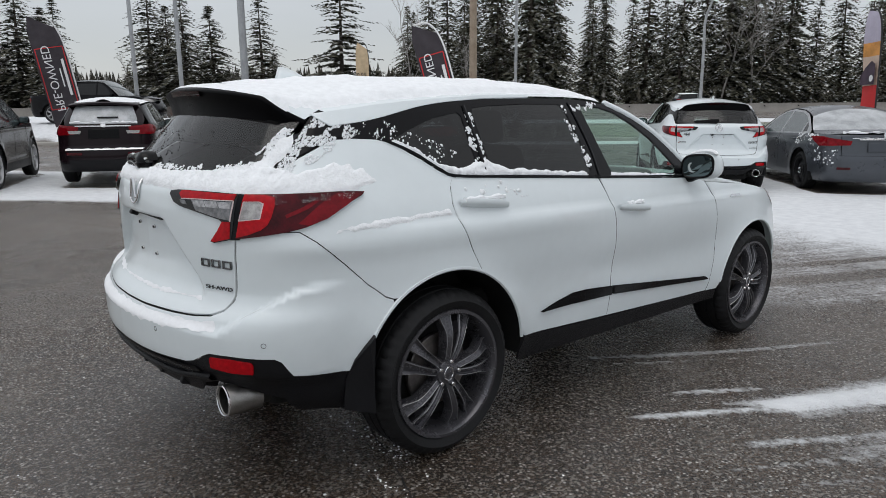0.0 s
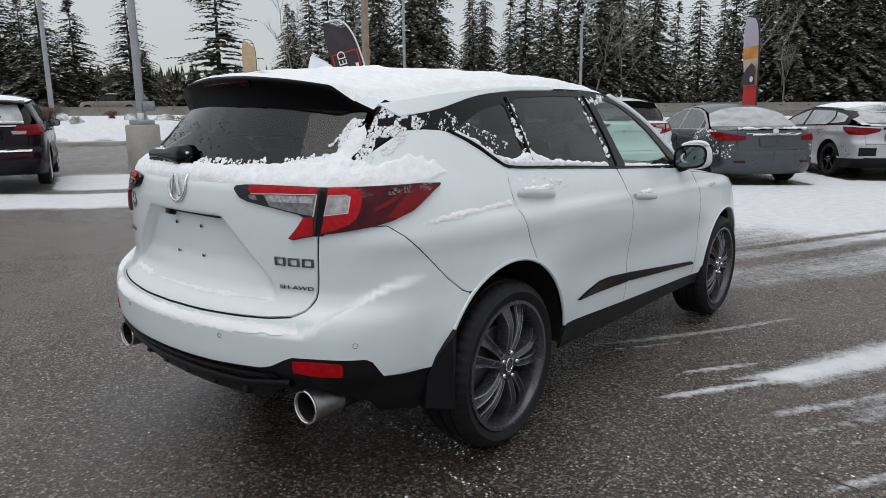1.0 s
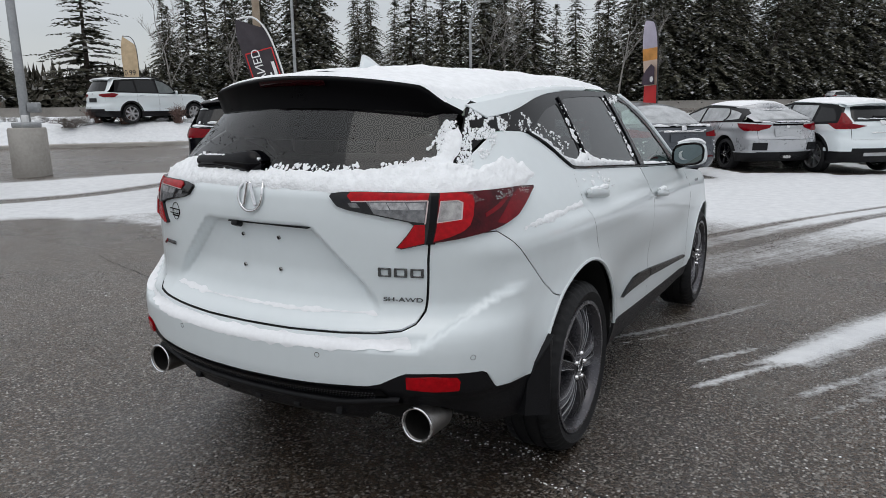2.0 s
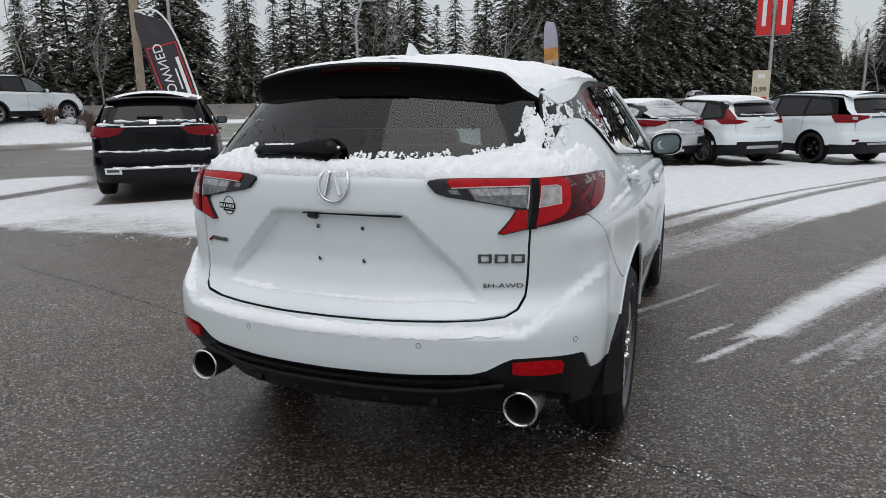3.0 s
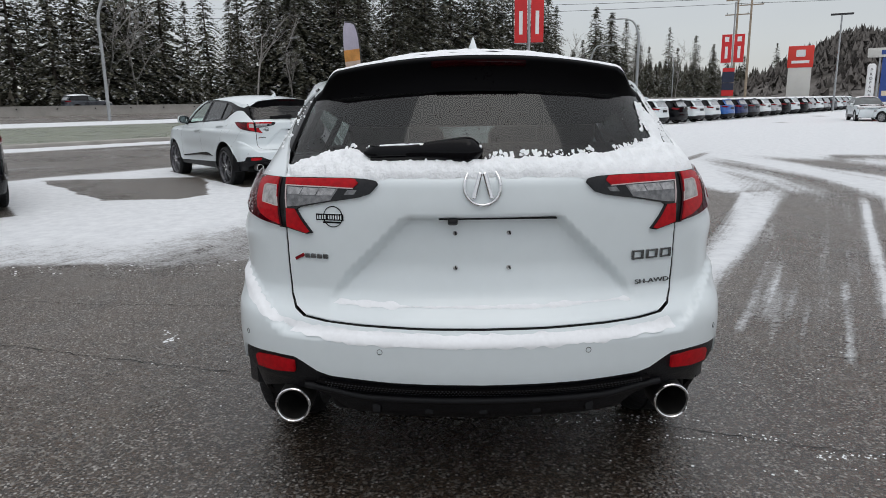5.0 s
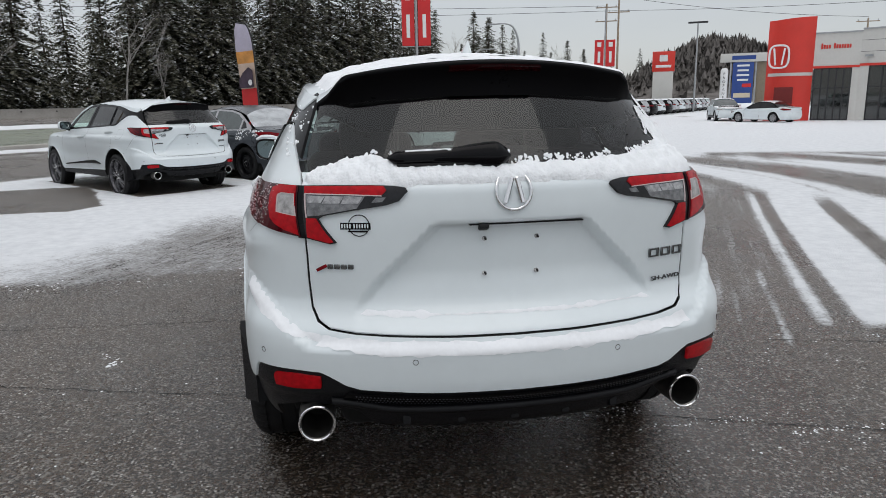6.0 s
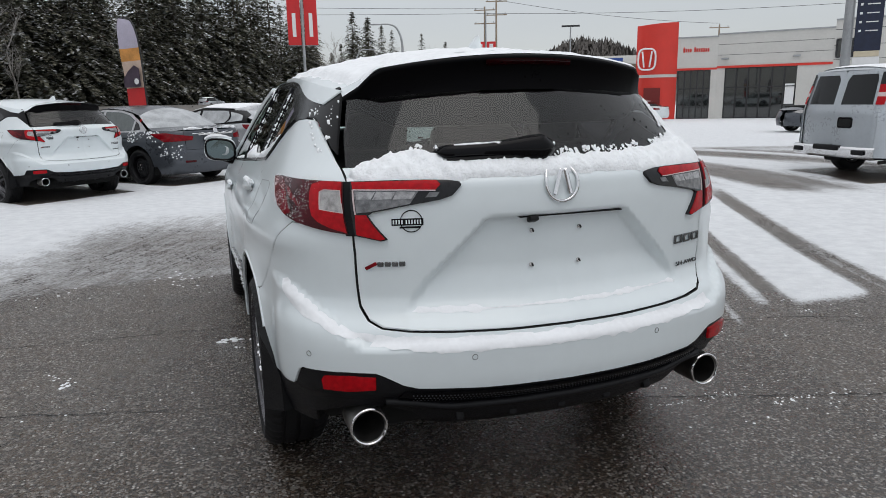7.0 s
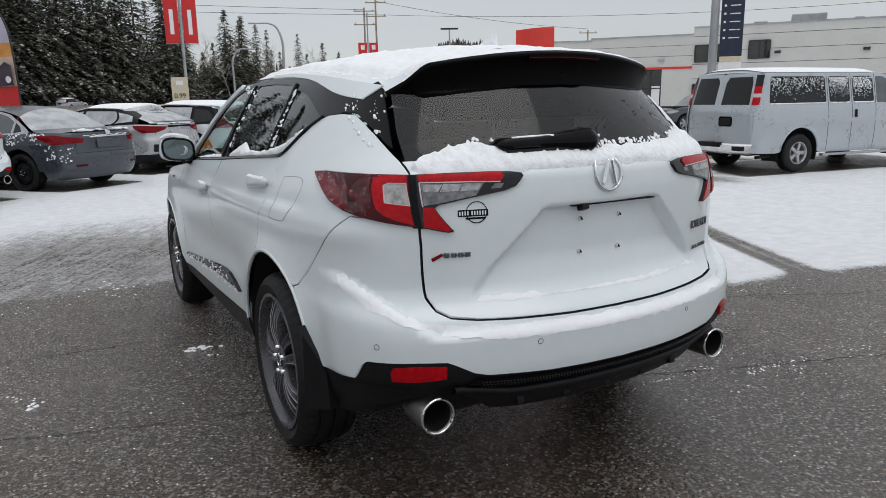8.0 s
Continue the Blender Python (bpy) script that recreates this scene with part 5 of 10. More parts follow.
def ground_material():
    m = bpy.data.materials.new("asphalt_and_snow")
    m.use_nodes = True
    n, l = m.node_tree.nodes, m.node_tree.links
    b = n["Principled BSDF"]
    geo = n.new("ShaderNodeNewGeometry")

    def tex(kind, scale, detail=4, rough=0.6):
        t = n.new("ShaderNodeTex" + kind)
        t.inputs["Scale"].default_value = scale
        if kind == "Noise":
            t.inputs["Detail"].default_value, t.inputs["Roughness"].default_value = detail, rough
        l.new(geo.outputs["Position"], t.inputs["Vector"])
        return t

    def rng(src, a, c, d, e):
        r = n.new("ShaderNodeMapRange")
        for i, v in enumerate((a, c, d, e)):
            r.inputs[i + 1].default_value = v
        l.new(src, r.inputs[0])
        return r.outputs[0]

    def mixc(f, a, c, blend="MIX"):
        x = n.new("ShaderNodeMix")
        x.data_type, x.blend_type = "RGBA", blend
        if isinstance(f, float):
            x.inputs[0].default_value = f
        else:
            l.new(f, x.inputs[0])
        for k, v in ((6, a), (7, c)):
            if isinstance(v, tuple):
                x.inputs[k].default_value = (*v, 1)
            else:
                l.new(v, x.inputs[k])
        return x.outputs[2]

    def math_(op, a, c):
        x = n.new("ShaderNodeMath")
        x.operation = op
        for k, v in ((0, a), (1, c)):
            if isinstance(v, (int, float)):
                x.inputs[k].default_value = v
            else:
                l.new(v, x.inputs[k])
        return x.outputs[0]

    big, mid, fine, stone = tex("Noise", 0.35), tex("Noise", 3.0), tex("Noise", 60, 5, 0.7), tex("Voronoi", 92)
    chips, pits = tex("Voronoi", 58), tex("Voronoi", 70)

    def pick(t, ch):
        sp = n.new("ShaderNodeSeparateColor")
        l.new(t.outputs["Color"], sp.inputs[0])
        return sp.outputs[ch]
    # asphalt: brownish binder, pale and dark stones, damp patches
    base = mixc(rng(big.outputs[0], 0.35, 0.65, 0, 1), (0.080, 0.054, 0.036), (0.108, 0.077, 0.053))
    base = mixc(rng(mid.outputs[0], 0.45, 0.7, 0, 0.45), base, (0.045, 0.042, 0.040))
    base = mixc(rng(pick(stone, 0), 0.64, 0.70, 0, 0.75), base, (0.022, 0.019, 0.017))
    base = mixc(rng(pick(stone, 1), 0.74, 0.78, 0, 0.85), base, (0.27, 0.25, 0.225))
    base = mixc(rng(fine.outputs[0], 0.54, 0.68, 0, 0.7), base, (0.010, 0.010, 0.010))
    base = mixc(math_("MULTIPLY", rng(pick(chips, 0), 0.84, 0.86, 0, 0.95), rng(chips.outputs["Distance"], 0.42, 0.30, 0, 1)), base, (0.55, 0.53, 0.50))
    base = mixc(math_("MULTIPLY", rng(pick(pits, 0), 0.84, 0.86, 0, 0.9), rng(pits.outputs["Distance"], 0.5, 0.35, 0, 1)), base, (0.005, 0.005, 0.005))
    # round the car the damp base is darkened further for its shade and reflection
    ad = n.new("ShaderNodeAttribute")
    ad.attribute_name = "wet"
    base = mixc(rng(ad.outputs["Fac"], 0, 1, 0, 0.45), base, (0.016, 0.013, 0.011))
    # grass verge
    at, ag = n.new("ShaderNodeAttribute"), n.new("ShaderNodeAttribute")
    at.attribute_name, ag.attribute_name = "snow", "grass"
    gmix = tex("Noise", 1.2, 6)
    grass = mixc(rng(gmix.outputs[0], 0.35, 0.65, 0, 1), (0.075, 0.105, 0.040), (0.150, 0.160, 0.085))
    base = mixc(ag.outputs["Fac"], base, grass)
    # snow: where there is much of it the grain closes up
    grain, clump = tex("Noise", 38, 5, 0.75), tex("Noise", 7, 4)
    k = math_("ADD", math_("MULTIPLY", math_("SUBTRACT", grain.outputs[0], 0.5), 1.5), math_("MULTIPLY", math_("SUBTRACT", clump.outputs[0], 0.5), 0.55))
    # fine streaks along the driving line
    turn_, long_ = n.new("ShaderNodeMapping"), n.new("ShaderNodeMapping")
    turn_.inputs["Rotation"].default_value = (0, 0, radians(29))
    long_.inputs["Scale"].default_value = (26.0, 0.7, 1.0)
    l.new(geo.outputs["Position"], turn_.inputs[0])
    l.new(turn_.outputs[0], long_.inputs[0])
    streaks = n.new("ShaderNodeTexNoise")
    streaks.inputs["Scale"].default_value, streaks.inputs["Detail"].default_value = 1.0, 4
    l.new(long_.outputs[0], streaks.inputs["Vector"])
    k = math_("ADD", k, math_("MULTIPLY", math_("SUBTRACT", streaks.outputs[0], 0.5), 0.6))
    cover = rng(math_("ADD", at.outputs["Fac"], math_("MULTIPLY", k, 0.55)), 0.38, 0.66, 0, 1)
    cover = math_("MULTIPLY", cover, rng(at.outputs["Fac"], 0.02, 0.25, 0, 1))
    snowc = mixc(rng(clump.outputs[0], 0.3, 0.7, 0, 1), (0.72, 0.74, 0.765), (0.85, 0.87, 0.89))
    snowc = mixc(rng(at.outputs["Fac"], 0.35, 0.80, 0.45, 0.0), snowc, (0.36, 0.36, 0.37))
    l.new(mixc(cover, base, snowc), b.inputs["Base Color"])
    wet = rng(math_("ADD", math_("MULTIPLY", big.outputs[0], 0.6), math_("MULTIPLY", fine.outputs[0], 0.4)), 0.38, 0.62, 0.16, 0.46)
    aw = n.new("ShaderNodeAttribute")
    aw.attribute_name = "wet"
    wet = math_("MULTIPLY", wet, rng(aw.outputs["Fac"], 0, 1, 1.0, 0.45))
    r = n.new("ShaderNodeMix")
    l.new(cover, r.inputs[0])
    l.new(wet, r.inputs[2])
    r.inputs[3].default_value = 0.85
    l.new(r.outputs[0], b.inputs["Roughness"])
    b.inputs["Specular IOR Level"].default_value = 0.85
    hgt = math_("ADD", math_("ADD", math_("MULTIPLY", stone.outputs["Distance"], -0.7), math_("MULTIPLY", chips.outputs["Distance"], -0.5)), math_("ADD", math_("MULTIPLY", fine.outputs[0], 0.8), math_("MULTIPLY", cover, 0.5)))
    bp = n.new("ShaderNodeBump")
    bp.inputs["Distance"].default_value = 0.012
    l.new(rng(aw.outputs["Fac"], 0, 1, 1.0, 0.45), bp.inputs["Strength"])
    l.new(hgt, bp.inputs["Height"])
    l.new(bp.outputs[0], b.inputs["Normal"])
    return m


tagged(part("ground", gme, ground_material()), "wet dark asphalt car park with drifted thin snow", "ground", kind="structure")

# fine cracks with snow lying in them
def crack(points, width, seed):
    rnd = random.Random(seed)
    q = spline(points, 26)
    vs, fs = [], []
    for i, p in enumerate(q):
        d = q[min(i + 1, len(q) - 1)] - q[max(i - 1, 0)]
        d = d / np.hypot(*d)
        j = 0.012 * rnd.uniform(-1, 1)
        w = width * rnd.uniform(0.3, 1.0) / 2
        z = float(lift(p[0], p[1])) + 0.0045
        vs += [(p[0] - d[1] * (j - w), p[1] + d[0] * (j - w), z), (p[0] - d[1] * (j + w), p[1] + d[0] * (j + w), z)]
        if i:
            k = len(vs) - 4
            fs.append((k, k + 1, k + 3, k + 2))
    return vs, fs


def joined(name, pieces, material, label, category):
    vs, fs = [], []
    for v, f in pieces:
        k = len(vs)
        vs += [tuple(x) for x in v]
        fs += [tuple(i + k for i in g) for g in f]
    return tagged(part(name, mesh_of(name, vs, fs, smooth_shade=False), material), label, category, kind="stuff")


LINES = [[(-4.9, 1.62), (-4.46, 1.47), (-3.1, 1.05), (-1.78, 0.60), (-0.95, 0.35), (0.0, 0.03), (0.88, -0.26), (1.96, -0.65), (3.4, -1.12)], [(-4.4, 2.35), (-2.9, 2.0), (-2.40, 1.96), (-1.7, 1.90), (-0.95, 1.85), (0.3, 1.80)],
         [(2.0, 0.6), (2.6, 0.42), (3.3, 0.05), (4.0, -0.1)]]
joined("crack", [crack(p, 0.009, i) for i, p in enumerate(LINES)], M["dark"], "thin dark cracks across the wet asphalt", "crack")


def crumbs(spots, seed):
    """Small lumps of snow: (x, y, spread x, spread y, count, size)."""
    rnd = random.Random(seed)
    out = []
    for x, y, sx, sy, c, r in spots:
        for _ in range(c):
            px, py = x + rnd.gauss(0, sx), y + rnd.gauss(0, sy)
            rr = r * rnd.uniform(0.4, 1.3)
            z = float(lift(px, py))
            a0 = rnd.uniform(0, 6)
            ring = [(px + rr * rnd.uniform(0.6, 1.2) * math.cos(a0 + k * 1.05), py + rr * rnd.uniform(0.6, 1.2) * math.sin(a0 + k * 1.05), z + 0.001) for k in range(6)]
            out.append((ring + [(px, py, z + rr * 0.5)], [(k, (k + 1) % 6, 6) for k in range(6)]))
    return out


spots = [(-0.99, 1.54, 0.05, 0.02, 16, 0.022), (-0.97, 1.36, 0.02, 0.02, 4, 0.012), (-1.88, 1.07, 0.02, 0.02, 8, 0.016), (-2.0, 1.2, 0.08, 0.08, 10, 0.008), (1.60, -0.53, 0.10, 0.02, 34, 0.007), (1.1, -0.36, 0.16, 0.02, 50, 0.006),
         (0.65, -0.18, 0.20, 0.03, 60, 0.006), (-1.3, 3.4, 0.3, 0.2, 40, 0.012), (-3.5, 3.2, 1.2, 0.12, 90, 0.012), (-5.2, 3.1, 0.5, 0.1, 40, 0.012), (0.0, -0.8, 2.6, 1.4, 150, 0.0045), (-2.4, -0.2, 1.0, 1.0, 80, 0.005),
         (2.1, -0.6, 0.7, 0.05, 40, 0.007), (-1.9, 0.66, 0.8, 0.05, 30, 0.007), (2.6, 0.6, 0.5, 0.2, 40, 0.007)]
joined("snow_crumbs", crumbs(spots, 3), M["snow"], "scattered crumbs of snow on the asphalt", "snow")

# ---- kerb, barrier, road ----
M["concrete"] = mat("concrete", (0.30, 0.285, 0.26), 0.85, second=(0.42, 0.40, 0.37), vscale=1.4, bump=0.5, bscale=60)
M["far_concrete"] = mat("weathered_concrete", (0.20, 0.19, 0.175), 0.9, second=(0.29, 0.275, 0.255), vscale=0.7)


def along(name, profile, n0, a0, a1, step, material, label, category, bend=lambda a: 0.0, lift_it=True):
    rows = []
    for a in np.arange(a0, a1 + step, step):
        row = []
        for dn, z in profile:
            x, y = from_na(n0 + dn + bend(a), a)
            row.append((x, y, z + (float(lift(*from_na(n0 + bend(a) - 0.6, a))) if lift_it else 0.0)))
        rows.append(row)
    return tagged(part(name, auto_smooth(loft(name, rows), 30), material), label, category, kind="structure")


along("kerb", [(-0.02, -0.10), (0.0, 0.12), (0.03, 0.15), (0.15, 0.155), (0.17, 0.0)], 25.2, -60, 60, 2.0, M["concrete"], "pale concrete kerb along the verge", "kerb")
along("barrier", [(-0.35, -0.3), (-0.30, 0.06), (-0.12, 0.32), (-0.08, 0.80), (0.08, 0.80), (0.12, 0.32), (0.30, 0.06), (0.35, -0.3)], 60, -120, 260, 4.0, M["far_concrete"], "long grey concrete road barrier", "barrier")
along("road", [(1.0, 0.02), (9.0, 0.10), (18.0, 0.10), (25.0, 0.03)], 60, -260, 420, 8.0, mat("far_asphalt", (0.06, 0.058, 0.056), 0.7, second=(0.10, 0.098, 0.095), vscale=0.5), "grey highway behind the barrier", "road")
M["trunk"] = mat("bark", (0.060, 0.048, 0.040), 0.95, second=(0.11, 0.092, 0.078), vscale=6, bump=0.5, bscale=30)
# drain marks along the barrier's foot
for a in np.arange(-20, 120, 3.0):
    x, y = from_na(59.84, a)
    o = tagged(part("barrier_joint", box_mesh("barrier_joint", (0.10, 0.05, 0.10), None, 0.01, 1), M["dark"]), "dark slot in the concrete barrier", "joint", kind="structure")
    o.location = (x, y, float(lift(x, y)) + 0.55)


# ---- the other vehicles ----
def paint(name, color, metal=0.0, rough=0.3):
    return mat(name, color, rough, metal=metal, coat=0.8 if max(color) > 0.2 else 0.25, spec=0.5 if max(color) > 0.05 else 0.12, vary=0.06, vscale=2.0, rvary=0.06)


M["black_paint"] = mat("black_paint", (0.0025, 0.0025, 0.004), 0.16, spec=0.20, rvary=0.06, vscale=2)
M["brown_paint"] = mat("dark_brown_paint", (0.011, 0.006, 0.008), 0.18, spec=0.22, rvary=0.06, vscale=2)
M["grey_paint"] = paint("dark_grey_paint", (0.070, 0.077, 0.090), 0.4)
M["silver_paint"] = paint("silver_paint", (0.46, 0.47, 0.49), 0.35)
M["van_paint"] = paint("pale_silver_paint", (0.41, 0.44, 0.47), 0.2)
M["blue_paint"] = paint("bright_blue_paint", (0.02, 0.12, 0.42))
M["navy_paint"] = paint("navy_paint", (0.010, 0.025, 0.11))
M["tan_paint"] = paint("tan_paint", (0.24, 0.22, 0.185), 0.3)
M["frost"] = mat("frosted_glass", (0.50, 0.52, 0.54), 0.45, second=(0.27, 0.285, 0.295), vscale=5, coat=0.5)
M["dark_glass"] = mat("dark_glass", (0.006, 0.007, 0.008), 0.06, spec=0.35, rvary=0.03)
M["grey_glass"] = mat("pale_glass", (0.075, 0.09, 0.09), 0.08, coat=0.3, vary=0.3, vscale=3)


def make_car(name, label, m, c, group=""):
    """A parked vehicle from a few measures: c holds its sizes, colours, glass and lamps."""
    car = thing(name, m, label, c.get("category", "car"), group)
    W, yr, yf, wb, H, r = c["W"], c["yr"], c["yf"], c["wb"], c["H"], c["r"]
    b0, b1 = c["belt"]  # belt height at the rear and at the front
    deck = c.get("deck")
    k = c.get("round", 1.0)
    plan = [(0, yr), (0.30 * W, yr + 0.02 * k), (0.60 * W, yr + 0.07 * k), (0.80 * W, yr + 0.15 * k), (0.92 * W, yr + 0.28 * k), (0.975 * W, yr + 0.55 * k), (W, yr + 1.0), (W, wb * 0.5), (W, wb - 0.2), (0.97 * W, yf - 0.65), (0.88 * W, yf - 0.30),
            (0.66 * W, yf - 0.10), (0.35 * W, yf - 0.02), (0, yf)]
    tum = c.get("tumble", 0.27)
    inset = [(0.12, 0.08), (0.30, 0.02), (0.5, 0.0), (b0 - 0.25, 0.0), (b0 - 0.08, 0.012), (b0, 0.035)] + [(b0 + (H - b0) * t, 0.035 + tum * t) for t in (0.3, 0.6, 1.0)] + [(H + 0.2, 0.45)]
    back = c["back"]
    front = [(0.12, -0.12), (0.35, 0.0), (0.6, 0.0), (0.8, -0.08), (1.0, -0.25), (H + 0.2, -1.2)]

    def rel(x, y, z):
        o = 0.0 * x
        for wy in (0, wb):
            d = np.hypot(y - wy, z - r)
            o = o + 0.020 * smooth(0.6 * W, 0.9 * W, np.abs(x)) * np.exp(-((d - r - 0.06) / 0.09) ** 2)
        o = o + 0.012 * smooth(0.7 * W, 0.92 * W, np.abs(x)) * np.exp(-((z - (b0 - 0.13)) / 0.05) ** 2) - 0.02 * smooth(0.6 * W, 0.9 * W, np.abs(x)) * np.exp(-((z - 0.58) / 0.12) ** 2) * smooth(r + 0.1, r + 0.5, y) * smooth(wb - r - 0.1, wb - r - 0.5, y)
        return o
    S = Shell(plan, inset, back, front, c.get("rb", (yr + 0.3, yr + 1.3)), (yf - 1.1, yf - 0.1), rel)
    body, trim, gloss = c["paint"], M["plastic"], M["gloss_black"]
    sd, tl = S.sides, S.tails
    AR, FR = (0.0, r + 0.01, r + 0.065), (wb, r + 0.01, r + 0.065)
    low, cut = c.get("low", 0.30), c.get("cut", 0.42)

    def both(nm, poly, material, lab="", parent=None, **kw):
        return [part(nm, patch(nm, S, poly, mirror=mir, **kw), material, parent or car, lab) for mir in (False, True)]
    step = c.get("step", 0.07)
    qx = c.get("gate", 0.70) * W
    gz0, gz1 = c["gate_z"]
    hood = c["hood"]  # (y, z) of the bonnet's edge, from the windscreen forward
    dlo = c["dlo"]
    top_line = [p for p in c["belt_line"]]
    # side panel from the tail lamp to the nose, above the dark lower trim
    a0, a1 = math.degrees(math.asin((cut - AR[1]) / AR[2])), 180 - math.degrees(math.asin((cut - AR[1]) / AR[2]))
    side = [(yr + 0.62 * k, cut)] + arc(*AR, a1, a0, 14) + arc(*FR, a1, a0, 14) + [(yf - 0.35, cut), (yf - 0.38, hood[-1][1])] + hood[::-1] + top_line
    poly = sd(side) + tl([(qx, gz1), (qx, gz0), (qx * 1.02, cut)])
    both("side_panel", poly, body, step=step)
    lowmat = body if c.get("plain_low") else trim
    mid_sill = [(AR[2] * 0.98, low), (wb - AR[2] * 0.98, low), (wb - FR[2] + 0.005, cut), (AR[2] - 0.005, cut)]
    both("side_sill", sd(mid_sill), lowmat, step=step * 1.5, off=0.001)
    if c.get("cladding"):
        for q in (AR, FR):
            ring = arc(q[0], q[1], q[2] + 0.055, 172, 8, 16) + arc(q[0], q[1], q[2], 8, 172, 16)
            both("arch_trim", sd(ring[::-1]), trim, step=0.06, off=0.006)
    # tail: bumper and gate
    e = S.g[-1]
    bz = c["bumper_z"]
    tail_low = tl([(0.0, low), (0.75 * W, low)]) + sd([(yr + 0.60 * k, low), (yr + 0.62 * k, bz)]) + tl([(0.75 * W, bz), (0.0, bz)])
    part("rear_apron", patch("rear_apron", S, tail_low[:-1] + [(-s, z) for s, z in tail_low[::-1][:-1]], step=step, off=0.002), c.get("apron", trim), car)
    tail_mid = tl([(0.0, bz + 0.004), (0.75 * W, bz + 0.004)]) + sd([(yr + 0.62 * k, bz + 0.004), (yr + 0.62 * k, cut + 0.02)]) + tl([(qx * 1.02, cut + 0.03), (qx, gz0 - 0.004), (0.0, gz0 - 0.004)])
    part("rear_bumper", patch("rear_bumper", S, tail_mid[:-1] + [(-s, z) for s, z in tail_mid[::-1][:-1]], step=step, off=0.004), body, car)
    g = tl([(0.0, gz0 + 0.004), (qx - 0.006, gz0 + 0.004), (qx - 0.004, (gz0 + gz1) / 2), (qx - 0.004, gz1), (0.0, gz1)])
    part("tailgate", patch("tailgate", S, g[:-1] + [(-s, z) for s, z in g[::-1][:-1]], step=step * 0.7), body, car)
    front_p = sd([(yf - 0.38, low), (yf - 0.36, hood[-1][1] - 0.02)]) + [(e - 0.35, hood[-1][1] - 0.05), (e, hood[-1][1] - 0.04), (e, low), (e - 0.35, low)]
    both("front_bumper", front_p, body, step=step * 1.4)
    both("headlamp", sd([(yf - 0.62, hood[-1][1] - 0.06), (yf - 0.30, hood[-1][1] - 0.14), (yf - 0.16, hood[-1][1] - 0.10), (yf - 0.30, hood[-1][1] - 0.005), (yf - 0.55, hood[-1][1] + 0.0)]), M["clear_lens"], step=0.08, off=0.006)
    # glass house
    panes = [sd(p) for p in c["panes"]]
    both("window_surround", sd(dlo), c.get("frame", gloss), step=step, off=0.0015, holes=panes)
    for i, p in enumerate(panes):
        both("side_window", p, c["glass"][i], rim=0, step=step * 1.4, off=-0.002)
    if c.get("rglass"):
        p = tl(c["rglass"])
        part("rear_window", patch("rear_window", S, p + [(-s, z) for s, z in p[::-1]], step=step, off=0.002, rim=0.004), c["rear_glass"], car)
        if c.get("rsur"):
            p = tl(c["rsur"])
            part("gate_top", patch("gate_top", S, p + [(-s, z) for s, z in p[::-1]], step=step, off=-0.004, rim=0.004), c.get("rsur_mat", body), car)

    def between(nm, rail, mid, material, power=2.3, n=13):
        rows = []
        for (ye, ze), (yc, zc) in zip(rail, mid):
            xe = S.raw(np.array([S.side(ye, ze)]), np.array([ze]))[0][0]
            rows.append([(xe * u, ye + (yc - ye) * (1 - u * u), ze + (zc - ze) * (1 - abs(u) ** power)) for u in np.linspace(-1, 1, n)])
        return part(nm, loft(nm, rows), material, car)
    rail, mid = c["rail"], c["roof_mid"]
    between("roof", spline(rail, 5), spline(mid, 5), c.get("roof", body))
    ws0 = rail[-1]
    between("windscreen", spline([ws0, ((ws0[0] + hood[0][0]) / 2, (ws0[1] + hood[0][1]) / 2 + 0.03), hood[0]], 4), spline([mid[-1], ((mid[-1][0] + hood[0][0] + 0.12) / 2, (mid[-1][1] + hood[0][1] + 0.04) / 2 + 0.03), (hood[0][0] + 0.14, hood[0][1] + 0.03)], 4), c.get("screen", M["grey_glass"]))
    between("bonnet", spline(hood, 4), spline([(y + 0.12 + 0.1 * i, z + 0.04 - 0.02 * i) for i, (y, z) in enumerate(hood)], 4), body)
    if deck:
        between("rear_window", spline(deck["glass_rail"], 4), spline(deck["glass_mid"], 4), c["rear_glass"])
        between("boot_lid", spline(deck["lid_rail"], 4), spline(deck["lid_mid"], 4), deck.get("mat", body))
    part("inner_tub", box_mesh("inner_tub", (W * 1.55, wb + 0.9, b0 - 0.35), pose(0, wb / 2, (b0 + 0.30) / 2), 0.08), M["dark"], car)
    part("underbody", box_mesh("underbody", (W * 1.6, yf - yr - 0.7, 0.10), pose(0, (yf + yr) / 2, low + 0.03), 0.04), M["dark"], car)
    # seams between the doors
    for sg in (1, -1):
        for pts in c.get("seams", ()):
            q = np.array(sd(spline(pts, 5)))
            p, _ = S.at(sg * q[:, 0], q[:, 1], -0.001)
            part("door_seam", tube_mesh("door_seam", p, 0.004, 4), M["dark"], car)
        for hy, hz in c.get("handles", ()):
            (px, py, pz), = S.at([S.side(hy, hz)], [hz], 0.012)[0]
            part("door_handle", box_mesh("door_handle", (0.03, 0.20, 0.032), pose(sg * px, py, pz), 0.012, 2), c.get("handle", body), car)
        mx, my, mz = c["mirror"]
        bm = bmesh.new()
        box(bm, (0.20, 0.12, 0.15), pose(sg * mx, my, mz), 0.05, 3)
        mr = part("mirror", bm, c.get("mirror_paint", body), car)
        auto_smooth(mr.data, 50)
        part("mirror_glass", box_mesh("mirror_glass", (0.16, 0.01, 0.11), pose(sg * mx, my - 0.062, mz), 0.004, 1), M["mirror"], mr)
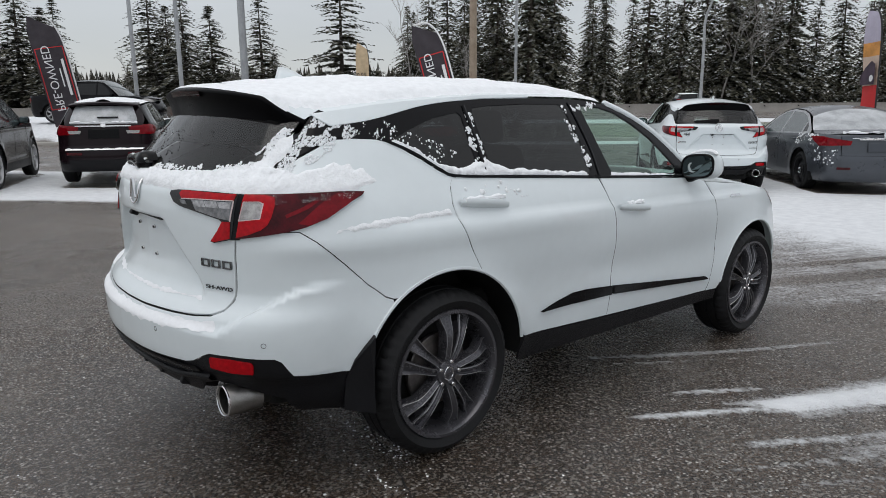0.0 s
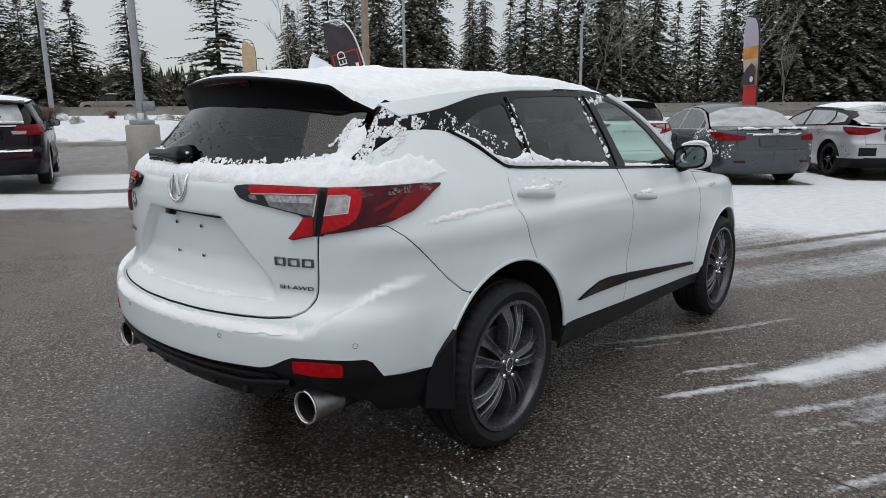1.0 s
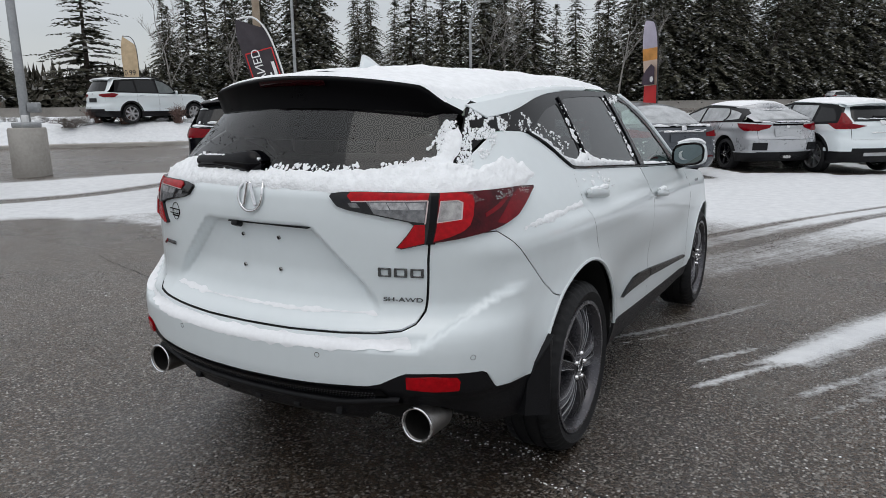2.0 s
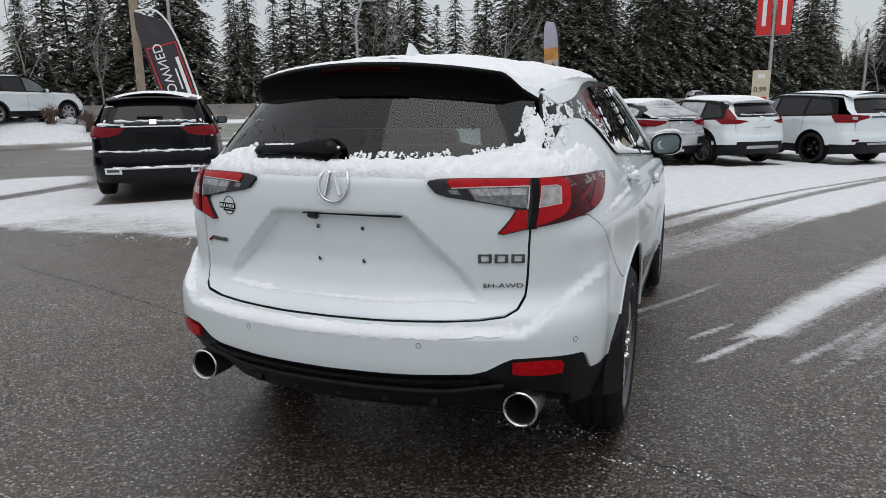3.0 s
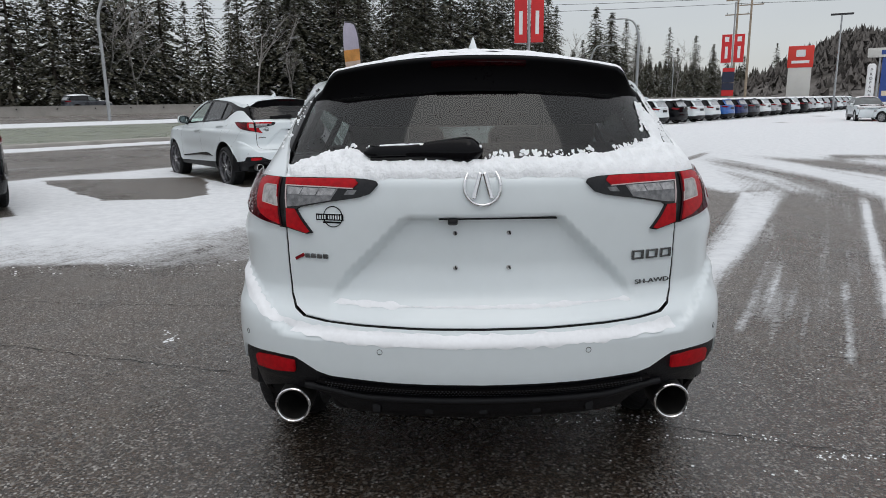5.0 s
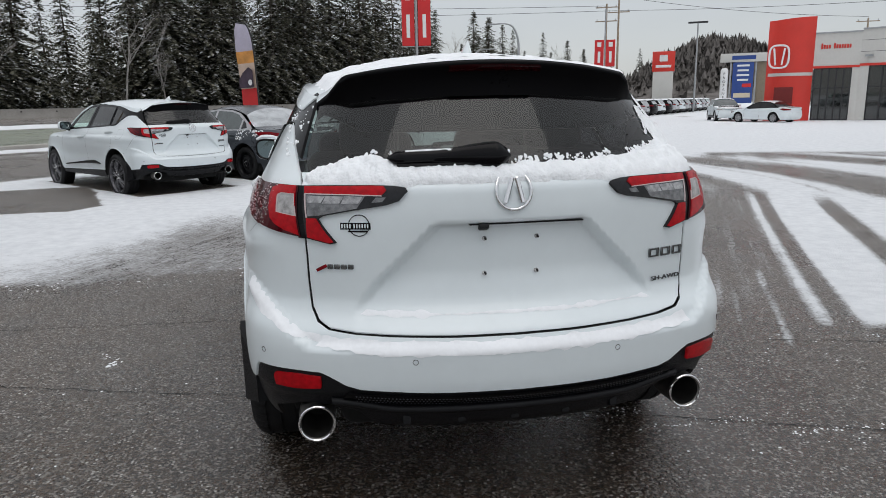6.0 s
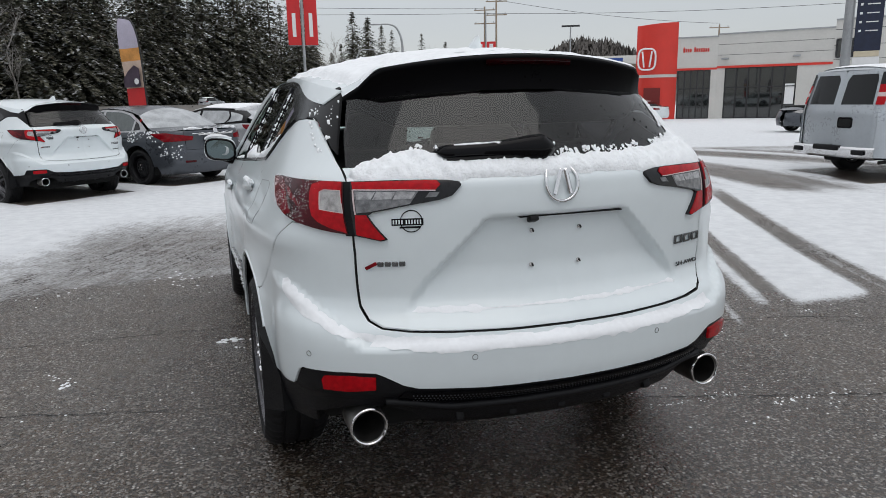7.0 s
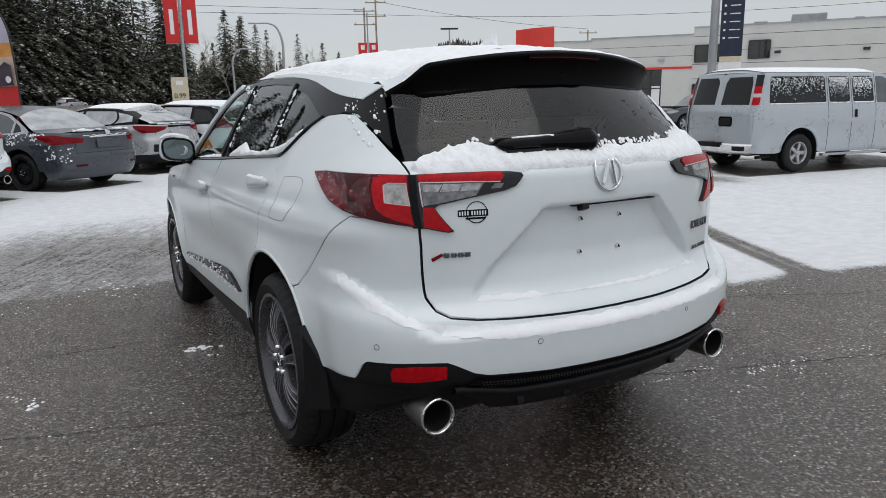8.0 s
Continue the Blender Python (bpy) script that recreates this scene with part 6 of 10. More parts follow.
        for q in (AR, FR):
            rows = [[(sg * x0, q[0] + (q[2] + 0.003) * math.cos(radians(t)), q[1] + (q[2] + 0.003) * math.sin(radians(t))) for t in range(-25, 206, 15)] for x0 in (W - 0.02, W - 0.20, W - 0.40)]
            part("arch_liner", loft("arch_liner", rows), M["rubber"], car)
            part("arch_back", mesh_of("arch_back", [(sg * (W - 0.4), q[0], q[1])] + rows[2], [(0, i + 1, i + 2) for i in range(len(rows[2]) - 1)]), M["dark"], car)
            wheel_parts(car, c["wheel"], (sg * (W - 0.125), q[0], r), sg, r, 0.235, c.get("rim", r * 0.72))
    # lamps and marks on the tail
    for nm, tp, sp, material, off in c["lamps"]:
        poly = tl(tp) + sd(sp)
        both(nm, poly, material, off=off, step=0.04, rim=0.015)
    for nm, x, z, sx, sz, material in c.get("marks", ()):
        p, n = S.at(np.array([S.tail(x, z) if x else 0.0]), np.array([z]), 0.006)
        mt = Matrix.Translation(Vector(p[0])) @ Vector(n[0]).to_track_quat("Z", "Y").to_matrix().to_4x4()
        part(nm, box_mesh(nm, (sx, sz, 0.02), mt, 0.006, 1), material, car)
    if c.get("spoiler"):
        sy, sz, sw, sl = c["spoiler"]
        rows = [[(sw * u, sy + sl + 0.02 + 0.12 * u * u, sz + 0.012 - 0.04 * u * u), (sw * u, sy + 0.02 + 0.14 * u * u, sz - 0.02 - 0.05 * u * u), (sw * u, sy + 0.14 * u * u, sz - 0.035 - 0.05 * u * u), (sw * u, sy + 0.03 + 0.14 * u * u, sz - 0.07 - 0.05 * u * u), (sw * u, sy + sl + 0.12 * u * u, sz - 0.09 - 0.05 * u * u)] for u in np.linspace(-1, 1, 15)]
        part("spoiler", auto_smooth(loft("spoiler", rows), 40), c.get("spoiler_mat", body), car)
    for x, z, rr in c.get("exhausts", ()):
        part("exhaust_tip", tube_mesh("exhaust_tip", [(x, yr + 0.22, z), (x, yr + 0.03, z)], rr, 14), M["steel"], car)
    if c.get("rails"):
        for sg in (1, -1):
            q = np.array([S.raw(np.array([S.side(y, z)]), np.array([z]))[0] for y, z in spline(rail, 3)])
            pts = [(sg * (x - 0.03), y, z + 0.055 - (0.04 if i in (0, len(q) - 1) else 0)) for i, (x, y, z) in enumerate(q)]
            part("roof_rail", tube_mesh("roof_rail", pts, 0.018, 6), M["gloss_black"], car)
    if c.get("snow"):
        between("roof_snow", spline([(y, z + 0.015) for y, z in rail], 5), spline([(y, z + 0.035) for y, z in mid], 5), M["car_snow"])
        between("bonnet_snow", spline([(y, z + 0.012) for y, z in hood[:-1]], 4), spline([(y + 0.12 + 0.1 * i, z + 0.055 - 0.02 * i) for i, (y, z) in enumerate(hood[:-1])], 4), M["car_snow"])
    # lumpy lines of snow across the tail, and clumps on the flanks
    for k_, (x0, x1, z, rr) in enumerate(c.get("snow_lines", ())):
        xs = np.linspace(x0, x1, max(8, int((x1 - x0) / 0.03)))
        j = vnoise(xs * 17 + k_ * 5, 0 * xs + k_) - 0.5
        zz = z + 0.02 * j
        p, _ = S.at(np.array([S.tail(x, z) if abs(x) > 1e-6 else 0.0 for x in xs]), zz, 0.004)
        part("snow_line", tube_mesh("snow_line", p, list(rr * (0.35 + 1.3 * vnoise(xs * 23 + 3 * k_, 0 * xs + 7))), 6), M["car_snow"], car, "line of snow")
    for k_, (y0, y1, z0, z1, cnt) in enumerate(c.get("snow_flecks", ())):
        rd = np.random.RandomState(31 + k_)
        q = np.stack([rd.uniform(y0, y1, cnt), rd.uniform(z0, z1, cnt)], 1)
        q = q[vnoise(q[:, 0] * 9, q[:, 1] * 14) > 0.40]
        ss, rr = np.array([S.side(y, z) for y, z in q]), rd.uniform(0.008, 0.026, len(q))
        for sg in (1, -1):
            a_ = np.linspace(0, 2 * math.pi, 6)[:-1]
            ring, _ = S.at(sg * (ss[:, None] + rr[:, None] * np.cos(a_)), q[:, 1][:, None] + 0.8 * rr[:, None] * np.sin(a_), -0.002)
            tip, _ = S.at(sg * ss, q[:, 1], rr * 0.5)
            vs = np.concatenate([ring, tip[:, None]], 1).reshape(-1, 3)
            part("snow_clump", mesh_of("snow_clump", vs, [(6 * k + i, 6 * k + (i + 1) % 5, 6 * k + 5) for k in range(len(q)) for i in range(5)]), M["car_snow"], car, "snow stuck on the flank")
    if c.get("wiper"):
        x, z = c["wiper"]
        p, n = S.at(np.array([S.tail(t, z) if t else 0.0 for t in (x - 0.22, x - 0.1, x, x + 0.15)]), np.full(4, z), 0.02)
        part("wiper", tube_mesh("wiper", [Vector(q) for q in p], 0.016, 6), M["plastic"], car)
    return car


def suv(W=0.95, yr=-1.05, wb=2.82, front=0.95, H=1.70, r=0.37, belt=(1.12, 1.06), slant=0.34, bulge=0.06, qend=-0.62, **more):
    """Measures common to estate-shaped cars; all heights follow from the belt and the roof."""
    yf = wb + front
    b0, b1 = belt
    ra = H - 0.085
    ap = wb - 0.70  # foot of the windscreen pillar
    c = dict(W=W, yr=yr, yf=yf, wb=wb, H=H, r=r, belt=belt)
    c["back"] = [(0.12, 0.25), (0.30, 0.10), (0.42, 0.02), (0.55, 0.0), (0.68, 0.01), (0.76, bulge), (b0 - 0.02, bulge + 0.02), (b0 + 0.06, bulge + 0.06), (H, bulge + 0.06 + slant), (H + 0.2, bulge + 0.2 + slant)]
    c["hood"] = [(ap + 0.10, b1 + 0.01), (wb + 0.1, b1 - 0.02), (yf - 0.55, b1 - 0.08), (yf - 0.40, b1 - 0.12)]
    bl = lambda y: b1 + (b0 - b1) * (ap - y) / (ap - qend)
    c["belt_line"] = [(y, bl(y)) for y in (ap, ap * 0.7, ap * 0.4, 0.1, qend * 0.5)] + [(qend, bl(qend))]
    c["dlo"] = [(y, bl(y) + 0.003) for y in (ap, ap * 0.7, ap * 0.4, 0.1, qend * 0.5)] + [(qend, bl(qend) + 0.003), (qend + 0.04, b0 + 0.10), (qend + 0.16, ra - 0.10), (qend + 0.34, ra - 0.05)] + [(0.3, ra - 0.015), (1.0, ra), (ap - 0.80, ra - 0.02), (ap - 0.55, ra - 0.08), (ap - 0.25, (ra + b1) / 2 + 0.03)]
    yb, yc = ap - 0.92, ap - 1.82
    d = 0.035
    c["panes"] = [[(yb + d, bl(yb) + 0.03), (ap - 0.13, bl(ap) + 0.03), (ap - 0.30, (ra + b1) / 2), (ap - 0.57, ra - 0.12), (ap - 0.80, ra - 0.055), (yb + d, ra - 0.04)],
                  [(yc + d, bl(yc) + 0.03), (yb - d, bl(yb) + 0.03), (yb - d - 0.01, ra - 0.04), (yc + d, ra - 0.05)],
                  [(qend + 0.14, bl(qend) + 0.06), (yc - d, bl(yc) + 0.04), (yc - d, ra - 0.07), (qend + 0.36, ra - 0.11), (qend + 0.20, b0 + 0.17)]]
    c["glass"] = [M["grey_glass"], M["dark_glass"], M["dark_glass"]]
    c["rail"] = [(qend + 0.02, ra - 0.06), (qend + 0.32, ra - 0.035), (0.3, ra - 0.003), (1.0, ra + 0.012), (ap - 0.85, ra - 0.004), (ap - 0.60, ra - 0.05)]
    c["roof_mid"] = [(yr + bulge + slant * 0.9, H - 0.055), (qend + 0.30, H - 0.02), (0.3, H), (1.0, H), (ap - 0.95, H - 0.02), (ap - 0.75, H - 0.055)]
    gx = 0.70 * W
    c["gate_z"], c["bumper_z"], c["cut"], c["low"] = (0.74, b0 + 0.02), 0.50, 0.44, 0.27
    c["rsur"] = [(0.0, b0 + 0.016), (gx + 0.05, b0 + 0.016), (gx + 0.08, b0 + 0.12), (gx - 0.02, H - 0.10), (0.0, H - 0.07)]
    c["rglass"] = [(0.0, b0 + 0.05), (gx - 0.06, b0 + 0.05), (gx - 0.05, b0 + 0.14), (gx - 0.13, H - 0.16), (0.0, H - 0.15)]
    c["rear_glass"] = M["dark_glass"]
    c["spoiler"] = (yr + bulge + slant * 0.55, H - 0.055, gx - 0.02, 0.30)
    c["seams"] = [[(yb, bl(yb)), (yb + 0.02, 0.85), (yb + 0.02, 0.6), (yb, 0.44)], [(yc - 0.02, bl(yc)), (yc - 0.03, 0.95), (0.30, 0.78)], [(ap + 0.10, b1), (ap + 0.16, 0.8), (ap + 0.12, 0.44)]]
    c["handles"] = [(yc + 0.18, b0 - 0.10), (yb + 0.18, b0 - 0.12)]
    c["mirror"] = (W + 0.06, ap - 0.18, b1 + 0.07)
    c["wheel"] = "alloy"
    c["marks"] = [("plate_panel", 0.0, 0.90, 0.52, 0.16, M["plastic"]), ("badge", 0.0, b0 - 0.04, 0.08, 0.06, M["chrome"])]
    c["exhausts"] = ()
    c.update(more)
    return c


def lamp(x0, x1, y1, z0, z1, tip=0.0, material=None, name="tail_lamp", off=0.012):
    """A tail lamp from x0 on the tail round to y1 on the side."""
    return (name, [(x0, (z0 + z1) / 2 - tip), (x1, z0)], [(y1, z0 + 0.04), (y1 + 0.10, (z0 + z1) / 2 + 0.02), (y1 + 0.02, z1 - 0.01)], material or M["red_lens"], off)


def lamp_poly(tail_pts, side_pts, material, off=0.012, name="tail_lamp"):
    return (name, tail_pts, side_pts, material, off)


black_suv = make_car("suv", "black SUV with snow on its rear window and chrome bumper strip", pose(-7.35, 6.35, 0, 0, 0, 38), suv(
    W=0.98, yr=-1.12, wb=2.82, H=1.65, belt=(1.12, 1.08), paint=M["black_paint"], slant=0.30, wheel="sport", snow=True,
    snow_lines=[(-0.55, 0.62, 1.205, 0.016), (0.40, 0.80, 1.150, 0.016), (-0.80, -0.42, 1.155, 0.020), (-0.80, 0.80, 0.755, 0.018), (-0.62, 0.62, 0.515, 0.010), (-0.70, -0.56, 1.42, 0.012)],
    snow_flecks=[(-0.9, -0.2, 0.95, 1.25, 60)],
    lamps=[lamp_poly([(0.40, 1.10), (0.50, 1.01), (0.66, 0.97)], [(-0.66, 0.97), (-0.50, 1.02), (-0.42, 1.11), (-0.66, 1.13)], M["red_lens"])],
    marks=[("chrome_bar", 0.0, 1.125, 0.92, 0.022, M["chrome"]), ("plate_panel", 0.0, 0.97, 0.50, 0.17, M["gloss_black"]), ("badge", 0.0, 1.19, 0.11, 0.09, M["chrome"]), ("bumper_strip", 0.0, 0.50, 1.05, 0.03, M["chrome"]), 
           ("exhaust_frame", 0.62, 0.46, 0.26, 0.10, M["chrome"]), ("exhaust_frame", -0.62, 0.46, 0.26, 0.10, M["chrome"]), ("exhaust_slot", 0.62, 0.46, 0.20, 0.06, M["soot"]), ("exhaust_slot", -0.62, 0.46, 0.20, 0.06, M["soot"])],
    wiper=(0.0, 1.26)), "parked cars")
brown_suv = make_car("suv", "dark brown SUV with snow over roof and rear window", pose(-12.39, 2.39, 0, 0, 0, 66), suv(
    W=0.93, yr=-1.0, wb=2.75, H=1.68, belt=(1.14, 1.08), paint=M["brown_paint"], slant=0.36, snow=True, rear_glass=M["frost"], snow_lines=[(-0.60, 0.60, 1.215, 0.018), (-0.70, 0.70, 0.715, 0.008)],
    lamps=[lamp_poly([(0.44, 1.13), (0.48, 1.00), (0.64, 0.98)], [(-0.62, 0.98), (-0.40, 1.06), (-0.42, 1.16), (-0.66, 1.17)], M["red_lens"]), lamp_poly([(0.40, 1.06), (0.42, 1.0), (0.62, 1.0), (0.64, 1.055)], [], M["clear_lens"], 0.018, "lamp_block")],
    marks=[("chrome_bar", 0.0, 1.145, 1.0, 0.025, M["chrome"]), ("plate_panel", 0.0, 1.0, 0.55, 0.18, M["gloss_black"]), ("bumper_strip", 0.0, 0.70, 1.4, 0.03, M["chrome"]), ("badge", 0.0, 1.16, 0.09, 0.08, M["chrome"]), ("reflector", 0.55, 0.62, 0.30, 0.05, M["red_deep"]), ("reflector", -0.55, 0.62, 0.30, 0.05, M["red_deep"])],
    wiper=(0.12, 1.30)), "parked cars")
white_suv2 = copy_thing(main_car, pose(-3.42, 10.08, -0.06, 0, 0, 39))
tagged(white_suv2, "white five-door SUV parked tail out in the row", "car", "parked cars")
compact_suv = make_car("suv", "white compact SUV with frosted side windows and upright red lamps", pose(1.95, 15.0, -0.09, 0, 0, 40), suv(
    W=0.92, yr=-0.95, wb=2.66, front=0.90, H=1.57, belt=(1.06, 0.98), paint=M["white"], slant=0.36, wheel="alloy", cladding=True, snow=True, snow_lines=[(-0.5, 0.5, 1.16, 0.012)], glass=[M["grey_glass"], M["frost"], M["dark_glass"]], bumper_z=0.56, cut=0.47,
    lamps=[lamp_poly([(0.36, 1.02), (0.58, 0.96)], [(-0.56, 0.95), (-0.40, 1.03), (-0.34, 1.06), (-0.62, 1.08)], M["red_lens"]), lamp_poly([(0.62, 1.07)], [(-0.68, 1.05), (-0.56, 1.05), (-0.49, 1.28), (-0.53, 1.28)], M["red_lens"], 0.010)],
    marks=[("badge", 0.0, 1.08, 0.12, 0.10, M["chrome"]), ("gate_strip", 0.0, 0.88, 0.5, 0.02, M["chrome"]), ("bumper_strip", 0.0, 0.44, 0.9, 0.07, M["alloy"])], wiper=(0.05, 1.20)), "parked cars")
big_suv = make_car("suv", "white three-row SUV with black wheels and roof rails", pose(4.45, 16.3, -0.12, 0, 0, 40), suv(
    W=0.99, yr=-1.10, wb=2.82, front=1.0, H=1.68, belt=(1.14, 1.06), paint=M["white"], slant=0.26, wheel="dark", rails=True, snow=True, bumper_z=0.54, cut=0.46, glass=[M["grey_glass"], M["dark_glass"], M["dark_glass"]],
    lamps=[lamp_poly([(0.36, 1.13), (0.38, 1.08), (0.62, 1.02), (0.66, 0.98)], [(-0.62, 0.98), (-0.50, 1.10), (-0.48, 1.15), (-0.66, 1.16)], M["red_lens"]), lamp_poly([(0.66, 1.04), (0.76, 1.04), (0.76, 1.11), (0.66, 1.11)], [], M["clear_lens"], 0.018, "lamp_block")],
    marks=[("chrome_bar", 0.0, 1.10, 0.66, 0.03, M["gloss_black"]), ("badge", 0.0, 1.17, 0.11, 0.09, M["chrome"]), ("bumper_strip", 0.0, 0.50, 0.95, 0.05, M["alloy"]), ("reflector", 0.72, 0.58, 0.16, 0.05, M["red_deep"]), ("reflector", -0.72, 0.58, 0.16, 0.05, M["red_deep"])], wiper=(0.05, 1.27)), "parked cars")
mx, my = from_na(27.6, -4.4)
display_suv = make_car("suv", "white SUV displayed on the snowy mound", pose(mx, my, float(lift(mx, my)) - 0.02, 0, 0, -6), suv(
    W=0.99, yr=-1.05, wb=2.82, front=1.0, H=1.80, belt=(1.18, 1.12), paint=M["white"], slant=0.28, wheel="alloy", rails=True, cladding=True, bumper_z=0.56, cut=0.46,
    lamps=[lamp_poly([(0.40, 1.12), (0.42, 1.06), (0.66, 1.0)], [(-0.64, 1.0), (-0.46, 1.12), (-0.66, 1.16)], M["red_lens"])]), "parked cars")


def sedan(W=0.92, yr=-1.10, wb=2.78, front=0.98, H=1.47, r=0.335, **more):
    yf = wb + front
    b0, b1, ra = 0.96, 0.92, H - 0.07
    ap = wb - 0.58
    c = dict(W=W, yr=yr, yf=yf, wb=wb, H=H, r=r, belt=(b0, b1), tumble=0.30)
    c["back"] = [(0.12, 0.22), (0.28, 0.06), (0.42, 0.0), (0.60, 0.0), (0.68, 0.02), (0.80, 0.03), (1.00, 0.04), (1.06, 0.10), (H, 0.6), (H + 0.2, 0.8)]
    c["rb"] = (yr + 0.25, yr + 0.9)
    c["hood"] = [(ap + 0.06, b1 + 0.03), (wb + 0.05, b1 + 0.0), (yf - 0.55, b1 - 0.10), (yf - 0.40, b1 - 0.14)]
    bl = lambda y: b1 + (1.0 - b1) * (ap - y) / (ap + 0.35)
    c["belt_line"] = [(y, bl(y)) for y in (ap, ap * 0.7, ap * 0.4, 0.1, -0.2)] + [(-0.42, 1.005), (-0.60, 1.005), (yr + 0.42, 1.0)]
    c["dlo"] = [(y, bl(y) + 0.003) for y in (ap, ap * 0.7, ap * 0.4, 0.1, -0.15)] + [(-0.22, 1.02), (-0.10, 1.10), (0.10, 1.21), (0.32, ra - 0.08), (0.62, ra - 0.02), (1.10, ra), (ap - 0.80, ra - 0.03), (ap - 0.5, ra - 0.12), (ap - 0.22, 1.10)]
    yb, d = ap - 1.10, 0.03
    c["panes"] = [[(yb + d, bl(yb) + 0.025), (ap - 0.14, bl(ap) + 0.025), (ap - 0.28, 1.08), (ap - 0.55, ra - 0.15), (ap - 0.80, ra - 0.06), (yb + d, ra - 0.035)], [(0.18, bl(0.2) + 0.025), (yb - d, bl(yb) + 0.025), (yb - d, ra - 0.035), (0.62, ra - 0.055), (0.36, ra - 0.11), (0.18, 1.20)],
                  [(-0.05, 1.03), (0.13, 1.01), (0.13, 1.18), (0.02, 1.12)]]
    c["glass"] = [M["grey_glass"], M["grey_glass"], M["dark_glass"]]
    c["rail"] = [(0.10, ra - 0.12), (0.34, ra - 0.055), (0.65, ra - 0.005), (1.10, ra + 0.012), (ap - 0.82, ra - 0.02), (ap - 0.62, ra - 0.06)]
    c["roof_mid"] = [(0.18, H - 0.06), (0.40, H - 0.02), (0.70, H), (1.10, H), (ap - 0.92, H - 0.02), (ap - 0.75, H - 0.05)]
    c["deck"] = dict(glass_rail=[(0.10, ra - 0.12), (-0.08, 1.16), (-0.26, 1.055)], glass_mid=[(0.18, H - 0.06), (-0.14, H - 0.18), (-0.50, 1.07)],
                     lid_rail=[(-0.26, 1.055), (-0.36, 1.015), (-0.55, 1.008), (-0.80, 1.0)], lid_mid=[(-0.50, 1.07), (-0.62, 1.065), (-0.85, 1.062), (yr + 0.05, 1.05)])
    c["gate_z"], c["bumper_z"], c["cut"], c["low"] = (0.66, 1.0), 0.34, 0.36, 0.22
    c["rear_glass"] = M["grey_glass"]
    c["seams"] = [[(yb, bl(yb)), (yb + 0.02, 0.75), (yb, 0.30)], [(0.16, bl(0.2)), (0.10, 0.85), (0.30, 0.68)], [(ap + 0.08, b1), (ap + 0.12, 0.7), (ap + 0.08, 0.30)]]
    c["handles"] = [(0.34, 0.88), (yb + 0.18, 0.85)]
    c["mirror"] = (W + 0.06, ap - 0.16, b1 + 0.09)
    c["wheel"], c["plain_low"] = "alloy", True
    c["marks"] = ()
    c.update(more)
    return c


grey_sedan = make_car("sedan", "dark grey sedan with snow on boot lid and flank", pose(-1.53, 11.76, -0.02, 0, 0, 43), sedan(
    paint=M["grey_paint"], wheel="steel", snow_lines=[(-0.62, 0.62, 1.035, 0.020), (-0.50, 0.50, 0.945, 0.008)], snow_flecks=[(-0.55, 0.25, 0.80, 1.0, 170), (-0.95, -0.55, 0.50, 0.80, 60)], rear_glass=M["frost"], apron=M["grey_paint"], mirror_paint=M["grey_paint"], frame=M["alloy"],
    lamps=[lamp_poly([(0.50, 0.90), (0.52, 0.83)], [(-0.70, 0.81), (-0.45, 0.90), (-0.34, 0.955), (-0.70, 0.965)], M["red_lens"])],
    marks=[("chrome_bar", 0.0, 0.925, 0.84, 0.024, M["chrome"]), ("plate_panel", 0.0, 0.80, 0.56, 0.15, M["grey_paint"]), ("badge", 0.0, 0.985, 0.10, 0.08, M["chrome"]), ("reflector", 0.6, 0.45, 0.2, 0.04, M["red_deep"]), ("reflector", -0.6, 0.45, 0.2, 0.04, M["red_deep"])]), "parked cars")
silver_hatch = make_car("hatchback", "silver five-door hatchback with black vents and rear wing", pose(0.25, 14.2, 0, 0, 0, 40), suv(
    W=0.90, yr=-0.92, wb=2.70, front=0.90, H=1.43, r=0.33, belt=(1.02, 0.93), paint=M["silver_paint"], slant=0.95, qend=-0.45, rb=(-0.75, 0.6), wheel="dark", plain_low=True, snow=True, snow_lines=[(-0.55, 0.55, 1.02, 0.012)], glass=[M["frost"], M["frost"], M["frost"]], rear_glass=M["frost"],
    gate_z=(0.66, 1.0), bumper_z=0.40, cut=0.36, low=0.2,
    lamps=[lamp_poly([(0.36, 0.96), (0.40, 0.90), (0.62, 0.84)], [(-0.58, 0.84), (-0.40, 0.93), (-0.36, 0.99), (-0.62, 0.985)], M["red_lens"])],
    marks=[("plate_panel", 0.0, 0.80, 0.60, 0.16, M["silver_paint"]), ("side_vent", 0.60, 0.52, 0.30, 0.16, M["plastic"]), ("side_vent", -0.60, 0.52, 0.30, 0.16, M["plastic"]), ("lamp_bar", 0.0, 0.965, 0.70, 0.04, M["gloss_black"]), ("badge", 0.0, 0.92, 0.08, 0.06, M["chrome"])],
    spoiler=(-0.35, 1.30, 0.52, 0.30), exhausts=((-0.06, 0.30, 0.03), (0.0, 0.30, 0.035), (0.06, 0.30, 0.03))), "parked cars")
big_black_suv = make_car("suv", "large black SUV with wet paint and silver wheels", pose(-12.6, -0.60, 0, 0, 0, 68), suv(
    W=0.99, yr=-1.15, wb=2.95, front=0.95, H=1.86, r=0.40, belt=(1.24, 1.18), paint=M["black_paint"], slant=0.26, wheel="alloy",
    lamps=[lamp_poly([(0.50, 1.16), (0.52, 1.02), (0.68, 1.0)], [(-0.70, 1.0), (-0.50, 1.08), (-0.70, 1.18)], M["red_lens"])]), "parked cars")


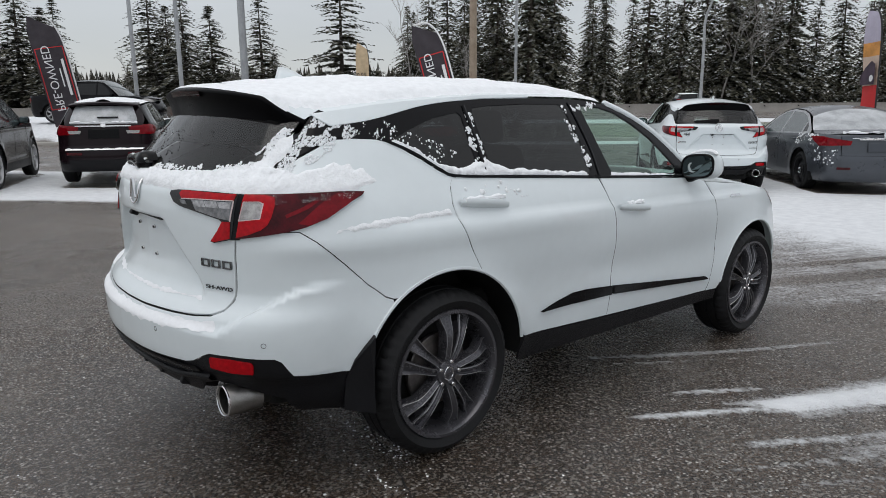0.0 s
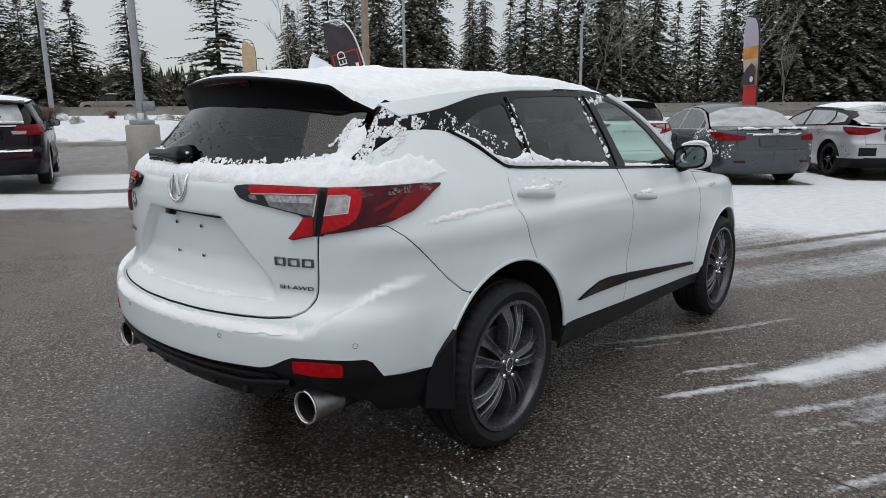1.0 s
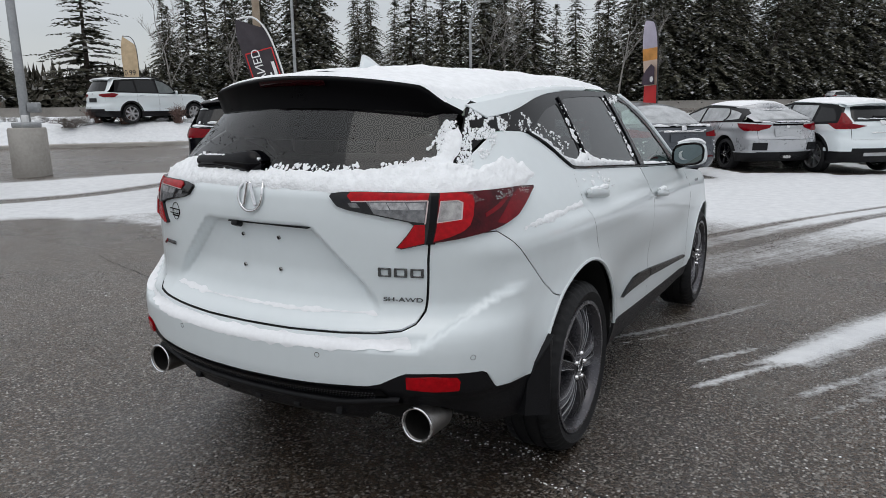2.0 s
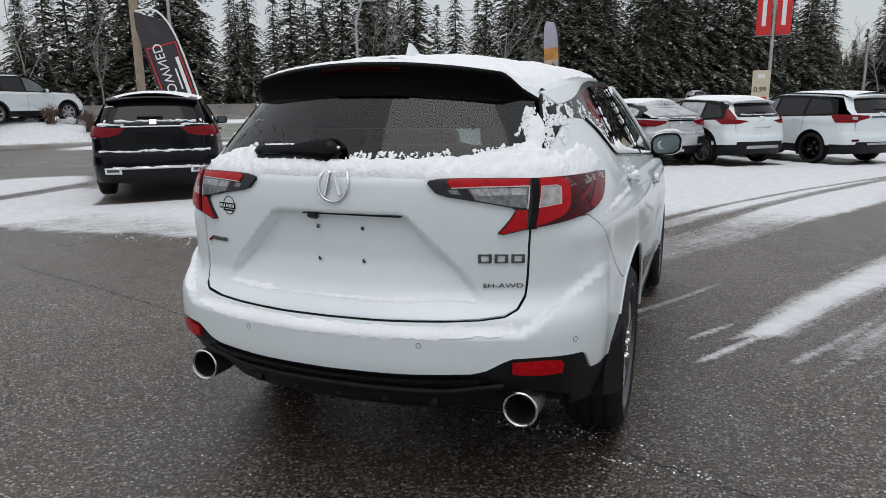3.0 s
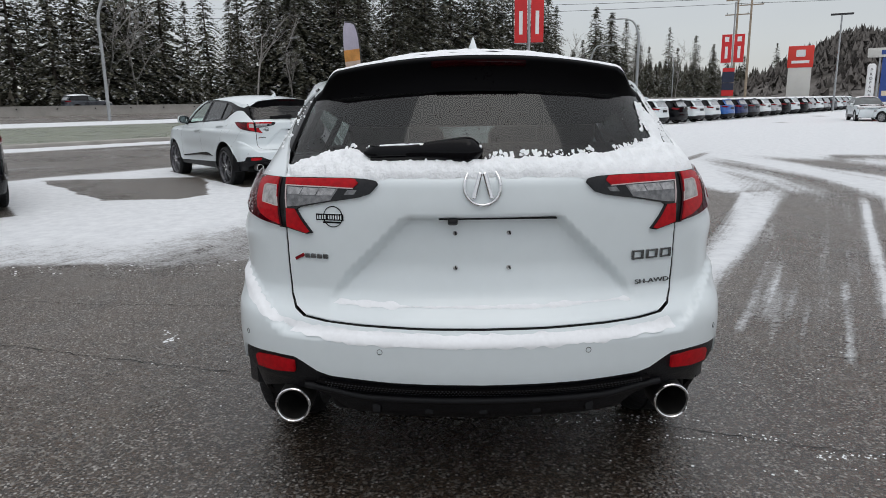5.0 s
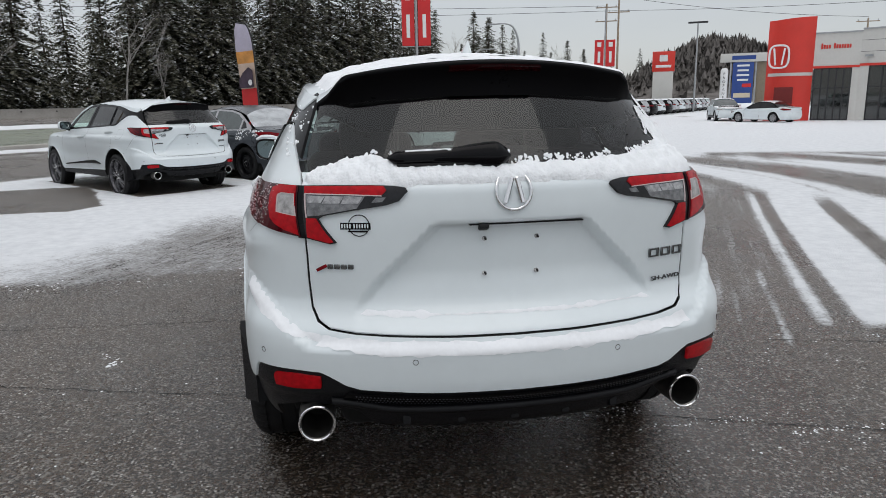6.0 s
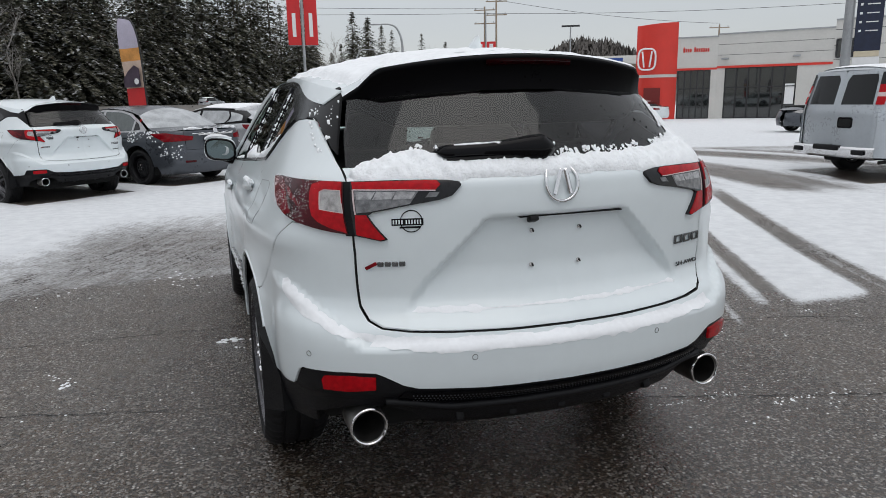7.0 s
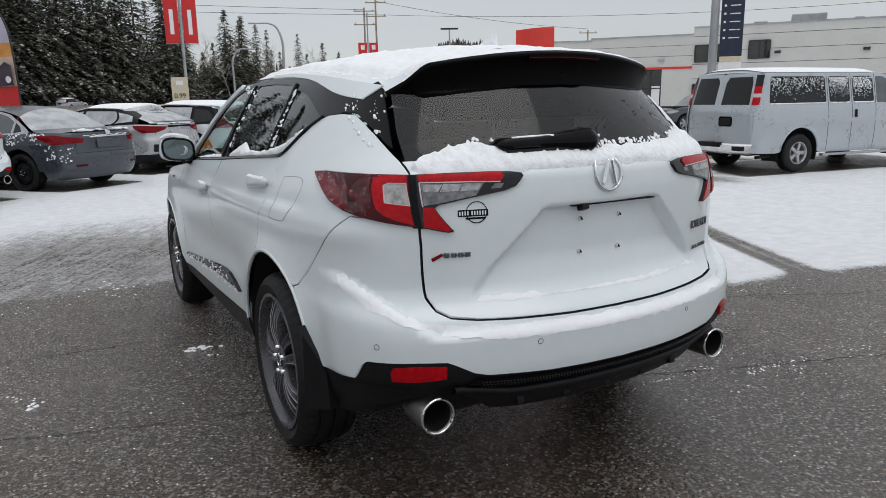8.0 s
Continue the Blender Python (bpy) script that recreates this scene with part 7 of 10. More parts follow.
class VanSkin:
    """One flank or the tail of a box-shaped van: flank charts are (y, z), tail charts (x, z)."""
    section = table([(0.30, 0.955), (0.45, 0.985), (0.70, 1.0), (1.10, 1.0), (1.25, 0.985), (1.40, 0.955), (1.70, 0.895), (1.90, 0.855), (2.0, 0.82)], 0.02)
    lean = table([(0.30, 0.0), (0.60, 0.0), (1.20, 0.015), (1.36, 0.05), (1.95, 0.20), (2.1, 0.26)], 0.03)

    def __init__(self, kind):
        self.kind = kind

    def skin(self, s, z):
        if self.kind:
            x = np.interp(z, *self.section) - 0.10 * smooth(-0.90, -1.20, s) ** 2 + 0.012 * np.exp(-((np.hypot(s, z - 0.40) - 0.50) / 0.05) ** 2) + 0.010 * np.exp(-((z - 1.02) / 0.03) ** 2)
            return np.stack([self.kind * x, s + np.interp(z, *self.lean) * smooth(-0.4, -1.15, s), z], -1)
        return np.stack([s, -1.22 + 0.10 * (np.abs(s) / 0.9) ** 4 + np.interp(z, *self.lean), z], -1)

    def at(self, s, z, off=0.0):
        s, z, e = np.asarray(s, float), np.asarray(z, float), 0.004
        n = np.cross(self.skin(s + e, z) - self.skin(s - e, z), self.skin(s, z + e) - self.skin(s, z - e))
        n = n / np.linalg.norm(n, axis=-1, keepdims=True) * (-1 if self.kind < 0 else 1)
        return self.skin(s, z) + n * np.asarray(off)[..., None], n


def rounded(x0, z0, x1, z1, r, lean=0.0):
    return [(x + lean * (z - z0), z) for x, z in [(x0 + r, z0), (x1 - r, z0), (x1, z0 + r), (x1, z1 - r), (x1 - r, z1), (x0 + r, z1), (x0, z1 - r), (x0, z0 + r)]]


def passenger_van(m):
    v = thing("passenger_van", m, "pale silver passenger van with dark frosted windows", "van", "parked cars")
    paint_, dark = M["van_paint"], M["dark_glass"]
    for sg in (1, -1):
        S = VanSkin(sg)

        def pc(nm, poly, material, parent=v, label="", **kw):
            return part(nm, patch(nm, S, poly, **kw), material, parent, label)
        wins = [rounded(-0.86, 1.36, 0.68, 1.90, 0.05), rounded(0.76, 1.36, 1.34, 1.90, 0.05), rounded(1.42, 1.36, 2.02, 1.90, 0.05)]
        hull = [(-1.16, 0.42), (-0.60, 0.40)] + arc(0, 0.40, 0.50, 178, 2, 18) + [(0.60, 0.38), (2.80, 0.36)] + arc(3.43, 0.40, 0.50, 178, 2, 18) + [(4.1, 0.42), (4.25, 0.60), (4.2, 0.98), (3.6, 1.10), (3.05, 1.18), (2.45, 1.90), (2.2, 1.97), (-1.14, 1.97)]
        pc("side_panel", hull, paint_, step=0.06, holes=wins, rim=0.02)
        for k, w in enumerate(wins):
            pane = pc("side_window", shrink(w, 0.002), dark, step=0.08, off=-0.006, rim=0)
            x0, x1 = min(p[0] for p in w), max(p[0] for p in w)
            pc("window_seal", rounded(x0 + 0.002, 1.362, x1 - 0.002, 1.898, 0.05), M["rubber"], pane, step=0.06, off=-0.004, rim=0, holes=[rounded(x0 + 0.02, 1.38, x1 - 0.02, 1.88, 0.04)])
            rd = np.random.RandomState(70 + k)
            q = np.stack([rd.uniform(x0 + 0.03, x1 - 0.03, 520), 1.88 - np.abs(rd.normal(0, 0.15, 520))], 1)
            q = q[(q[:, 1] > 1.40)]
            r = rd.uniform(0.005, 0.014, len(q))
            c, _ = S.at(q[:, 0], q[:, 1], 0.004)
            t1, _ = S.at(q[:, 0] + r, q[:, 1] - r * 0.6, -0.003)
            t2, _ = S.at(q[:, 0] - r, q[:, 1] - r * 0.6, -0.003)
            t3, _ = S.at(q[:, 0], q[:, 1] + r, -0.003)
            n = len(q)
            part("frost", mesh_of("frost", np.concatenate([c, t1, t2, t3]), [f for i in range(n) for f in ((i, n + i, 2 * n + i), (i, 2 * n + i, 3 * n + i), (i, 3 * n + i, n + i))]), M["snow"], pane, "snow stuck on the glass")
            c, _ = S.at(np.linspace(x0 + 0.03, x1 - 0.03, 14), np.full(14, 1.372), 0.0)
            part("sill_snow", tube_mesh("sill_snow", c, [0.008 + 0.007 * rd.rand() for _ in range(14)], 5), M["snow"], pane)
        pc("front_window", [(2.10, 1.36), (2.78, 1.34), (2.42, 1.84), (2.30, 1.89), (2.10, 1.89)], M["grey_glass"], off=0.003, rim=0, step=0.08)
        for pts in ([(0.72, 1.95), (0.72, 1.2), (0.74, 0.42)], [(1.38, 1.95), (1.38, 1.2), (1.38, 0.40)], [(2.06, 1.95), (2.06, 1.2), (2.06, 0.40)]):
            q = np.array(spline(pts, 6))
            p, _ = S.at(q[:, 0], q[:, 1], 0.0)
            part("door_seam", tube_mesh("door_seam", p, 0.005, 4), M["dark"], v)
        p, _ = S.at(np.array([1.48, 1.48]), np.array([1.06, 1.22]), 0.012)
        part("door_handle", tube_mesh("door_handle", p, 0.025, 8), M["plastic"], v, "black door handle")
        q = np.array(arc(0, 0.40, 0.505, 176, 4, 20))
        p, _ = S.at(q[:, 0], q[:, 1], -0.004)
        part("arch_lip", tube_mesh("arch_lip", p, 0.018, 6), paint_, v)
        for cy in (0.0, 3.43):
            rows = [[(sg * x0, cy + 0.51 * math.cos(radians(t)), 0.40 + 0.51 * math.sin(radians(t))) for t in range(-20, 201, 10)] for x0 in (0.97, 0.75, 0.55)]
            part("arch_liner", loft("arch_liner", rows), M["dark"], v)
            part("arch_back", mesh_of("arch_back", [(sg * 0.55, cy, 0.40)] + rows[2], [(0, i + 1, i + 2) for i in range(len(rows[2]) - 1)]), M["dark"], v)
            wheel_parts(v, "van", (sg * 0.875, cy, 0.385), sg, 0.385, 0.245, 0.22)
        part("running_board", box_mesh("running_board", (0.10, 2.3, 0.05), pose(sg * 1.0, 1.75, 0.33), 0.015), M["alloy"], v)
        # lamp wrapped round the corner, with dark glass above it
        corner = [[(sg * (0.855 - 0.055 * smooth(1.36, 1.95, z) + dx), -1.135 + 0.30 * (z - 1.30) * 0.9 + dy, z) for dx, dy in ((-0.03, -0.016), (0.02, -0.012), (0.06, 0.02), (0.075, 0.07))] for z in np.linspace(1.36, 1.93, 9)]
        lm = part("tail_lamp", loft("tail_lamp", corner[:3]), M["red_bright"], v, "upright red and clear tail lamp")
        part("lamp_band", loft("lamp_band", corner[2:4]), M["lens_trim"], lm, "clear reversing lamp")
        part("lamp_top", loft("lamp_top", corner[3:6]), M["red_bright"], lm)
        part("corner_glass", loft("corner_glass", corner[5:]), dark, v, "dark glass above the lamp")
        low = [[(sg * (0.93 + dx), -1.155 + dy + float(np.interp(z, *VanSkin.lean)), z) for dx, dy in ((-0.10, -0.02), (-0.04, 0.0), (-0.005, 0.04), (0.0, 0.09))] for z in (0.42, 0.8, 1.1, 1.25, 1.36)]
        part("corner_panel", loft("corner_panel", low), paint_, v)
    T = VanSkin(0)
    doors = [rounded(-0.84, 0.60, -0.004, 1.98, 0.04), rounded(0.004, 0.60, 0.84, 1.98, 0.04)]
    for k, d in enumerate(doors):
        s0 = -0.42 if k == 0 else 0.42
        w = [(s0 - 0.34, 1.36), (s0 + 0.34, 1.36), (s0 + 0.335 - 0.03 * k, 1.80), (s0 + 0.27, 1.90), (s0 - 0.27, 1.90), (s0 - 0.335 + 0.03 * (1 - k), 1.80)]
        dr = part("rear_door", patch("rear_door", T, d, step=0.06, holes=[w], rim=0.02), paint_, v)
        part("rear_window", patch("rear_window", T, shrink(w, 0.002), step=0.08, off=-0.008, rim=0), dark, dr, "dark rear window")
    pl = part("plate_recess", patch("plate_recess", T, rounded(0.10, 0.93, 0.44, 1.13, 0.03), step=0.05, off=0.006, rim=0.02), M["gloss_black"], v, "black plate frame")
    part("plate_frame", patch("plate_frame", T, rounded(0.13, 0.96, 0.41, 1.10, 0.02), step=0.05, off=0.010, rim=0.004), M["dark"], pl)
    bar = [[(x, -1.30 + 0.10 * (abs(x) / 0.95) ** 4 + dy, z) for dy, z in ((0.10, 0.60), (0.0, 0.60), (-0.03, 0.57), (-0.03, 0.43), (0.0, 0.40), (0.10, 0.40))] for x in np.linspace(-0.98, 0.98, 25)]
    bp = part("bumper_bar", auto_smooth(loft("bumper_bar", bar), 30), M["chrome"], v, "chrome step bumper")
    part("bumper_step", box_mesh("bumper_step", (0.62, 0.10, 0.10), pose(0.0, -1.30, 0.57), 0.02), M["plastic"], bp)
    for x in (-0.72, 0.72):
        part("bumper_pad", box_mesh("bumper_pad", (0.26, 0.04, 0.09), pose(x, -1.305, 0.51), 0.015), M["plastic"], bp)
    roof = [[(u * (0.835 - 0.02 * smooth(-0.6, -1.0, y)), y + (0.10 * u ** 4 if y < -0.9 else 0), 1.965 + 0.115 * (1 - abs(u) ** 3) * k) for u in np.linspace(-1, 1, 17)] for y, k in ((-1.02, 0.15), (-0.97, 0.55), (-0.85, 0.85), (-0.5, 1.0), (0.5, 1.05), (1.5, 1.0), (2.1, 0.9), (2.35, 0.5))]
    part("roof", loft("roof", roof), paint_, v)
    part("roof_snow", loft("roof_snow", [[(x * 0.97, y, z + 0.018) for x, y, z in r] for r in roof[1:-1]]), M["snow"], v)
    part("windscreen", loft("windscreen", [[(u * a, y + 0.12 * u * u * -1, z) for u in np.linspace(-1, 1, 9)] for a, y, z in ((0.80, 2.40, 1.96), (0.88, 2.75, 1.60), (0.95, 3.12, 1.20))]), M["grey_glass"], v)
    part("bonnet", loft("bonnet", [[(u * a, y - 0.10 * u * u, z) for u in np.linspace(-1, 1, 9)] for a, y, z in ((0.97, 3.10, 1.20), (0.97, 3.7, 1.12), (0.95, 4.25, 1.0), (0.95, 4.33, 0.6), (0.95, 4.33, 0.4))]), paint_, v)
    part("inner_tub", box_mesh("inner_tub", (1.55, 4.9, 0.85), pose(0, 1.5, 0.80), 0.05), M["dark"], v)
    part("underbody", box_mesh("underbody", (1.60, 5.2, 0.12), pose(0, 1.5, 0.42), 0.04), M["dark"], v)
    part("exhaust_pipe", tube_mesh("exhaust_pipe", [(0.75, -0.4, 0.34), (0.80, -0.9, 0.32)], 0.035, 10), M["soot"], v)
    return v


van = passenger_van(pose(10.66, 6.36, -0.03, 0, 0, -97))
van.scale = (0.96, 0.96, 0.93)
dark_minivan = make_car("minivan", "dark minivan parked beside the dealership", pose(25.6, 18.9, float(lift(25.6, 18.9)), 0, 0, 75), suv(W=0.98, yr=-1.1, wb=3.0, H=1.74, belt=(1.12, 1.05), paint=M["grey_paint"], wheel="alloy", step=0.12, lamps=[lamp(0.5, 0.66, -0.6, 0.95, 1.15)]), "parked cars")

# far row along the side of the lot: pieces of one build each in several paints
far_paints = ["white", "black_paint", "white", "white", "blue_paint", "navy_paint", "grey_paint", "white", "silver_paint", "black_paint", "white", "black_paint", "silver_paint", "white", "silver_paint", "grey_paint", "white", "silver_paint", "white"]
built = {}
for i, pn in enumerate(far_paints):
    t = i / (len(far_paints) - 1)
    x, y = 13.4 + 37 * t, 43.0 + 43 * t
    m = pose(x, y, float(lift(x, y)), 0, 0, 44)
    if pn not in built:
        built[pn] = make_car("suv", "%s SUV under a cap of snow in the far row" % {"black_paint": "black", "white": "white", "blue_paint": "bright blue", "navy_paint": "navy blue", "grey_paint": "dark grey", "silver_paint": "silver"}[pn], m,
                             suv(W=0.93, wb=2.7, H=1.66, paint=M[pn], step=0.16, snow=True, rear_glass=M["frost"], lamps=[lamp(0.5, 0.66, -0.6, 0.95, 1.12)]), "cars in the far row")
    else:
        copy_thing(built[pn], m)
make_car("sedan", "white sedan parked before the red tower", pose(29.6, 39.6, -0.33, 0, 0, 18), sedan(paint=M["white"], apron=M["white"], step=0.14, glass=[M["dark_glass"]] * 3, rear_glass=M["dark_glass"], lamps=[lamp_poly([(0.5, 0.9), (0.52, 0.83)], [(-0.7, 0.82), (-0.4, 0.93), (-0.7, 0.96)], M["red_lens"])]), "cars by the dealership")
white_far = copy_thing(built["white"], pose(29.9, 47.6, -0.34, 0, 0, 160))
tagged(white_far, "white car parked by the fuel station sign", "car", "cars by the dealership")


def pickup(m, paint_, label):
    t = make_car("pickup_truck", label, m, suv(W=0.98, yr=-1.2, wb=3.6, front=1.0, H=1.88, r=0.40, belt=(1.20, 1.16), paint=paint_, step=0.14, category="pickup", qend=0.95, slant=2.0, rb=(-0.9, 1.2), rsur=None, rglass=None, spoiler=None, cut=0.5,
        back=[(0.12, 0.2), (0.4, 0.02), (0.6, 0), (1.15, 0.02), (1.2, 0.05), (2.1, 0.4)], gate_z=(0.7, 1.19), lamps=[lamp(0.72, 0.80, -1.0, 0.85, 1.12)],
        belt_line=[(2.9, 1.16), (2.0, 1.17), (0.95, 1.19), (0.0, 1.20), (-0.9, 1.20)], panes=[[(2.05, 1.21), (2.70, 1.20), (2.45, 1.52), (2.20, 1.70), (2.05, 1.72)], [(1.12, 1.22), (1.98, 1.21), (1.98, 1.72), (1.15, 1.71)]], glass=[M["dark_glass"], M["dark_glass"]],
        dlo=[(2.9, 1.165), (2.0, 1.175), (0.98, 1.195), (1.0, 1.45), (1.05, 1.74), (1.5, 1.79), (2.0, 1.79), (2.3, 1.74), (2.6, 1.5)], rail=[(1.0, 1.76), (1.2, 1.80), (1.5, 1.81), (1.8, 1.81), (2.1, 1.80), (2.3, 1.75)], roof_mid=[(0.98, 1.85), (1.2, 1.88), (1.5, 1.89), (1.8, 1.89), (2.05, 1.87), (2.2, 1.84)],
        marks=()))
    part("cab_back", box_mesh("cab_back", (1.55, 0.06, 0.66), pose(0, 1.0, 1.50), 0.02), M["dark_glass"], t)
    return t


tx, ty = from_na(66, -19)
pickup(pose(tx, ty, float(lift(tx, ty)) + 0.10, 0, 0, 139), M["tan_paint"], "tan pickup truck on the highway behind the barrier")
tx, ty = from_na(70, 24)
o = copy_thing(built["grey_paint"], pose(tx, ty, float(lift(tx, ty)) + 0.12, 0, 0, -41))
tagged(o, "dark grey estate car on the highway", "car", "cars on the highway")
tx, ty = from_na(70, 78)
o = copy_thing(built["silver_paint"], pose(tx, ty, float(lift(tx, ty)) + 0.12, 0, 0, -41))
tagged(o, "silver estate car on the highway", "car", "cars on the highway")
tx, ty = from_na(28.5, -17.5)
pickup(pose(tx, ty, float(lift(tx, ty)), 0, 0, -40), M["black_paint"], "black pickup truck beyond the planted bed")


# ---- trees ----
def needle_material(name, dark, light, snowy):
    m = bpy.data.materials.new(name)
    m.use_nodes = True
    n, l = m.node_tree.nodes, m.node_tree.links
    b = n["Principled BSDF"]
    geo, oi = n.new("ShaderNodeNewGeometry"), n.new("ShaderNodeObjectInfo")
    rp = n.new("ShaderNodeMix")
    rp.data_type = "RGBA"
    rp.inputs[6].default_value, rp.inputs[7].default_value = (*dark, 1), (*light, 1)
    l.new(geo.outputs["Random Per Island"], rp.inputs[0])
    t = n.new("ShaderNodeTexNoise")
    t.inputs["Scale"].default_value = 1.3
    l.new(geo.outputs["Position"], t.inputs["Vector"])
    ad = n.new("ShaderNodeMath")
    ad.operation = "MULTIPLY"
    l.new(t.outputs[0], ad.inputs[0])
    l.new(geo.outputs["Random Per Island"], ad.inputs[1])
    th = n.new("ShaderNodeMapRange")
    th.inputs[1].default_value, th.inputs[2].default_value, th.inputs[3].default_value, th.inputs[4].default_value = 0.36, 0.52, 0, snowy
    l.new(ad.outputs[0], th.inputs[0])
    sm = n.new("ShaderNodeMix")
    sm.data_type = "RGBA"
    sm.inputs[7].default_value = (0.62, 0.64, 0.67, 1)
    l.new(rp.outputs[2], sm.inputs[6])
    l.new(th.outputs[0], sm.inputs[0])
    l.new(sm.outputs[2], b.inputs["Base Color"])
    b.inputs["Roughness"].default_value = 0.9
    b.inputs["Specular IOR Level"].default_value = 0.15
    return m


M["needles"] = needle_material("spruce_needles", (0.044, 0.046, 0.033), (0.185, 0.176, 0.132), 0.66)
M["needles_dull"] = needle_material("grey_needles", (0.035, 0.033, 0.026), (0.115, 0.105, 0.085), 0.25)
M["twigs"] = mat("bare_twigs", (0.10, 0.085, 0.075), 0.9, second=(0.20, 0.18, 0.165), vscale=1.0)
M["birch"] = mat("pale_bark", (0.26, 0.245, 0.23), 0.85, second=(0.42, 0.40, 0.38), vscale=3)


def spruce(height, spread_r, seed, bare=0.06, levels=54, droop=0.35, gap=0.0):
    """Trunk and crown meshes: whorls of hanging boughs, each a spray of small tufts."""
    rnd = random.Random(seed)
    vs, fs = [], []

    def tuft(p, d, size, up):
        side = Vector((-d.y, d.x, 0)).normalized() * size * rnd.uniform(0.34, 0.60)
        tip = p + d * size + Vector((0, 0, -size * rnd.uniform(0.15, 0.7)))
        mid = p + d * size * 0.45
        k = len(vs)
        sag = Vector((0, 0, -size * 0.35))
        vs.extend([p, mid + side + sag * rnd.uniform(0.3, 1.2), tip, mid - side + sag * rnd.uniform(0.3, 1.2)])
        fs.append((k, k + 1, k + 2))
        fs.append((k, k + 2, k + 3))

    lean = Vector((rnd.uniform(-0.012, 0.012), rnd.uniform(-0.012, 0.012), 0))
    for i in range(levels):
        f = (i + rnd.uniform(-0.3, 0.3)) / levels
        f = min(max(f, 0), 1)
        z = height * (bare + (1 - bare) * f)
        reach = spread_r * (1 - f) ** 0.72 * rnd.uniform(0.72, 1.1) + 0.15
        if f < 0.1:
            reach *= 0.6 + 4 * f
        for b in range(int(5 + 4 * (1 - f))):
            if rnd.random() < gap:
                continue
            w = rnd.uniform(0, 2 * math.pi)
            ln = reach * rnd.uniform(0.55, 1.15)
            steps = max(3, int(ln / 0.30))
            d = Vector((math.cos(w), math.sin(w), 0))
            for s in range(steps + 1):
                t = s / steps
                if t < 0.12 and f < 0.85:
                    continue
                p = Vector((0, 0, z)) + lean * z + d * ln * t + Vector((0, 0, ln * (0.18 * t - droop * 1.6 * t * t + 0.22 * max(0, t - 0.75))))
                sz = (0.34 + 0.30 * (1 - t)) * (0.6 + 0.5 * (1 - f))
                for q in (-1, 1):
                    turn = w + q * rnd.uniform(0.35, 1.15)
                    tuft(p + Vector((rnd.uniform(-0.08, 0.08), rnd.uniform(-0.08, 0.08), rnd.uniform(-0.08, 0.05))), Vector((math.cos(turn), math.sin(turn), 0)), sz * rnd.uniform(0.7, 1.25), 0)
    crown = mesh_of("crown", vs, fs, smooth_shade=False)
    trunk = tube_mesh("trunk", [(0, 0, -0.6), (0, 0, height * 0.3), lean * height * 0.7 + Vector((0, 0, height * 0.7)), lean * height + Vector((0, 0, height))], [0.26 * height / 18, 0.19 * height / 18, 0.09, 0.015], 7)
    return trunk, crown


def bare_tree(height, seed, fine=3):
    rnd = random.Random(seed)
    pieces = []

    def grow(p, d, ln, r, depth):
        pts, q, dd = [p], p, d
        for _ in range(4):
            dd = (dd + Vector((rnd.gauss(0, 0.10), rnd.gauss(0, 0.10), rnd.gauss(0.03, 0.05)))).normalized()
            q = q + dd * ln / 4
            pts.append(q)
        pieces.append(tube(pts, [r, r * 0.85, r * 0.7, r * 0.55, r * 0.4], 4, cap=False))
        if depth:
            for k in range(5 if depth > 1 else 6):
                t = rnd.uniform(0.3, 1.0)
                o = pts[0].lerp(pts[-1], t)
                w = rnd.uniform(0, 2 * math.pi)
                nd = (dd * 0.9 + Vector((math.cos(w), math.sin(w), 0.25)) * 0.75).normalized()
                grow(o, nd, ln * rnd.uniform(0.4, 0.62), max(r * 0.45, 0.008), depth - 1)
    grow(Vector((0, 0, -0.3)), Vector((0, 0, 1)), height * 0.72, 0.012 * height, fine)
    vs, fs = [], []
    for v, f in pieces:
        k = len(vs)
        vs += v
        fs += [tuple(i + k for i in g) for g in f]
    return mesh_of("crown", vs, fs)


SPRUCES = [spruce(19, 4.4, 1), spruce(21, 4.8, 2, droop=0.42), spruce(17, 4.0, 3), spruce(22, 4.2, 4, gap=0.12), spruce(13, 3.2, 5), spruce(19, 4.9, 6, bare=0.10, levels=34, gap=0.15, droop=0.22)]
BARES = [bare_tree(13, 11), bare_tree(10, 12), bare_tree(15, 13)]


def plant(kind, i, x, y, z, turn, scale, label="", group="", squeeze=1.0):
    t = thing("spruce_tree" if kind == "spruce" else "bare_tree", pose(x, y, z, 0, 0, turn), label, "tree", group)
    t.scale = (scale * squeeze, scale * squeeze, scale)
    if kind == "spruce":
        tr, cr = SPRUCES[i]
        part("trunk", tr, M["trunk"], t)
        part("crown", cr, M["needles"], t)
    else:
        part("crown", BARES[i], M["birch"], t)
    return t


rnd = random.Random(42)
SP_LABEL = "tall dark spruce dusted with snow beside the highway"
a = -6.0
while a < 118:
    # the wall of trees across the highway, two or three deep
    for row, n0 in enumerate((90, 100)):
        aa_ = a + rnd.uniform(-1.2, 1.2) + row * 1.3
        n1 = n0 + rnd.uniform(-2, 2)
        x, y = from_na(n1, aa_)
        i = rnd.choice((0, 1, 2, 3, 0, 1, 3))
        hh = (1.02 + 0.16 * math.sin(aa_ * 0.21) + rnd.uniform(-0.16, 0.16)) * (0.99 if aa_ < 42 else 0.98 if aa_ < 62 else 1.30)
        plant("spruce", i, x, y, float(lift(x, y)) - 0.2, rnd.uniform(0, 360), hh, SP_LABEL, "spruces along the highway")
    a += rnd.uniform(3.4, 4.8) if a < 42 else rnd.uniform(4.4, 6.2) if a < 70 else rnd.uniform(3.6, 5.4)
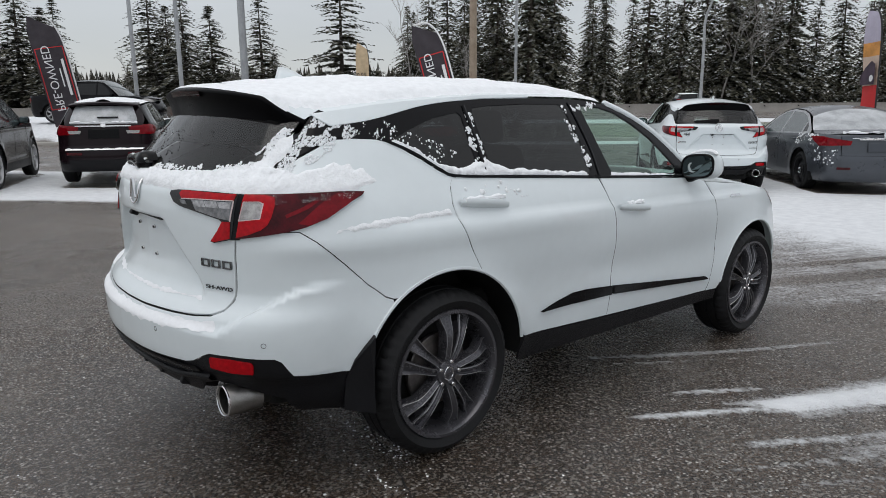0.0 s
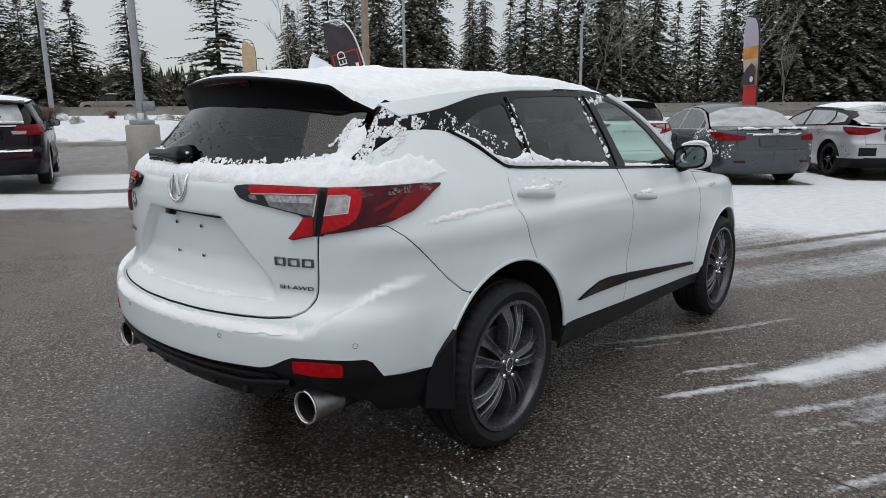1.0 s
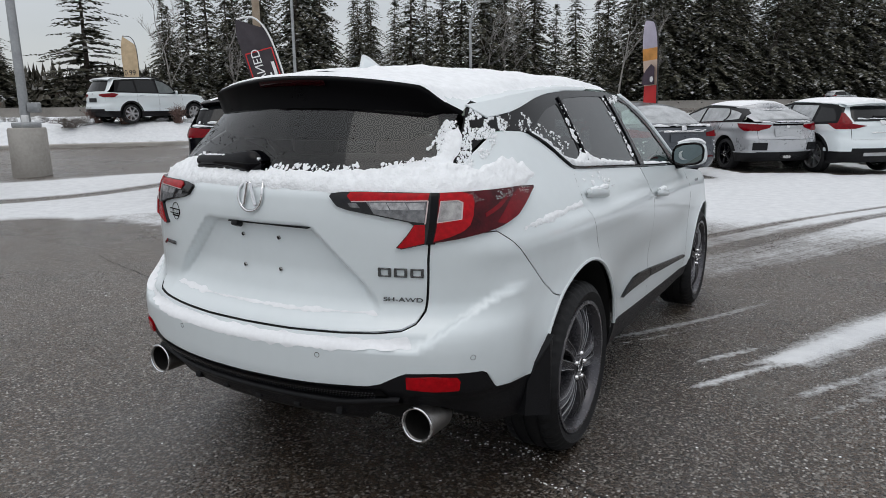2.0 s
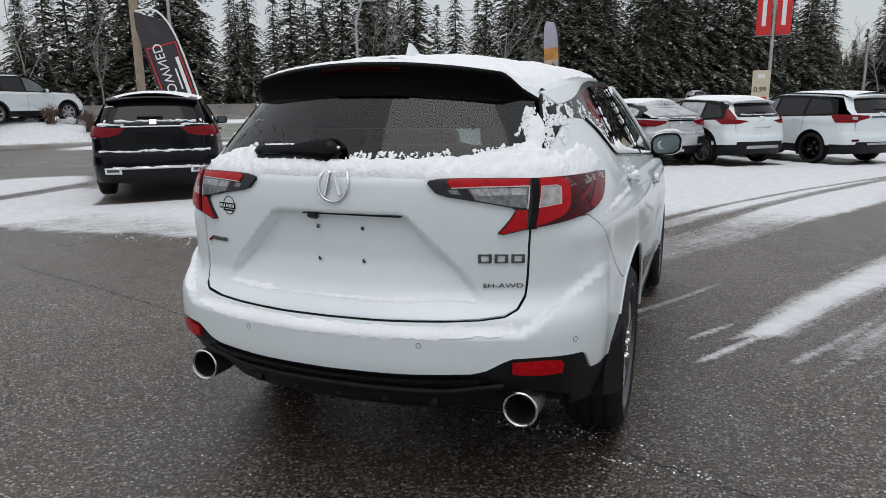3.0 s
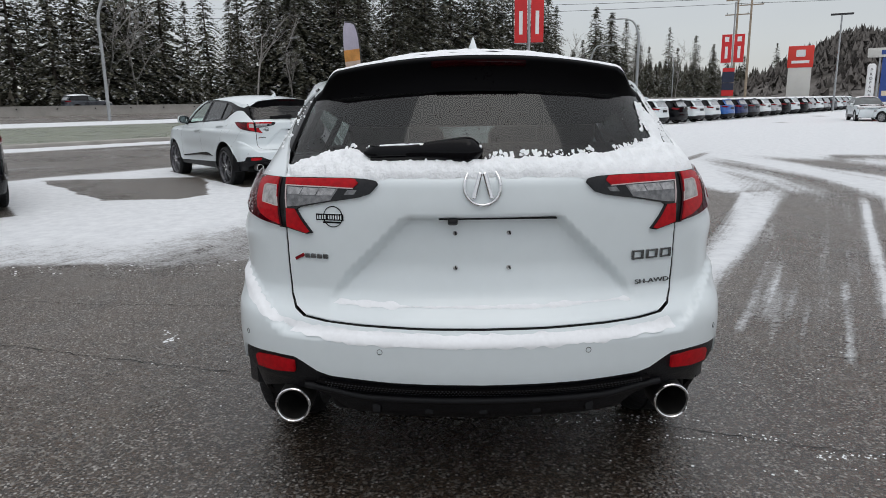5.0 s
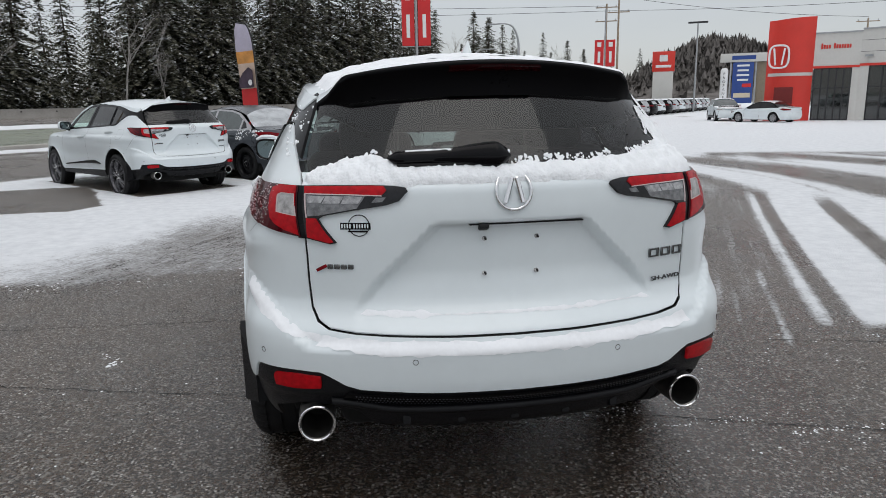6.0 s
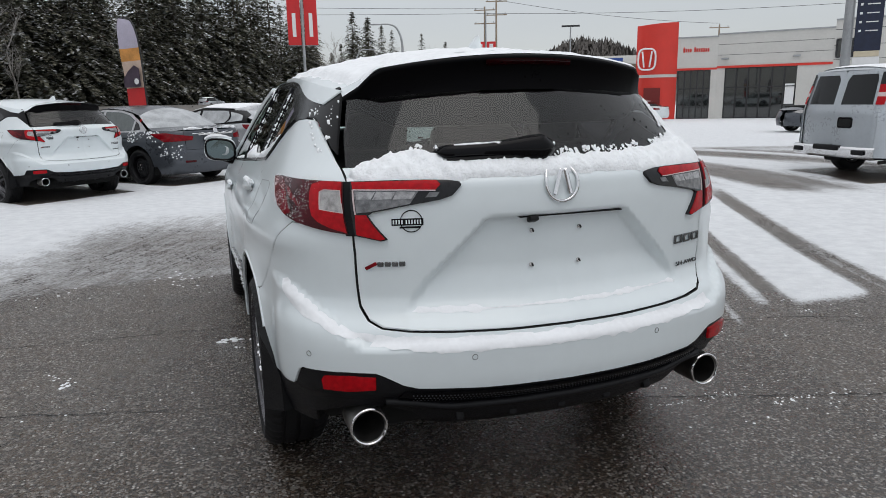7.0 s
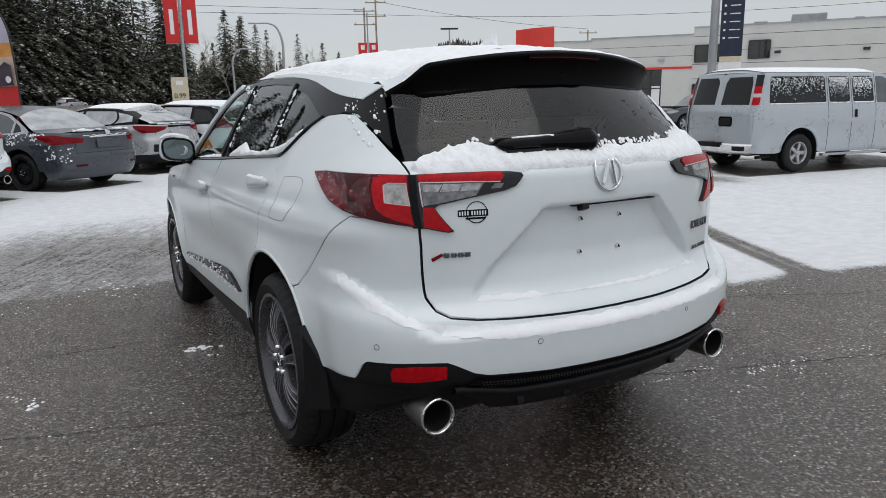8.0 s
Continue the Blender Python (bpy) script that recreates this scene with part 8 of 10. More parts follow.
for a in (122, 128, 133, 141, 147, 150, 158, 163, 168, 176, 181, 186, 190, 196, 203, 208, 214, 220, 228, 236, 243, 250, 262, 275, 290, 300, 318, 330):
    x, y = from_na(92 + rnd.uniform(-4, 14), a)
    plant("spruce", rnd.choice((0, 1, 2, 3, 4)), x, y, float(lift(x, y)) - 0.2, rnd.uniform(0, 360), rnd.uniform(0.75, 1.10), SP_LABEL, "spruces along the highway")
for a in (64, 71, 77, 84, 92, 99, 106, 113, 119, 126, 134):
    x, y = from_na(87 + rnd.uniform(-2, 3), a)
    plant("spruce", rnd.choice((0, 1, 3)), x, y, float(lift(x, y)) - 0.2, rnd.uniform(0, 360), rnd.uniform(1.25, 1.5), SP_LABEL, "spruces along the highway")
for n1, a, i, s in ((86, -14.0, 5, 0.95), (84, -33, 1, 0.72), (92, -24, 4, 0.60), (80, -47, 3, 0.62), (86, -52, 4, 0.66), (88, -58, 2, 0.55), (78, -66, 1, 0.75), (90, -40, 4, 0.55), (96, -74, 0, 0.7), (88, -86, 3, 0.72), (84, -97, 1, 0.75), (90, -108, 0, 0.8), (94, -122, 2, 0.85), (100, -30, 4, 0.5)):
    x, y = from_na(n1, a)
    plant("spruce", i, x, y, float(lift(x, y)) - 0.2, rnd.uniform(0, 360), s, "lone dark spruce with open boughs beyond the highway", "spruces at the highway's bend", squeeze=1.5)
for a, i, s in ((-56.5, 0, 0.92), (-53.0, 2, 0.80), (-39.2, 1, 0.80), (-36.6, 0, 0.72), (-31.0, 0, 0.72), (-24.6, 3, 0.70), (-62, 1, 0.85)):
    x, y = from_na(88, a)
    plant("spruce", i, x, y, float(lift(x, y)) - 0.2, rnd.uniform(0, 360), s, "broad dark spruce beyond the highway", "spruces at the highway's bend", squeeze=1.55)
for n1, a, i, s in ((91, 126.5, 1, 1.02), (91, 132.4, 0, 1.20), (91, 139.4, 3, 1.00), (91, 157.8, 0, 1.24), (91, 165.9, 2, 1.34)):
    x, y = from_na(n1, a)
    plant("spruce", i, x, y, float(lift(x, y)) - 0.2, rnd.uniform(0, 360), s, SP_LABEL, "spruces along the highway", squeeze=1.2)
for n1, a, i, s in ((87, -5.0, 0, 1.0), (88, 2, 1, 1.1), (87, 34, 2, 0.95), (87, 38, 0, 0.95), (86, 61, 1, 1.2), (88, 84, 0, 1.0), (87, 103, 2, 1.0), (86, 119, 1, 1.2), (88, 137, 0, 1.1), (87, 152, 2, 0.9), (87, 171, 0, 1.1), (90, 205, 2, 1.0), (92, -27, 1, 0.8), (90, -70, 0, 0.9), (92, -44, 1, 0.7), (88, 56, 2, 1.0)):
    x, y = from_na(n1, a)
    plant("bare", i, x, y, float(lift(x, y)), rnd.uniform(0, 360), s, "leafless pale birch among the spruces", "birches along the highway")


def woods(name, n0, a0, a1, count, h0, h1, seed, label, material):
    """Far woods: many small ragged spires joined."""
    r = random.Random(seed)
    vs, fs = [], []
    for _ in range(count):
        a, n1, h = r.uniform(a0, a1), n0 + r.uniform(0, 60), r.uniform(h0, h1)
        x, y = from_na(n1, a)
        z0 = float(lift(x, y))
        for lv in range(9):
            f = lv / 9
            rad = h * 0.24 * (1 - f) ** 0.85
            for q in range(5):
                w = r.uniform(0, 6.28)
                d = Vector((math.cos(w), math.sin(w), 0))
                s = Vector((-d.y, d.x, 0))
                k = len(vs)
                zc = z0 + h * (0.06 + 0.94 * f)
                c = Vector((x, y, zc))
                vs += [c + Vector((0, 0, h * 0.14)), c + d * rad + s * rad * 0.45 - Vector((0, 0, h * r.uniform(0.02, 0.10))), c + d * rad - s * rad * 0.45 - Vector((0, 0, h * r.uniform(0.02, 0.10)))]
                fs.append((k, k + 1, k + 2))
    return tagged(part(name, mesh_of(name, vs, fs, smooth_shade=False), material), label, "woods", kind="stuff")


woods("far_woods", 150, -260, -14, 1300, 5.0, 9.0, 7, "distant dark conifer woods on low hills", M["needles_dull"])
woods("far_woods", 140, 120, 700, 900, 10, 18, 8, "distant dark conifer woods along the road", M["needles_dull"])
woods("undergrowth", 92, -150, -8, 620, 3.0, 6.0, 10, "dark brush and young firs at the highway's bend", M["needles_dull"])
woods("undergrowth", 86, -10, 230, 700, 1.4, 3.2, 9, "low brush and saplings under the spruces", M["needles_dull"])


def hill(name, cx, cy, rx, ry, h, seed, label):
    """A low wooded hill: a ragged mound of many small crowns."""
    r = random.Random(seed)
    vs, fs = [], []
    for _ in range(1500):
        u, v = r.gauss(0, 0.55), r.gauss(0, 0.55)
        x, y = cx + rx * u, cy + ry * v
        z, hh = h * math.exp(-1.2 * (u * u + v * v)) - 2, r.uniform(3.0, 6.5)
        for q in range(6):
            w, f = r.uniform(0, 6.28), r.uniform(0, 0.7)
            d, k, rad = Vector((math.cos(w), math.sin(w), 0)), len(vs), hh * 0.35 * (1 - 0.8 * f)
            c, t_ = Vector((x, y, z + hh * f)), Vector((-d.y, d.x, 0))
            vs += [c + Vector((0, 0, hh * 0.35)), c + d * rad + t_ * rad * 0.6 - Vector((0, 0, hh * 0.12)), c + d * rad - t_ * rad * 0.6 - Vector((0, 0, hh * 0.12))]
            fs.append((k, k + 1, k + 2))
    n = 17
    g = [(i / (n - 1) * 4 - 2, j / (n - 1) * 4 - 2) for i in range(n) for j in range(n)]
    k0 = len(vs)
    vs += [(cx + rx * u, cy + ry * v, h * math.exp(-1.2 * (u * u + v * v)) - 2) for u, v in g]
    fs += [(k0 + i * n + j, k0 + (i + 1) * n + j, k0 + (i + 1) * n + j + 1, k0 + i * n + j + 1) for i in range(n - 1) for j in range(n - 1)]
    return tagged(part(name, mesh_of(name, vs, fs, smooth_shade=False), M["hill_brush"]), label, "hill", kind="stuff")


M["hill_brush"] = mat("grey_brown_brush", (0.070, 0.062, 0.055), 0.95, second=(0.19, 0.175, 0.165), vscale=0.25)
hill("wooded_hill", 143, 240, 34, 40, 21, 12, "low hill of grey-brown leafless woods beyond the road")


def shrub(m, r, h, seed, material, label, snowy=True):
    rd = random.Random(seed)
    pieces = []
    for _ in range(70):
        w, t = rd.uniform(0, 6.28), rd.uniform(0.1, 1)
        p0 = Vector((r * 0.35 * rd.uniform(-1, 1), r * 0.35 * rd.uniform(-1, 1), 0))
        p1 = Vector((r * t * math.cos(w), r * t * math.sin(w), h * rd.uniform(0.55, 1.0) * (1 - 0.3 * t)))
        mid = p0.lerp(p1, 0.5) + Vector((rd.gauss(0, 0.05), rd.gauss(0, 0.05), 0.08))
        pieces.append(tube([p0, mid, p1], [0.012, 0.008, 0.003], 3, cap=False))
        for _ in range(4):
            o = mid.lerp(p1, rd.uniform(0, 1))
            pieces.append(tube([o, o + Vector((rd.gauss(0, 0.10), rd.gauss(0, 0.10), rd.uniform(0.02, 0.16)))], [0.006, 0.002], 3, cap=False))
    vs, fs = [], []
    for v, f in pieces:
        k = len(vs)
        vs += v
        fs += [tuple(i + k for i in g) for g in f]
    o = part("shrub", mesh_of("shrub", vs, fs), material)
    o.matrix_world = m
    return tagged(o, label, "shrub", "shrubs on the planted mound")


M["red_twigs"] = mat("red_brown_twigs", (0.10, 0.055, 0.045), 0.9, second=(0.20, 0.13, 0.11), vscale=3)
rnd = random.Random(77)
for i in range(30):
    a, n1 = rnd.uniform(-16, 4), rnd.uniform(26.5, 34)
    if abs(a + 4.5) < 3.2 and n1 > 27.5:
        continue
    x, y = from_na(n1, a)
    shrub(pose(x, y, float(lift(x, y)) + 0.02, 0, 0, rnd.uniform(0, 360)), rnd.uniform(0.35, 0.8), rnd.uniform(0.35, 0.95), i, M["red_twigs"] if i % 3 else M["twigs"], "bare red-brown shrub in the snowy bed")
def rock(m, s, seed):
    bm = bmesh.new()
    bmesh.ops.create_icosphere(bm, subdivisions=2, radius=1)
    for v in bm.verts:
        v.co *= 1 + 0.5 * (noise.noise(v.co * 1.4 + Vector((seed, 0, 0))))
        v.co = Vector((v.co.x * s[0], v.co.y * s[1], v.co.z * s[2]))
    o = part("rock", bm, M["snowy_rock"])
    o.matrix_world = m
    return tagged(o, "grey boulder capped with snow in the planted bed", "rock", "rocks in the planted bed")


M["snowy_rock"] = mat("snowy_rock", (0.16, 0.15, 0.14), 0.9, second=(0.78, 0.80, 0.82), vscale=2.5, bump=0.6, bscale=12)
for i in range(26):
    a, n1 = rnd.uniform(-15, -1), rnd.uniform(27.0, 31)
    x, y = from_na(n1, a)
    rock(pose(x, y, float(lift(x, y)) + 0.05, 0, 0, rnd.uniform(0, 360)), (rnd.uniform(0.2, 0.45), rnd.uniform(0.2, 0.4), rnd.uniform(0.12, 0.25)), i)


# ---- dealership, signs, flags, poles ----
M["red_panel"] = mat("red_metal_panel", (0.62, 0.035, 0.022), 0.4, vary=0.06, vscale=0.8, rvary=0.08)
M["cream_panel"] = mat("pale_metal_panel", (0.56, 0.55, 0.52), 0.55, vary=0.05, vscale=0.6)
M["shop_glass"] = mat("shop_glass", (0.004, 0.005, 0.005), 0.03, spec=0.9, second=(0.022, 0.026, 0.026), vscale=0.8)
M["dark_frame"] = mat("dark_window_frame", (0.02, 0.02, 0.022), 0.5, vary=0.2)
M["galv"] = mat("galvanised_steel", (0.36, 0.37, 0.38), 0.45, metal=0.6, vary=0.15, vscale=2)
M["wood_pole"] = mat("weathered_pole", (0.26, 0.20, 0.145), 0.9, second=(0.38, 0.31, 0.24), vscale=2.5, bump=0.4, bscale=25)
M["sign_red"] = mat("red_banner", (0.58, 0.020, 0.022), 0.6, vary=0.08, vscale=2)
M["sign_white"] = mat("white_print", (0.78, 0.78, 0.78), 0.6, vary=0.04)
M["sign_blue"] = mat("blue_sign", (0.02, 0.06, 0.25), 0.5, vary=0.1)
M["sign_navy"] = mat("navy_sign", (0.012, 0.018, 0.045), 0.5, vary=0.2)
M["flag_grey"] = mat("charcoal_fabric", (0.045, 0.038, 0.045), 0.8, vary=0.2, vscale=6)
M["flag_tan"] = mat("tan_fabric", (0.50, 0.38, 0.24), 0.8, vary=0.15, vscale=4)
M["fabric_dusk"] = mat("violet_fabric", (0.50, 0.46, 0.56), 0.8, vary=0.1, vscale=3)
M["fabric_orange"] = mat("orange_fabric", (0.66, 0.30, 0.08), 0.8, vary=0.2, vscale=5)
M["fabric_peach"] = mat("peach_fabric", (0.62, 0.47, 0.38), 0.8, vary=0.12, vscale=4)
M["fabric_car"] = mat("dark_print", (0.06, 0.04, 0.06), 0.7, vary=0.3, vscale=5)
M["sign_tan"] = mat("yellow_board", (0.62, 0.54, 0.40), 0.6, vary=0.06)
M["black_print"] = mat("black_print", (0.02, 0.02, 0.02), 0.6, vary=0.1)


def wall_frame(p, q):
    """Base matrix of a wall from p to q: x along it, y into the building, z up."""
    d = Vector((q[0] - p[0], q[1] - p[1], 0))
    w = math.atan2(d.y, d.x)
    return Matrix.Translation((p[0], p[1], 0)) @ Matrix.Rotation(w, 4, "Z"), d.length


def dealership():
    b = thing("dealership", None, "pale metal-clad car dealership with red entrance tower", "building")
    tower, ret, corner, far_, up = (31.0, 43.1), (33.05, 41.55), (35.2, 39.75), (39.9, 34.0), (56.0, 11.1)

    def slab(nm, m, x0, x1, z0, z1, y0, y1, material, parent=b, bev=0.0):
        return part(nm, box_mesh(nm, (x1 - x0, y1 - y0, z1 - z0), m @ pose((x0 + x1) / 2, (y0 + y1) / 2, (z0 + z1) / 2), bev, 1), material, parent)

    def glazing(m, x0, x1, z0, z1, cols, rows, parent):
        w = slab("window", m, x0, x1, z0, z1, 0.10, 0.14, M["shop_glass"], parent)
        for i in range(cols + 1):
            x = x0 + (x1 - x0) * i / cols
            slab("mullion", m, x - 0.045, x + 0.045, z0, z1, 0.02, 0.098, M["dark_frame"], w)
        for j in range(rows + 1):
            z = z0 + (z1 - z0) * (j / rows if rows != 2 else (0, 0.62, 1)[j])
            slab("transom", m, x0, x1, z - 0.04, z + 0.04, 0.035, 0.096, M["dark_frame"], w)
    # tower: a curved red face
    tm, tl_ = wall_frame(tower, ret)
    rows = []
    for u in np.linspace(-0.15, 1.0, 15):
        bow = -0.55 * (1 - (2 * max(u, 0) - 1) ** 2)
        rows.append([tuple(tm @ Vector((u * tl_, bow, z))) for z in (0, 2.9, 2.92, 3.1, 3.12, 7.42 + 0.15 * u)])
    tw = part("tower", auto_smooth(loft("tower", rows), 30), M["red_panel"], b, "curved red tower")
    part("tower_side", loft("tower_side", [[tuple(tm @ Vector((tl_, y, z))) for z in (0, 7.56)] for y in (0.0, 4.0)]), M["red_panel"], tw)
    part("tower_side", loft("tower_side", [[tuple(tm @ Vector((-0.15 * tl_, y, z))) for z in (0, 7.38)] for y in (0.0, 5.0)]), M["red_panel"], tw)
    part("tower_roof", loft("tower_roof", [[r[-1] for r in rows], [tuple(Vector(r[-1]) + (tm.to_3x3() @ Vector((0, 4, 0)))) for r in rows]]), M["red_panel"], tw)
    band = [[tuple(tm @ Vector((u * tl_, -0.58 * (1 - (2 * max(u, 0) - 1) ** 2) - 0.03, z))) for z in (3.32, 3.55)] for u in np.linspace(-0.1, 1.0, 13)]
    part("band", loft("band", band), M["cream_panel"], tw)
    em = tm @ pose(0.40, -0.62, 4.75)
    ring = [em @ Vector((0.62 * math.copysign(abs(math.cos(t)) ** 0.6, math.cos(t)), 0, 0.82 * math.copysign(abs(math.sin(t)) ** 0.6, math.sin(t)))) for t in np.linspace(0, 2 * math.pi, 33)]
    sgn = part("sign_ring", tube_mesh("sign_ring", ring, 0.07, 6, cap=False), M["sign_white"], tw, "plain white ring sign")
    for sx in (-1, 1):
        part("sign_bar", box_mesh("sign_bar", (0.12, 0.06, 1.25), em @ pose(sx * 0.27, 0, 0, 0, sx * 7), 0.02, 1), M["sign_white"], sgn)
    slab("door_opening", tm, 0.25, 1.45, 0.02, 2.5, -0.62, -0.52, mat("dark_red_recess", (0.16, 0.012, 0.010), 0.6, vary=0.1), tw)
    # short return and the long front
    rm, rl = wall_frame(ret, corner)
    slab("wall", rm, 0, rl, 3.95, 6.3, 0, 0.3, M["cream_panel"])
    slab("red_strip", rm, 0, rl, 3.82, 3.98, -0.05, 0.25, M["red_panel"])
    glazing(rm, 0.12, rl - 0.45, 0.05, 3.8, 5, 2, b)
    slab("column", rm, rl - 0.42, rl, 0, 3.82, -0.02, 0.35, M["cream_panel"])
    cm, cl = wall_frame(corner, far_)
    slab("wall", cm, 0, cl, 4.05, 6.45, 0.0, 0.35, M["cream_panel"])
    for z in (4.9, 5.7):
        slab("panel_joint", cm, 0, cl, z - 0.012, z + 0.012, -0.006, 0.0, M["dark_frame"])
    slab("red_strip", cm, 0, cl, 3.90, 4.07, -0.06, 0.30, M["red_panel"])
    slab("coping", cm, 0, cl, 6.45, 6.55, -0.06, 0.4, M["galv"])
    slab("coping", rm, 0, rl, 6.30, 6.40, -0.06, 0.4, M["galv"])
    slab("column", cm, 0, 0.55, 0, 3.90, -0.02, 0.35, M["cream_panel"])
    glazing(cm, 0.56, 5.3, 0.05, 3.88, 6, 2, b)
    slab("window_poster", cm, 4.60, 5.2, 1.1, 2.6, 0.08, 0.099, M["sign_white"])
    slab("column", cm, 5.3, cl, 0, 3.90, 0.0, 0.35, M["cream_panel"])
    for x in (0.3, 5.0):
        slab("wall_lamp", cm, x, x + 0.45, 4.55, 4.68, -0.28, 0.0, M["galv"])
    # name board: plain red bars
    for k in range(11):
        x = 0.45 + 0.155 * k + (0.14 if k > 3 else 0)
        part("name_bar", box_mesh("name_bar", (0.11, 0.05, 0.40 if k in (0, 4) else 0.28), rm @ pose(x, -0.03, 5.35 + (0.05 if k in (0, 4) else 0)), 0.02, 1), M["red_panel"], b)
    # long side wing
    um, ul = wall_frame(far_, up)
    slab("wall", um, 0, ul, 0, 6.95, 0, 0.4, M["cream_panel"])
    for z in (1.6, 3.1, 4.2, 5.2, 6.3):
        slab("panel_joint", um, 0, ul, z - 0.015, z + 0.015, -0.006, 0.0, M["dark_frame"])
    slab("coping", um, 0, ul, 6.95, 7.06, -0.06, 0.46, M["galv"])
    for x0, x1, z0, z1 in ((0.15, 1.95, 4.37, 5.63), (3.75, 5.1, 4.5, 5.8), (0.1, 1.05, 1.2, 2.67), (16.5, 18, 4.5, 5.8)):
        glazing(um @ pose(0, -0.15, 0), x0, x1, z0, z1, 2, 1, b)
    for x in (5.4, 10.75):
        slab("wall_lamp", um, x, x + 0.4, 4.80, 5.0, -0.15, 0.0, M["dark_frame"])
    slab("wall_lamp", um, 1.9, 2.4, 3.3, 3.45, -0.3, 0.0, M["galv"])
    # body behind the fronts, roof and plant
    slab("back_block", um, 0.2, ul, 0, 6.3, 0.5, 12, M["cream_panel"])
    slab("roof_unit", um, 6.3, 8.5, 6.9, 7.65, 1.0, 2.4, M["galv"], b, 0.05)
    slab("roof_unit", um, 3.9, 4.8, 6.9, 7.3, 1.2, 2.0, M["galv"], b, 0.05)
    slab("roof_unit", um, 10.2, 10.8, 6.9, 7.3, 1.6, 2.6, M["galv"], b, 0.05)
    b.location.z, b.scale = -0.3, (1, 1, 0.93)
    return b


dealership()


def post(name, x, y, h, r0, r1, material, label, category, z0=None, n=10):
    z0 = float(lift(x, y)) if z0 is None else z0
    t = thing(name, pose(x, y, z0), label, category)
    part("pole", tube_mesh("pole", [(0, 0, -0.2), (0, 0, h * 0.5), (0, 0, h)], [r0, (r0 + r1) / 2, r1], n), material, t)
    return t


# lamp post on its concrete base beside the parked cars
lp = post("lamp_post", -14.05, 6.2, 9.0, 0.11, 0.07, M["galv"], "grey steel lamp post on a tall round concrete base", "lamp post", 0.0)
rows = [[(rr * math.cos(w), rr * math.sin(w), z) for w in np.linspace(0, 2 * math.pi, 28)[:-1]] for rr, z in ((0.40, -0.1), (0.39, 1.0), (0.37, 1.04), (0.0, 1.045))]
part("base", auto_smooth(loft("base", rows, closed=True), 40), M["concrete"], lp, "stained round concrete base")
part("collar", box_mesh("collar", (0.52, 0.40, 0.12), pose(0, 0, 1.10), 0.02), M["galv"], lp)
part("junction_box", box_mesh("junction_box", (0.26, 0.14, 0.22), pose(0.22, 0.1, 1.48, 0, 0, 30), 0.02), M["galv"], lp)
part("junction_box", box_mesh("junction_box", (0.12, 0.10, 0.16), pose(0.12, -0.08, 1.24, 0, 0, 30), 0.01), M["sign_white"], lp)


def sail_flag(x, y, turn, lean, h, w, label, bands, z0=None, marks=None, base=0.4):
    """A feather flag: a bent pole with a tapering printed sail."""
    z0 = float(lift(x, y)) if z0 is None else z0
    f = thing("feather_flag", pose(x, y, z0, lean[0], lean[1], turn), label, "flag", "feather flags")
    pole = [(0, 0, 0), (0, 0, h * 0.45), (-0.005, 0, h * 0.75), (-0.10 * w, 0, h * 0.90), (-0.36 * w, 0, h * 0.985), (-0.85 * w, 0, h)]
    q = spline(pole, 8)
    part("pole", tube_mesh("pole", q, 0.018, 6), M["sign_white"] if bands[0][2] is M["flag_grey"] else M["black_print"], f)
    zs = np.array(q)[:, 2]

    def pole_x(z):
        return float(np.interp(z, zs, np.array(q)[:, 0]))
    for z0_, z1_, material in bands:
        rows = []
        for z in np.linspace(z0_, z1_, 9):
            xr = pole_x(min(z, h)) - 0.015
            t = z / h
            xl = -w * (1.0 - 0.04 * (1 - t)) if t < 0.97 else -w * (1 - 0.2 * (t - 0.97) / 0.03)
            xl = min(xl, xr - 0.01)
            rows.append([(xr + (xl - xr) * u, 0.03 * math.sin(3 * z + 2.5 * u) * u, z) for u in np.linspace(0, 1, 6)])
        part("sail", loft("sail", rows), material, f)
    for nm, pts, material in marks or ():
        part(nm, mesh_of(nm, pts, [tuple(range(len(pts)))], smooth_shade=False), material, f)
    return f


def preowned(x, y, turn, lean, h):
    w = 0.19 * h
    f = sail_flag(x, y, turn, lean, h, w, "charcoal feather flag lettered in white with a red frame", [(0.31 * h, h, M["flag_grey"])])
    z0, z1 = 0.42 * h, h * 0.80
    for sy in (-0.045, 0.045):
        for cx, cz, sx, sz in ((-0.06, (z0 + z1) / 2, 0.02, z1 - z0), (-w + 0.06, (z0 + z1) / 2, 0.02, z1 - z0), (-w / 2, z0, w - 0.12, 0.02), (-w / 2, z1, w - 0.12, 0.02)):
            part("frame_line", box_mesh("frame_line", (sx, 0.004, sz), pose(cx, sy, cz)), M["sign_red"], f)
        for k, (txt, size, px) in enumerate((("PRE-OWNED", 0.078 * h * (0.38 / 0.42), -w * 0.64),)):
            m = pose(px, sy * 1.15, (z0 + z1) / 2, 90, 0, 180) @ pose(0, 0, 0, 0, 0, 90)  # printed on one face, showing through the other
            words("lettering", txt, size, 0.002, m, M["sign_white"], f)
        for px_, wd_, k_ in ((0.34, 0.030, 0.30), (0.20, 0.060, 0.60)):
            part("print_bar", box_mesh("print_bar", (wd_, 0.004, (z1 - z0) * k_), pose(-w * px_, sy, (z0 + z1) / 2)), M["sign_white"], f)
    return f


